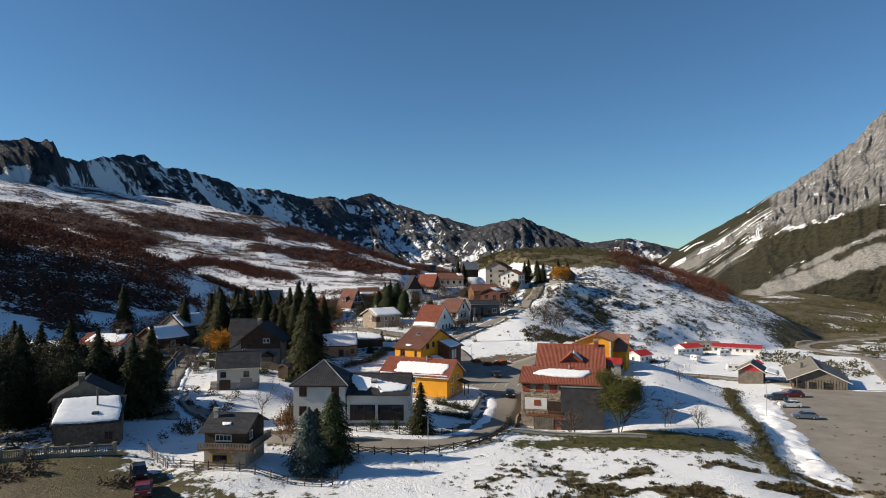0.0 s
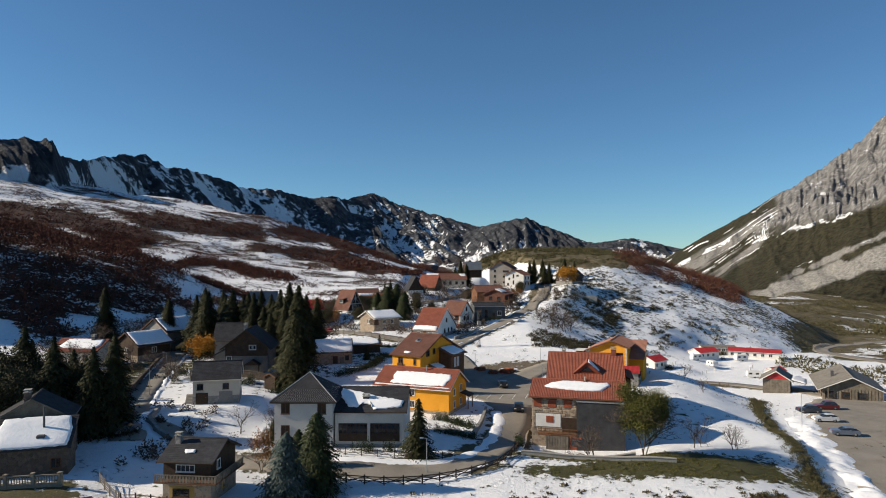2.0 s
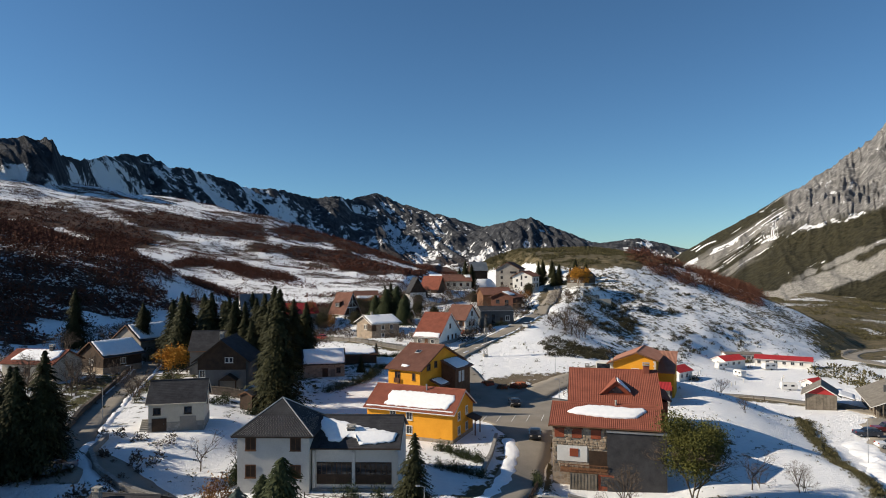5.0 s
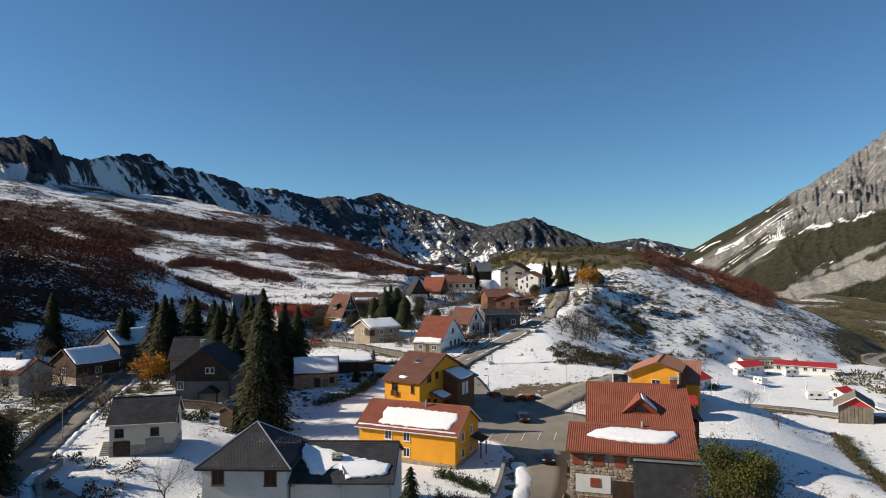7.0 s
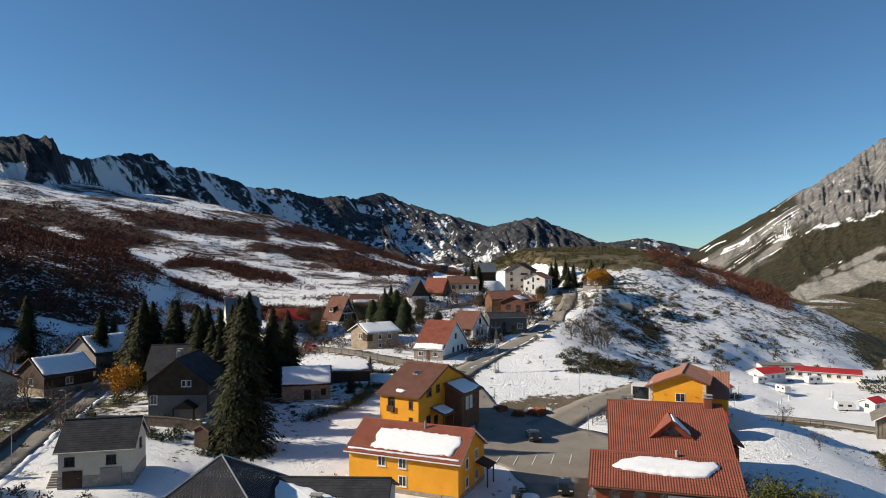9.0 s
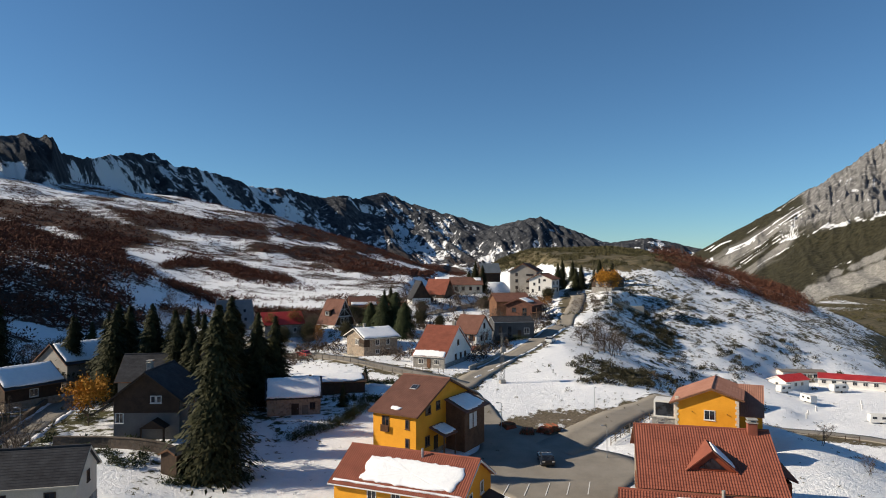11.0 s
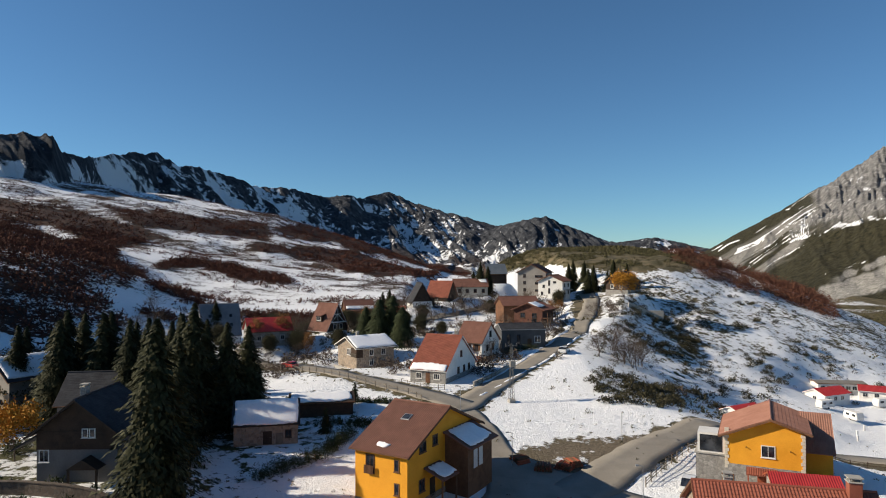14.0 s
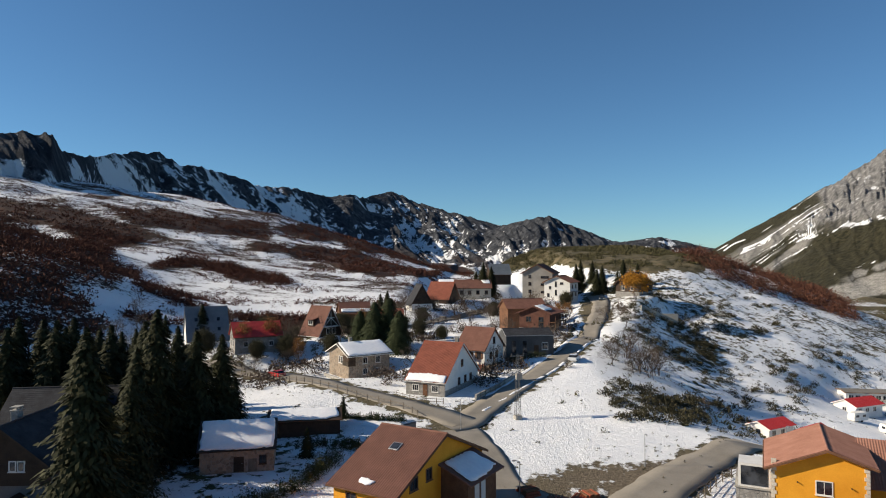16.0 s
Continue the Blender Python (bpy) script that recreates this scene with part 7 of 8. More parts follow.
put(brown_tree, -47, 252, 0, 1.7, "half-bare tree with rusty brown leaves", "trees in autumn leaf")
put(brown_tree, -62, 86, 0, 1.7, "half-bare tree with rusty brown leaves", "trees in autumn leaf")
for x, y, q in ((-48, 244, 0.5), (-42, 248, 0.6), (-45, 270, 0.65), (-28, 262, 0.6), (-31, 246, 0.5), (-57, 262, 0.7), (-34, 277, 0.7), (-11, 262, 0.5), (-5, 258, 0.4), (-25, 270, 0.6), (-62, 238, 0.6), (-66, 258, 0.7), (-12, 288, 0.5), (10, 302, 0.5), (26, 296, 0.5), (33, 302, 0.55), (-58, 284, 0.8), (-44, 286, 0.8), (-70, 232, 0.7), (-16, 268, 0.5)):
    put(dark_tree, x, y, 31 * x + 7 * y, q, "small bushy evergreen between the upper houses", "evergreens of the upper village")
for x, y, q in ((-39, 246, 1.2), (-53, 248, 1.5), (-20, 262, 1.0), (28, 286, 1.2), (30, 279, 1.1), (24, 272, 1.2), (-29, 282, 1.3)):
    put(brown_tree, x, y, 53 * x, q, "half-bare tree with rusty brown leaves", "trees in autumn leaf")
bare_kinds = [bare_tree("bare_tree", 6.0, 51, 4)[0], bare_tree("bare_tree", 5.2, 52, 4, 3)[0], bare_tree("bare_tree", 4.2, 53, 4, 2)[0]]
for x, y, s, k in [(36.6, 109, 0.95, 0), (38, 109.5, 0.8, 2), (42, 108, 1.0, 2), (42.8, 108.3, 0.8, 2), (20.5, 104.5, 1.05, 1), (-30.3, 110, 0.95, 0), (-17.8, 109.6, 0.0, 1), (-26, 111.5, 0.85, 1), (-54.8, 143, 1.0, 1), (-52.5, 139, 0.9, 1),
                   (-55.5, 147, 0.9, 0), (31, 123, 0.9, 1), (33.5, 126, 0.8, 1), (34.5, 120, 0.8, 1), (53.2, 159.5, 0.95, 2), (53.2, 147.5, 0.8, 2), (-61, 132, 1.0, 1), (22, 246, 0.9, 1), (24, 250, 1, 1), (27, 262, 1, 1), (12, 258, 1.1, 1), (9, 265, 1, 1), (-1, 282, 0.9, 1),
                   (-40, 255, 1.2, 0), (-36, 262, 1.2, 1), (-44, 262, 1.3, 1), (-31, 258, 1, 0), (-50, 240, 0.9, 1), (-46, 236, 0.8, 1), (-64, 128, 1.3, 1), (-68, 137, 1.2, 0), (-66, 145, 1.3, 1), (-71, 152, 1.4, 1), (-75, 146, 1.3, 0), (-63, 153, 1.1, 1), (-79, 152, 1.4, 1), (-70, 158, 1.2, 1), (-58, 124, 1.1, 1), (-90, 182, 1.5, 1), (-86, 195, 1.5, 0), (-95, 200, 1.5, 1), (-88, 210, 1.5, 1), (12, 300, 1.2, 1), (16, 303, 1.3, 0), (20, 300, 1.2, 1), (9, 296, 1, 1)]:
    if s:
        put(bare_kinds[k], x, y, 91 * x + 13 * y, s, "leafless grey-brown tree on snowy ground", "leafless trees")
rng = random.Random(77)
LANE = ((0, 189), (15, 219), (30, 249), (41, 287), (46, 325))
def free(x, y, gap):
    lane = np.interp(y, [q[1] for q in LANE], [q[0] for q in LANE])
    return abs(x - lane) > 3.5 + gap and all(math.hypot(x - px, y - py) > 0.78 * r + gap for px, py, r, pz in PLOTS)
made = 0
while made < 130:
    x, y = rng.uniform(-58, 44), rng.uniform(222, 345)
    if free(x, y, 0.6) and fbm(np.array(x / 22), np.array(y / 22), 2, 87) > -0.1:
        put(bare_kinds[made % 3], x, y, rng.uniform(0, 360), rng.uniform(0.8, 1.5), "leafless grey-brown tree between the upper houses", "leafless trees of the upper village")
        made += 1
made = 0
while made < 20:
    x, y = rng.uniform(-100, -62), rng.uniform(196, 300)
    if free(x, y, 2):
        if made % 3 == 0:
            put(kinds[made % 4], x, y, rng.uniform(0, 360), rng.uniform(0.5, 0.8), "dark spruce at the edge of the meadows", "spruces along the meadows")
        else:
            put(bare_kinds[1], x, y, rng.uniform(0, 360), rng.uniform(1.2, 1.8), "leafless grey-brown tree on snowy ground", "leafless trees")
        made += 1
for t in kinds + [dark_tree, blue, cedar, olive_tree, orange_tree, brown_tree] + bare_kinds:
    for o in (*t.children_recursive, t):
        bpy.data.objects.remove(o)


# ---------------------------------------------------------------- fences, walls, hedges, banks
def gz(x, y):
    return float(ground(x, y))


def along(pts, step):
    """Evenly spaced points on a polyline."""
    out, carry = [], 0.0
    for (x0, y0), (x1, y1) in zip(pts, pts[1:]):
        d = math.hypot(x1 - x0, y1 - y0)
        s = carry
        while s < d:
            out.append((x0 + (x1 - x0) * s / d, y0 + (y1 - y0) * s / d))
            s += step
        carry = s - d
    return out + [pts[-1]]


def rail_fence(label, pts, material, step=2.2, h=1.05, rails=2, cross=False, post=0.07, group="garden fences"):
    P = along(pts, step)
    f = thing("fence", Matrix.Translation((P[0][0], P[0][1], gz(*P[0]))), label, "fence", group)
    off = Vector((P[0][0], P[0][1], gz(*P[0])))
    Q = [Vector((x, y, gz(x, y))) - off for x, y in P]
    for q in Q:
        part("post", rod(q - Vector((0, 0, 0.5)), q + Vector((0, 0, h + 0.12)), post, 6), material, f)
    for a, b in zip(Q, Q[1:]):
        if (b - a).length < 0.3:
            continue
        for k in range(rails):
            z = Vector((0, 0, h * (k + 0.9) / rails * 0.95))
            part("rail", rod(a + z, b + z, post * 0.62, 5), material, f)
        if cross:
            part("brace", rod(a + Vector((0, 0, 0.15)), b + Vector((0, 0, h * 0.9)), post * 0.5, 5), material, f)
            part("brace", rod(a + Vector((0, 0, h * 0.9)), b + Vector((0, 0, 0.15)), post * 0.5, 5), material, f)
    return f


def low_wall(label, pts, material, h=0.8, thick=0.3, sink=0.8, cap=None):
    P = along(pts, 1.2)
    w = thing("garden_wall", Matrix.Translation((P[0][0], P[0][1], gz(*P[0]))), label, "wall")
    off = Vector((P[0][0], P[0][1], gz(*P[0])))
    for nm, z0, z1, t, m in (("wall", -sink, h, thick, material), ("coping", h, h + 0.1, thick + 0.12, cap or material)):
        bm, prev = bmesh.new(), None
        for i, (x, y) in enumerate(P):
            a, b = P[max(0, i - 1)], P[min(len(P) - 1, i + 1)]
            d = Vector((b[0] - a[0], b[1] - a[1])).normalized()
            n = Vector((-d.y, d.x)) * t / 2
            z = gz(x, y)
            ring = [bm.verts.new(Vector((x + s * n.x, y + s * n.y, z + q)) - off) for s, q in ((-1, z0), (1, z0), (1, z1), (-1, z1))]
            if prev:
                for k in range(4):
                    bm.faces.new((prev[k], prev[(k + 1) % 4], ring[(k + 1) % 4], ring[k]))
            else:
                bm.faces.new(ring[::-1])
            prev = ring
        bm.faces.new(prev)
        bmesh.ops.recalc_face_normals(bm, faces=bm.faces)
        part(nm, bm, m, w)
    return w


def hedge(label, pts, width, height, seed, material=None, category="hedge"):
    rng = np.random.default_rng(seed)
    P = np.array(along(pts, 0.28))
    n = len(P) * 5
    i = rng.integers(0, len(P), n)
    xy = P[i] + rng.normal(size=(n, 2)) * width * 0.3
    ob = clumps("hedge", label, xy, 0.42, height, 34, material or HEDGE, seed, 0.20, category)
    return ob


def snow_bank(label, pts, width, height, seed):
    """A lumpy ridge of cleared snow."""
    P = np.array(along(pts, 0.45))
    t = np.gradient(P, axis=0)
    t /= np.maximum(np.linalg.norm(t, axis=1), 1e-6)[:, None]
    nrm = np.stack([-t[:, 1], t[:, 0]], 1)
    f = np.linspace(-1, 1, 9)
    k = np.arange(len(P))
    wob = width * 0.5 * (1 + 0.25 * fbm(k * 0.20, k * 0.0 + seed, 3, seed))
    height, wob = height * 0.55, wob * 1.15
    X = P[:, 0:1] + nrm[:, 0:1] * wob[:, None] * f
    Y = P[:, 1:2] + nrm[:, 1:2] * wob[:, None] * f
    prof = (1 - np.abs(f) ** 2.2)
    lump = np.clip(0.75 + 0.75 * fbm(X / 1.6, Y / 1.6, 4, seed + 3), 0.05, 1.7)
    Z = ground(X, Y) + height * prof * lump - 0.06 * (1 - prof) + 0.04
    ends = np.clip(np.minimum(k, k[::-1]) / 3.0, 0, 1)[:, None]
    Z = ground(X, Y) + (Z - ground(X, Y)) * ends - 0.05 * (1 - ends)
    ob = grid_mesh("snow_bank", X, Y, Z, SNOW, {})
    return tagged(ob, label, "snow", kind="stuff")


rail_fence("dark crossed-timber fence beside the village lane", [(-13.8, 91.2), (-10.5, 90), (-6.8, 89.8), (-3, 90.4), (0.6, 92.3), (3.8, 94.3), (6.6, 96.6), (8.8, 100.5), (10.6, 107)], DARKWOOD, 2.3, 1.0, 2, True, 0.10)
rail_fence("crossed-timber garden fence before the white house", [(-15.2, 99.6), (-9.4, 98.4), (-5.2, 98), (-1.6, 98.4), (1.4, 100.5)], DARKWOOD, 2.2, 0.9, 2, True, 0.06)
rail_fence("weathered timber fence round the chalet yard", [(-38.4, 85.6), (-36.2, 83.4), (-34.4, 81.8)], OLDWOOD, 1.6, 1.1, 4, False, 0.07)
rail_fence("dark timber fence below the chalet", [(-34, 81.4), (-29, 79.6), (-25, 79), (-21, 78.2), (-17.5, 78.2), (-13.4, 78.0), (-12.6, 84), (-13.2, 90.6)], DARKWOOD, 2.0, 1.0, 3)
rail_fence("post fence along the upper garden lane", [(-52.6, 236.5), (-43.6, 230.5), (-33.2, 219.3), (-23.8, 210), (-16.4, 203.0), (-8.6, 197.0), (-6.4, 193.5)], OLDWOOD, 2.8, 1.1, 1, False, 0.09)
rail_fence("pale timber fence beside the red-roofed cabin", [(-11.0, 205.0), (-6.6, 200.8), (-2.6, 200.0)], OLDWOOD, 1.8, 0.9, 2)
rail_fence("pale timber fence climbing beside the road", [(3.6, 204.5), (7.6, 212), (11, 218.6), (14, 225)], OLDWOOD, 2.0, 1.0, 2)
rail_fence("timber rail along the bend above the yellow house", [(22.6, 158.5), (26.5, 164), (31, 169.5), (36.5, 173.5)], OLDWOOD, 1.8, 1.1, 3)
rail_fence("low timber fence by the camp-site road", [(46, 180), (56, 187), (66, 190), (75, 186.5)], DARKWOOD, 3.0, 0.9, 2)
low_wall("low stone wall holding the street verge", [(-45.2, 116.5), (-44.2, 110.5), (-40.6, 105.5), (-36, 102), (-31, 100.4)], GREYSTONE, 0.7, 0.4)
# the dark stone colour here stands in for shade on the wall
low_wall("stone wall across the garden, coloured dark for its shade", [(-52, 146.5), (-45, 146.6), (-37, 145.5), (-31, 144.5)], DARKSTONE, 1.3, 0.4)
def baluster_fence(label, pts, step=2.6, h=1.35):
    """A cast concrete fence: square posts with caps, a plinth and a row of balusters under a rail."""
    P = along(pts, step)
    off = Vector((P[0][0], P[0][1], gz(*P[0])))
    f = thing("fence", Matrix.Translation(off), label, "fence", "garden fences")
    Q = [Vector((x, y, gz(x, y))) - off for x, y in P]
    for q in Q:
        part("post", box(q.x - 0.16, q.x + 0.16, q.y - 0.16, q.y + 0.16, q.z - 0.6, q.z + h + 0.12, 0.02), CREAMSTONE, f)
        part("post_cap", box(q.x - 0.22, q.x + 0.22, q.y - 0.22, q.y + 0.22, q.z + h + 0.12, q.z + h + 0.24, 0.03), CREAMSTONE, f)
    for a, b in zip(Q, Q[1:]):
        d = b - a
        m = Matrix.Translation(a) @ Matrix.Rotation(math.atan2(d.y, d.x), 4, "Z")
        n, rise = d.to_2d().length, d.z
        if n < 0.6:
            continue
        for nm, z0, z1, w in (("plinth", -0.5, 0.45, 0.10), ("rail", h - 0.14, h, 0.09)):
            bm = box(0.14, n - 0.14, -w, w, z0, z1)
            for v in bm.verts:
                v.co.z += rise * v.co.x / n
            bm.transform(m)
            part(nm, bm, CREAMSTONE, f)
        for k in range(int(n / 0.26) - 1):
            x = 0.3 + k * 0.26
            bm = rod((x, 0, 0.44 + rise * x / n), (x, 0, h - 0.12 + rise * x / n), 0.045, 6, 0.07)
            bm.transform(m)
            part("baluster", bm, CREAMSTONE, f)
    return f


CREAMSTONE = plain("cast_stone", (0.17, 0.135, 0.10), (0.31, 0.26, 0.20), 0.9, 8, 0.6, 0.3)
baluster_fence("weathered cast concrete baluster fence before the old house", [(-57, 80.6), (-52, 81.4), (-47, 82.2), (-41.6, 83.6)])
low_wall("pale concrete retaining wall below the stone house", [(10.5, 102.6), (18, 101.4), (27, 99.6), (30.5, 99)], CONCRETE, 0.45, 0.35)
low_wall("low stone wall between garden and lane", [(7.2, 127), (6.0, 119), (4.4, 111.5)], GREYSTONE, 0.7, 0.35)
low_wall("pale concrete step of the terrace before the stone house", [(13.8, 105.0), (20, 104.0), (26.3, 103.0)], CONCRETE, 0.6, 0.35)
low_wall("terrace wall on the hillside below the chalet", [(50, 276), (56, 279), (62, 284)], CONCRETE, 1.4, 0.4, 1.5)
# dark stone again puts the street wall's shade into its colour
low_wall("stone wall along the street, coloured dark for its shade", [(-52.6, 119), (-57, 131.5), (-61.6, 147), (-66.8, 165), (-72.6, 185)], DARKSTONE, 0.9, 0.4)
low_wall("stone wall beside the red-roofed cabin", [(2.8, 203.2), (6.6, 211), (10.4, 217)], CONCRETE, 0.8, 0.3)
hedge("clipped dark hedge between garden and lane", [(-1.4, 113.4), (2.2, 112.0), (4.4, 110.2)], 1.2, 1.2, 101)
hedge("clipped dark hedge along the yellow house garden", [(-1.5, 122), (1.6, 118.8), (4.4, 116)], 1.5, 1.3, 116)
hedge("tall dark hedge beside the white house", [(-24.6, 104), (-25.0, 110), (-25.4, 116)], 1.3, 2.2, 102)
hedge("rounded shrubs before the glazed porch", [(-11.5, 100.9), (-9.8, 100.7)], 1.6, 1.7, 103)
hedge("rounded shrubs before the glazed porch", [(-7.8, 100.8), (-7.2, 100.8)], 1.0, 1.5, 104)
hedge("bushy evergreen shrub beside the small fir", [(-3.4, 100.6), (-1.8, 100.2)], 1.5, 1.6, 105)
hedge("grassy bank overgrown with shrubs along the car park", [(71, 162), (62.4, 143), (55.6, 121), (51.4, 107), (48, 97), (44.5, 87)], 2.6, 0.6, 106, BROOM)
hedge("dark hedge along the snowy garden", [(-33.4, 137.2), (-29, 139.4), (-25, 141.0)], 1.2, 1.2, 107)
hedge("low dark hedge in front of the shed", [(-20, 193), (-13, 192), (-8.5, 191.5)], 1.2, 1.0, 108)
hedge("evergreen shrubs at the corner of the stone house", [(10.8, 108.5), (11.6, 113.5)], 0.9, 1.1, 109)
hedge("bush beside the street", [(-56.6, 160.5), (-56.2, 162)], 2.2, 2.4, 110)
hedge("dry shrubs behind the camp-site cabins", [(98, 256), (108, 262), (120, 262)], 2.4, 1.4, 112, BROOM)
hedge("dark conifer hedge beside the barn", [(-24.2, 158), (-17.6, 166), (-15.6, 176)], 2.0, 1.6, 113)
hedge("garden bushes in front of the modern house", [(10.6, 231.2), (14, 231.6), (18, 232.2)], 1.4, 1.3, 114)
hedge("dark bushes below the road", [(-21, 181), (-12, 180), (-6, 182)], 3.0, 0.8, 115)
for i, (pts, w, h) in enumerate((
        ([(-15.5, 97.6), (-7, 96.6), (-1, 97.8), (3, 101), (5.8, 106), (7.6, 113), (9.0, 121), (8.8, 127)], 1.9, 0.25),
        ([(10.4, 105), (11.6, 112), (13.4, 121)], 0.9, 0.4),
        ([(-46.6, 116), (-45.4, 110), (-41.6, 105.4), (-36, 100.2), (-29, 96.4)], 1.5, 0.5),
        ([(-47.6, 119), (-52, 132), (-56.4, 147), (-61.4, 165), (-67, 185)], 0.9, 0.35),
        ([(-57.4, 131), (-61.9, 147), (-66.9, 165), (-73, 187)], 1.5, 0.4),
        ([(69.4, 142), (65.6, 131), (61.6, 119), (58, 107), (54.6, 96), (52, 86)], 4.2, 0.9),
        ([(60, 126), (58.4, 121)], 2.0, 0.9),
        ([(3.4, 195.6), (8.6, 205.6), (17.2, 219), (25.2, 233.8), (32.8, 248.8)], 0.9, 0.3),
        ([(4.4, 205.6), (11.6, 219.4), (19.6, 234.6), (26.6, 249), (32.6, 268)], 1.6, 0.35),
        ([(-4, 91.4), (2, 94), (6, 98.2)], 0.9, 0.25),
        ([(-5, 187), (-14, 190), (-22, 196)], 1.2, 0.3),
        ([(96, 158.4), (104, 155.5), (112, 156)], 1.2, 0.3))):
    snow_bank("lumpy bank of cleared snow beside the road", pts, w, h, 200 + 7 * i)


# ---------------------------------------------------------------- lamps, poles, mast
def street_lamp(x, y, h=5.0, rot=0, label="slim galvanised street lamp beside the lane"):
    t = thing("street_lamp", pose(x, y, gz(x, y), 0, 0, rot), label, "lamp", "street lamps")
    part("pole", rod((0, 0, -0.4), (0, 0, h), 0.055, 8, 0.04), METAL, t)
    part("base", rod((0, 0, -0.1), (0, 0, 0.35), 0.10, 8, 0.09), METAL, t)
    bm = rod((0, 0, h), (-0.45, 0, h + 0.12), 0.035, 6)
    part("arm", bm, METAL, t)
    bm = box(-0.85, -0.4, -0.12, 0.12, h + 0.06, h + 0.18, 0.03)
    lh = part("lamp_head", bm, METAL, t)
    part("lens", box(-0.8, -0.48, -0.09, 0.09, h + 0.03, h + 0.06), FRAME, lh)


for x, y, h, r in ((-2.2, 94.2, 4.2, 0), (14.9, 119.5, 4.2, 0), (63.6, 129.8, 7.0, 180), (7.1, 164, 4.2, 0), (20.9, 153.4, 4.4, 0), (23.4, 173.6, 4.0, 90), (0.4, 187.5, 4.2, 0), (-52.2, 128.4, 4.6, 0), (-57.8, 148.5, 4.6, 0), (-22.5, 97.0, 4.2, 0), (44.5, 181.5, 4.2, 90), (61, 195.5, 4.2, 90), (93.5, 164.5, 5.0, 0)):
    street_lamp(x, y, h, r)


MASTSTEEL = plain("mast_steel", (0.085, 0.085, 0.085), (0.16, 0.16, 0.155), 0.6, 10, 1.0, 0.1, metal=0.4)


def lattice_mast(x, y, h=9.5):
    t = thing("power_mast", pose(x, y, gz(x, y), 0, 0, 20), "steel lattice power mast on the snowy slope", "mast")
    part("footing", box(-0.55, 0.55, -0.55, 0.55, -0.8, 0.6, 0.05), CONCRETE, t)
    for sx in (-1, 1):
        for sy in (-1, 1):
            part("leg", rod((0.38 * sx, 0.38 * sy, 0.4), (0.14 * sx, 0.14 * sy, h), 0.04, 4), MASTSTEEL, t)
    n = 12
    for k in range(n):
        z0, z1 = 0.6 + (h - 0.8) * k / n, 0.6 + (h - 0.8) * (k + 1) / n
        a, b = 0.38 - 0.24 * z0 / h, 0.38 - 0.24 * z1 / h
        for p, q in (((-a, -a, z0), (b, -b, z1)), ((a, -a, z0), (b, b, z1)), ((a, a, z0), (-b, b, z1)), ((-a, a, z0), (-b, -b, z1))):
            part("brace", rod(p, q, 0.022, 4), MASTSTEEL, t)
    part("crossarm", box(-1.1, 1.1, -0.07, 0.07, h - 0.3, h - 0.15), MASTSTEEL, t)
    for s in (-1.0, 0.0, 1.0):
        part("insulator", rod((s, 0, h - 0.15), (s, 0, h + 0.25), 0.06, 6), DARKWALL, t)
    part("transformer", box(-0.5, 0.5, -0.75, -0.2, h * 0.62, h * 0.62 + 1.0, 0.05), GREYWALL, t)


lattice_mast(9.2, 193.5, 10.0)


# ---------------------------------------------------------------- cars and caravans
def paint(name, c):
    m, nt, b = shade(name, 0.28, 0.0, 0.5)
    nt.links.new(ramp(nt, noise_node(nt, 2.2, 3), 0.35, 0.65, tuple(0.9 * k for k in c), c), b.inputs["Base Color"])
    b.inputs["Coat Weight"].default_value = 0.5
    return m


TYRE = plain("tyre_rubber", (0.012, 0.012, 0.012), (0.03, 0.03, 0.03), 0.9)
LAMPRED = plain("tail_lamp", (0.25, 0.01, 0.01), (0.35, 0.02, 0.02), 0.3, 10, 1, 0.05)
PAINTS = {"black": paint("black_paint", (0.015, 0.016, 0.019)), "white": paint("white_paint", (0.72, 0.72, 0.71)), "grey": paint("blue_grey_paint", (0.13, 0.16, 0.21)),
          "red": paint("dark_red_paint", (0.16, 0.014, 0.018)), "bright": paint("bright_red_paint", (0.52, 0.022, 0.020)), "dark": paint("dark_blue_paint", (0.035, 0.045, 0.065))}


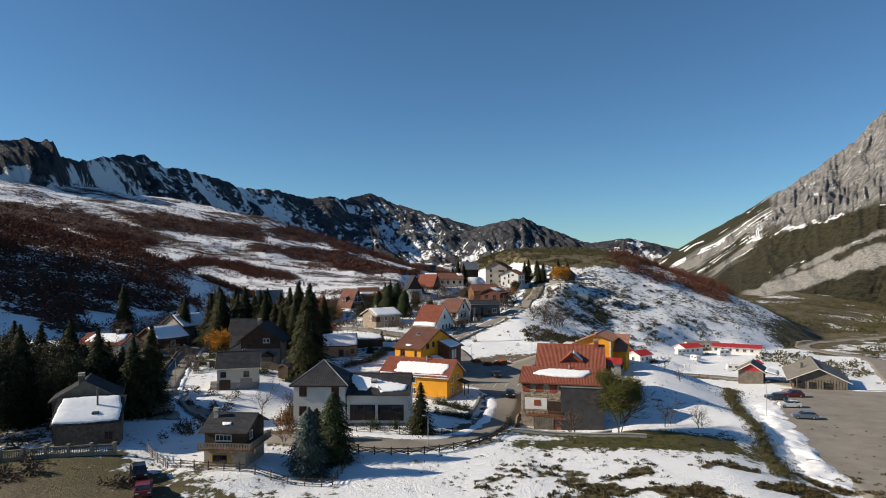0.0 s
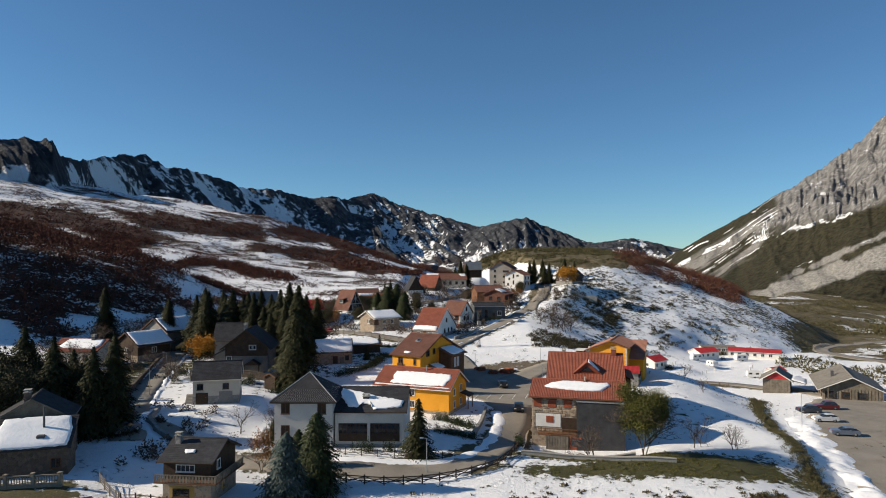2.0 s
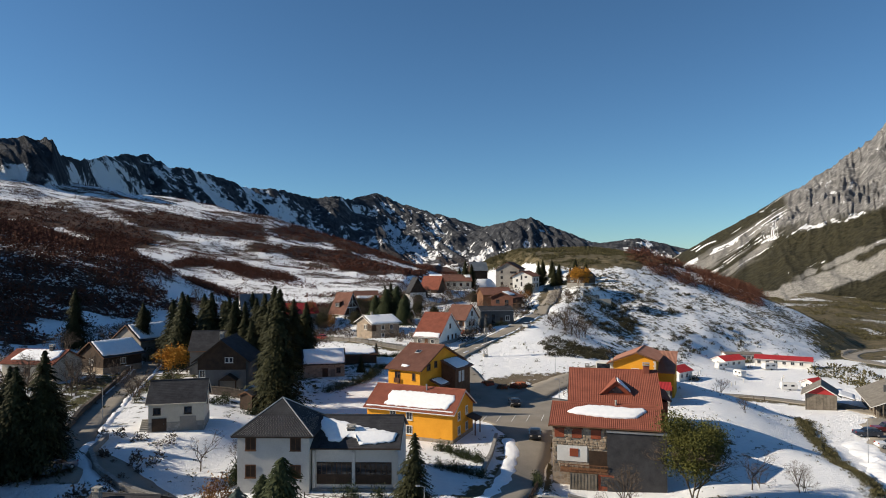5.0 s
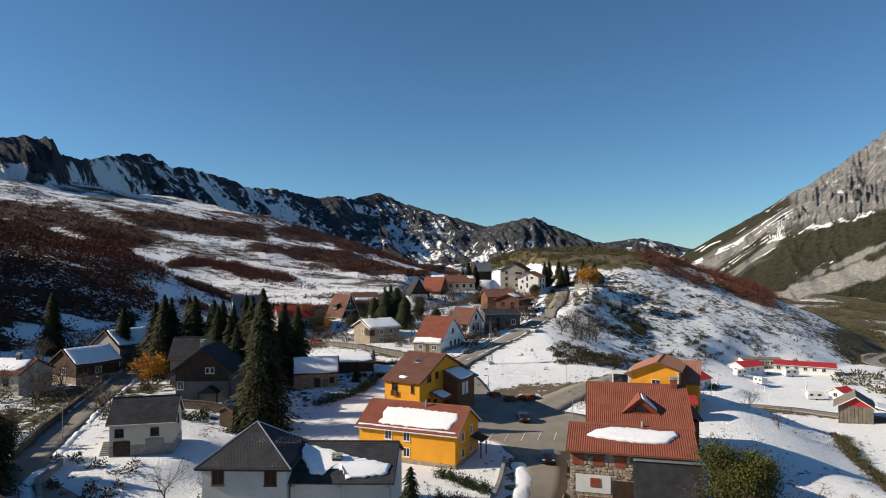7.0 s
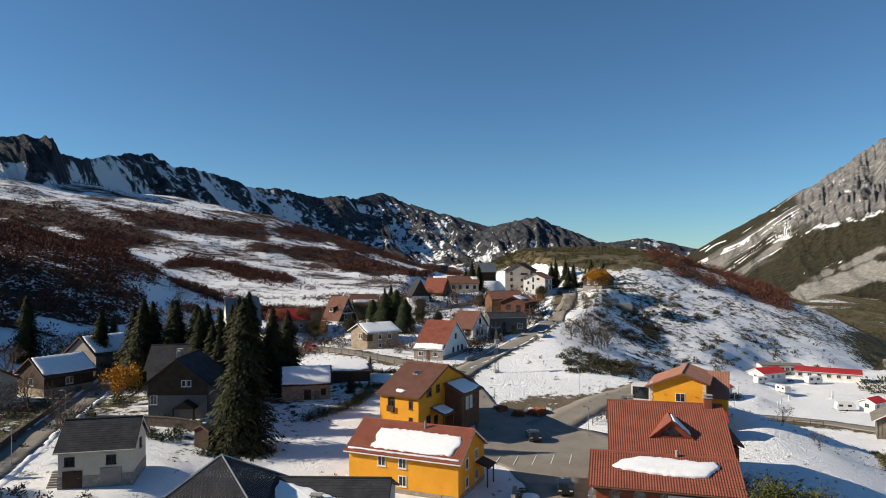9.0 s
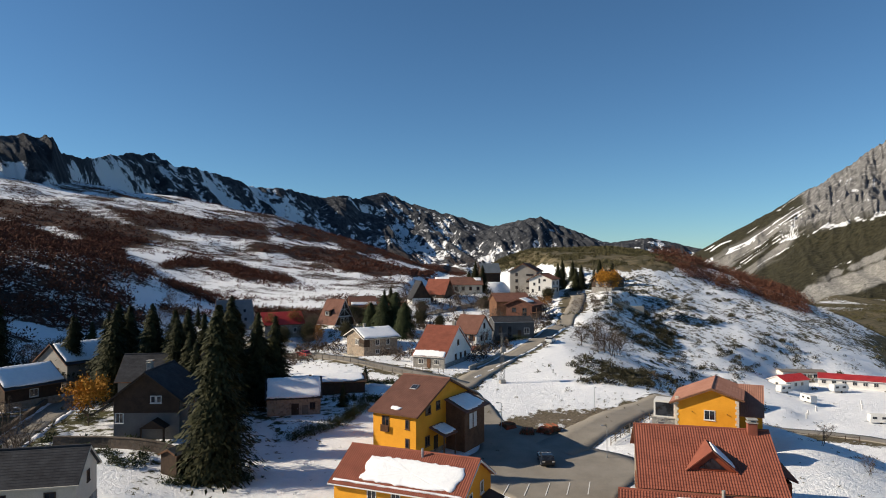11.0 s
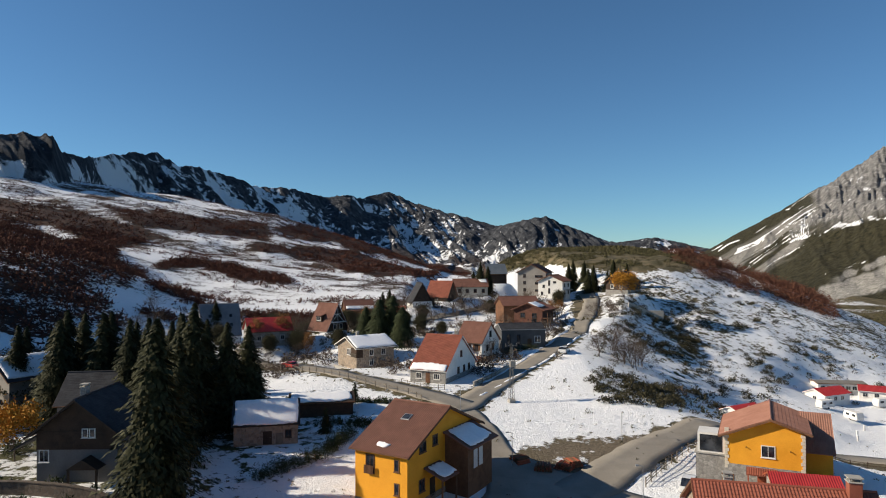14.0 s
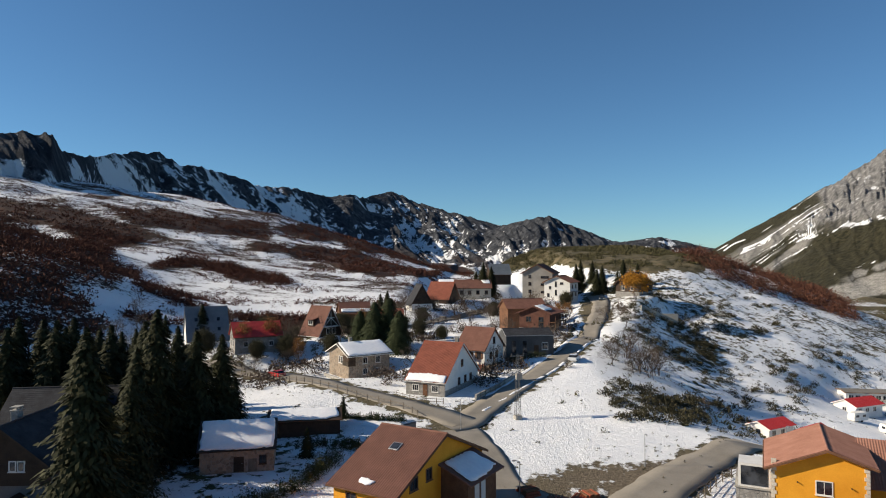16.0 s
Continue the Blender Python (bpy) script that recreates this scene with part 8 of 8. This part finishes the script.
def car(x, y, rot, colour, label, tall=0.0, length=4.3, z=None):
    t = thing("car", pose(x, y, (gz(x, y) if z is None else z) + 0.10, 0, 0, rot), label, "car", "parked cars")
    L, W, H = length, 1.78, 1.42 + tall
    p = PAINTS[colour]
    low = [(-L / 2, 0.35), (-L / 2 + 0.05, 0.75), (-L / 2 + 0.25, 0.92), (-L * 0.18, 0.98), (L / 2 - 0.35, 1.0), (L / 2 - 0.03, 0.92), (L / 2, 0.4), (L / 2 - 0.2, 0.22), (-L / 2 + 0.2, 0.22)]
    bm = prism([(q, r) for q, r in low][::-1], -W / 2, W / 2)
    bm.transform(Matrix.Rotation(math.pi / 2, 4, "Z"))
    bmesh.ops.bevel(bm, geom=list(bm.edges), offset=0.05, segments=2, affect="EDGES")
    body = part("body", bm, p, t)
    top = [(-L * 0.20, 0.96), (-L * 0.06, H - 0.06), (L * 0.10, H), (L * 0.32, H - 0.05), (L * 0.45, 0.98)]
    bm = prism(top[::-1], -W / 2 + 0.10, W / 2 - 0.10)
    for v in bm.verts:
        if v.co.z > 1.1:
            v.co.x *= 0.86
    bm.transform(Matrix.Rotation(math.pi / 2, 4, "Z"))
    part("windows", bm, GLASS, t).name = "glasshouse"
    bm = prism([(-L * 0.075, H - 0.07), (L * 0.10, H + 0.012), (L * 0.325, H - 0.04), (L * 0.325, H - 0.10), (L * 0.10, H - 0.05), (-L * 0.06, H - 0.13)], -W / 2 + 0.2, W / 2 - 0.2)
    bm.transform(Matrix.Rotation(math.pi / 2, 4, "Z"))
    part("roof", bm, p, t)
    for s in (-1, 1):
        for q in (-L * 0.31, L * 0.31):
            w = part("wheel", rod((q, s * (W / 2 - 0.2), 0.32), (q, s * (W / 2 + 0.01), 0.32), 0.32, 16), TYRE, t)
            for o in (w,):
                o.data.transform(Matrix.Identity(4))
            part("rim", rod((q, s * (W / 2 - 0.05), 0.32), (q, s * (W / 2 + 0.02), 0.32), 0.19, 10), METAL, w)
        part("headlight", box(L / 2 * -1 - 0.01, -L / 2 + 0.12, s * 0.62 - 0.18, s * 0.62 + 0.18, 0.66, 0.80, 0.02), FRAME, t)
        part("tail_light", box(L / 2 - 0.1, L / 2 + 0.01, s * 0.70 - 0.12, s * 0.70 + 0.12, 0.72, 0.92, 0.02), LAMPRED, t)
        part("mirror", box(-L * 0.17, -L * 0.12, s * (W / 2 + 0.02) - 0.08, s * (W / 2 + 0.02) + 0.08, 0.98, 1.1, 0.02), p, t)
    return t


car(12.2, 151.0, 92, "black", "black hatchback parked in the shaded square")
car(13.0, 127.8, 84, "black", "black estate car parked beside the stone house", 0.12)
car(0.6, 143.5, 70, "grey", "grey car parked beside the yellow house")
car(-36.3, 78.6, 118, "black", "black off-road car parked on bare earth", 0.3, 4.5)
car(-33.4, 73.6, 112, "red", "dark red hatchback parked on bare earth")
car(72.6, 138.2, 172, "white", "white saloon in the car park", 0.0, 4.4)
car(70.2, 128.2, 168, "grey", "blue-grey saloon in the car park", 0.0, 4.6)
car(73.6, 145.8, 172, "dark", "dark estate car in the car park", 0.1, 4.4)
car(79.2, 149.4, 174, "red", "dark red people carrier in the car park", 0.25, 4.6)
car(-38.4, 227.0, 140, "bright", "bright red hatchback on the garden lane", 0, 4.0)
car(23.4, 226.8, 68, "white", "white hatchback on the climbing road", 0.05, 4.1)
car(-44.9, 104.6, 60, "grey", "grey car in the shaded street", 0.1)
car(27.4, 157.2, 62, "white", "small white van parked beside the timber rail", 0.45, 4.2)
car(115, 163, 30, "dark", "dark car beside the lodge", 0.1)
car(44.6, 303, 80, "dark", "dark car near the top of the road")


def caravan(x, y, rot, s=1.0):
    t = thing("caravan", pose(x, y, gz(x, y), 0, 0, rot) @ Matrix.Scale(s, 4), "white touring caravan standing in snow", "caravan", "caravans on the camp site")
    L, W = 5.2, 2.2
    side = [(-L / 2 + 0.3, 0.45), (L / 2 - 0.2, 0.45), (L / 2, 1.2), (L / 2 - 0.3, 2.5), (-L / 2 + 0.5, 2.55), (-L / 2, 1.5)]
    bm = prism(side, -W / 2, W / 2)
    bm.transform(Matrix.Rotation(math.pi / 2, 4, "Z"))
    bmesh.ops.bevel(bm, geom=list(bm.edges), offset=0.08, segments=2, affect="EDGES")
    part("body", bm, WHITE, t)
    for q in (-1.4, 0.9):
        for sy in (-1, 1):
            part("window", box(q - 0.55, q + 0.55, sy * W / 2 - 0.02, sy * W / 2 + 0.02, 1.4, 2.0, 0.01), GLASS, t)
    part("window", box(-L / 2 - 0.02 + 0.25, -L / 2 + 0.3, -0.7, 0.7, 1.55, 2.0), GLASS, t)
    for sy in (-1, 1):
        part("wheel", rod((0.1, sy * (W / 2 - 0.2), 0.3), (0.1, sy * (W / 2), 0.3), 0.3, 12), TYRE, t)
    part("drawbar", rod((-L / 2 + 0.2, 0, 0.5), (-L / 2 - 1.0, 0, 0.45), 0.05, 6), METAL, t)


for x, y, r, s in ((84.5, 234, 20, 0.8), (87.4, 228, 100, 0.8), (90.5, 205.5, -10, 0.8), (104, 244, 10, 0.9)):
    caravan(x, y, r, s)
for x, y in ((70, 215), (74, 224), (80, 214), (85, 220), (97, 222), (101, 229), (76, 207), (88, 241)):
    t = thing("camp_post", pose(x, y, gz(x, y)), "short white power post on the camp site", "post", "camp-site posts")
    part("post", box(-0.15, 0.15, -0.12, 0.12, -0.4, 1.1, 0.02), FRAME, t)
    part("cap", box(-0.2, 0.2, -0.17, 0.17, 1.1, 1.18, 0.02), SNOW, t)

# painted bays on the square
for k in range(5):
    for a, b in (((5.5 + k * 2.5, 138.0 + 0.3 * k), (6.6 + k * 2.5, 142.4 + 0.3 * k)),):
        d = Vector((b[0] - a[0], b[1] - a[1])).normalized()
        n = Vector((-d.y, d.x)) * 0.06
        bm = bmesh.new()
        q = [(a[0] - n.x, a[1] - n.y), (b[0] - n.x, b[1] - n.y), (b[0] + n.x, b[1] + n.y), (a[0] + n.x, a[1] + n.y)]
        bm.faces.new([bm.verts.new((x, y, gz(x, y) + 0.10)) for x, y in q][::-1])
        ob = new("bay_line", mesh_of("bay_line", bm, FRAME))
        tagged(ob, "worn white parking bay line on asphalt", "road marking", "parking bay lines", "structure")


# ---------------------------------------------------------------- wood stacks and yard clutter
def log_stack(x, y, rot, seed):
    rng = random.Random(seed)
    t = thing("log_stack", pose(x, y, gz(x, y), 0, 0, rot), "stack of cut reddish logs on bare earth", "logs")
    for row in range(3):
        for k in range(7 - row):
            r = 0.13 + 0.05 * rng.random()
            yy = (k + row * 0.5) * 0.34
            part("log", rod((-0.9 + 0.2 * rng.random(), yy, 0.14 + row * 0.27), (0.9 + 0.2 * rng.random(), yy + 0.03, 0.14 + row * 0.27), r, 8), REDWOOD if rng.random() < 0.5 else WOOD, t)


for x, y, r in ((8.6, 164.6, 30), (12.0, 163.2, 80), (14.6, 163.2, 60), (15.8, 164.6, 110)):
    log_stack(x, y, r, int(x * 10))
for x, y in ((-7.6, 186.5), (-6.9, 187.4)):
    t = thing("waste_bin", pose(x, y, gz(x, y), 0, 0, 30), "blue wheeled waste container by the lane", "bin", "waste containers")
    part("body", box(-0.6, 0.6, -0.5, 0.5, 0.12, 1.2, 0.06), PAINTS["dark"], t)
    part("lid", box(-0.64, 0.64, -0.54, 0.54, 1.2, 1.32, 0.04), PAINTS["dark"], t)
    for s in (-0.45, 0.45):
        part("wheel", rod((s, -0.42, 0.1), (s, -0.36, 0.1), 0.1, 10), TYRE, t)
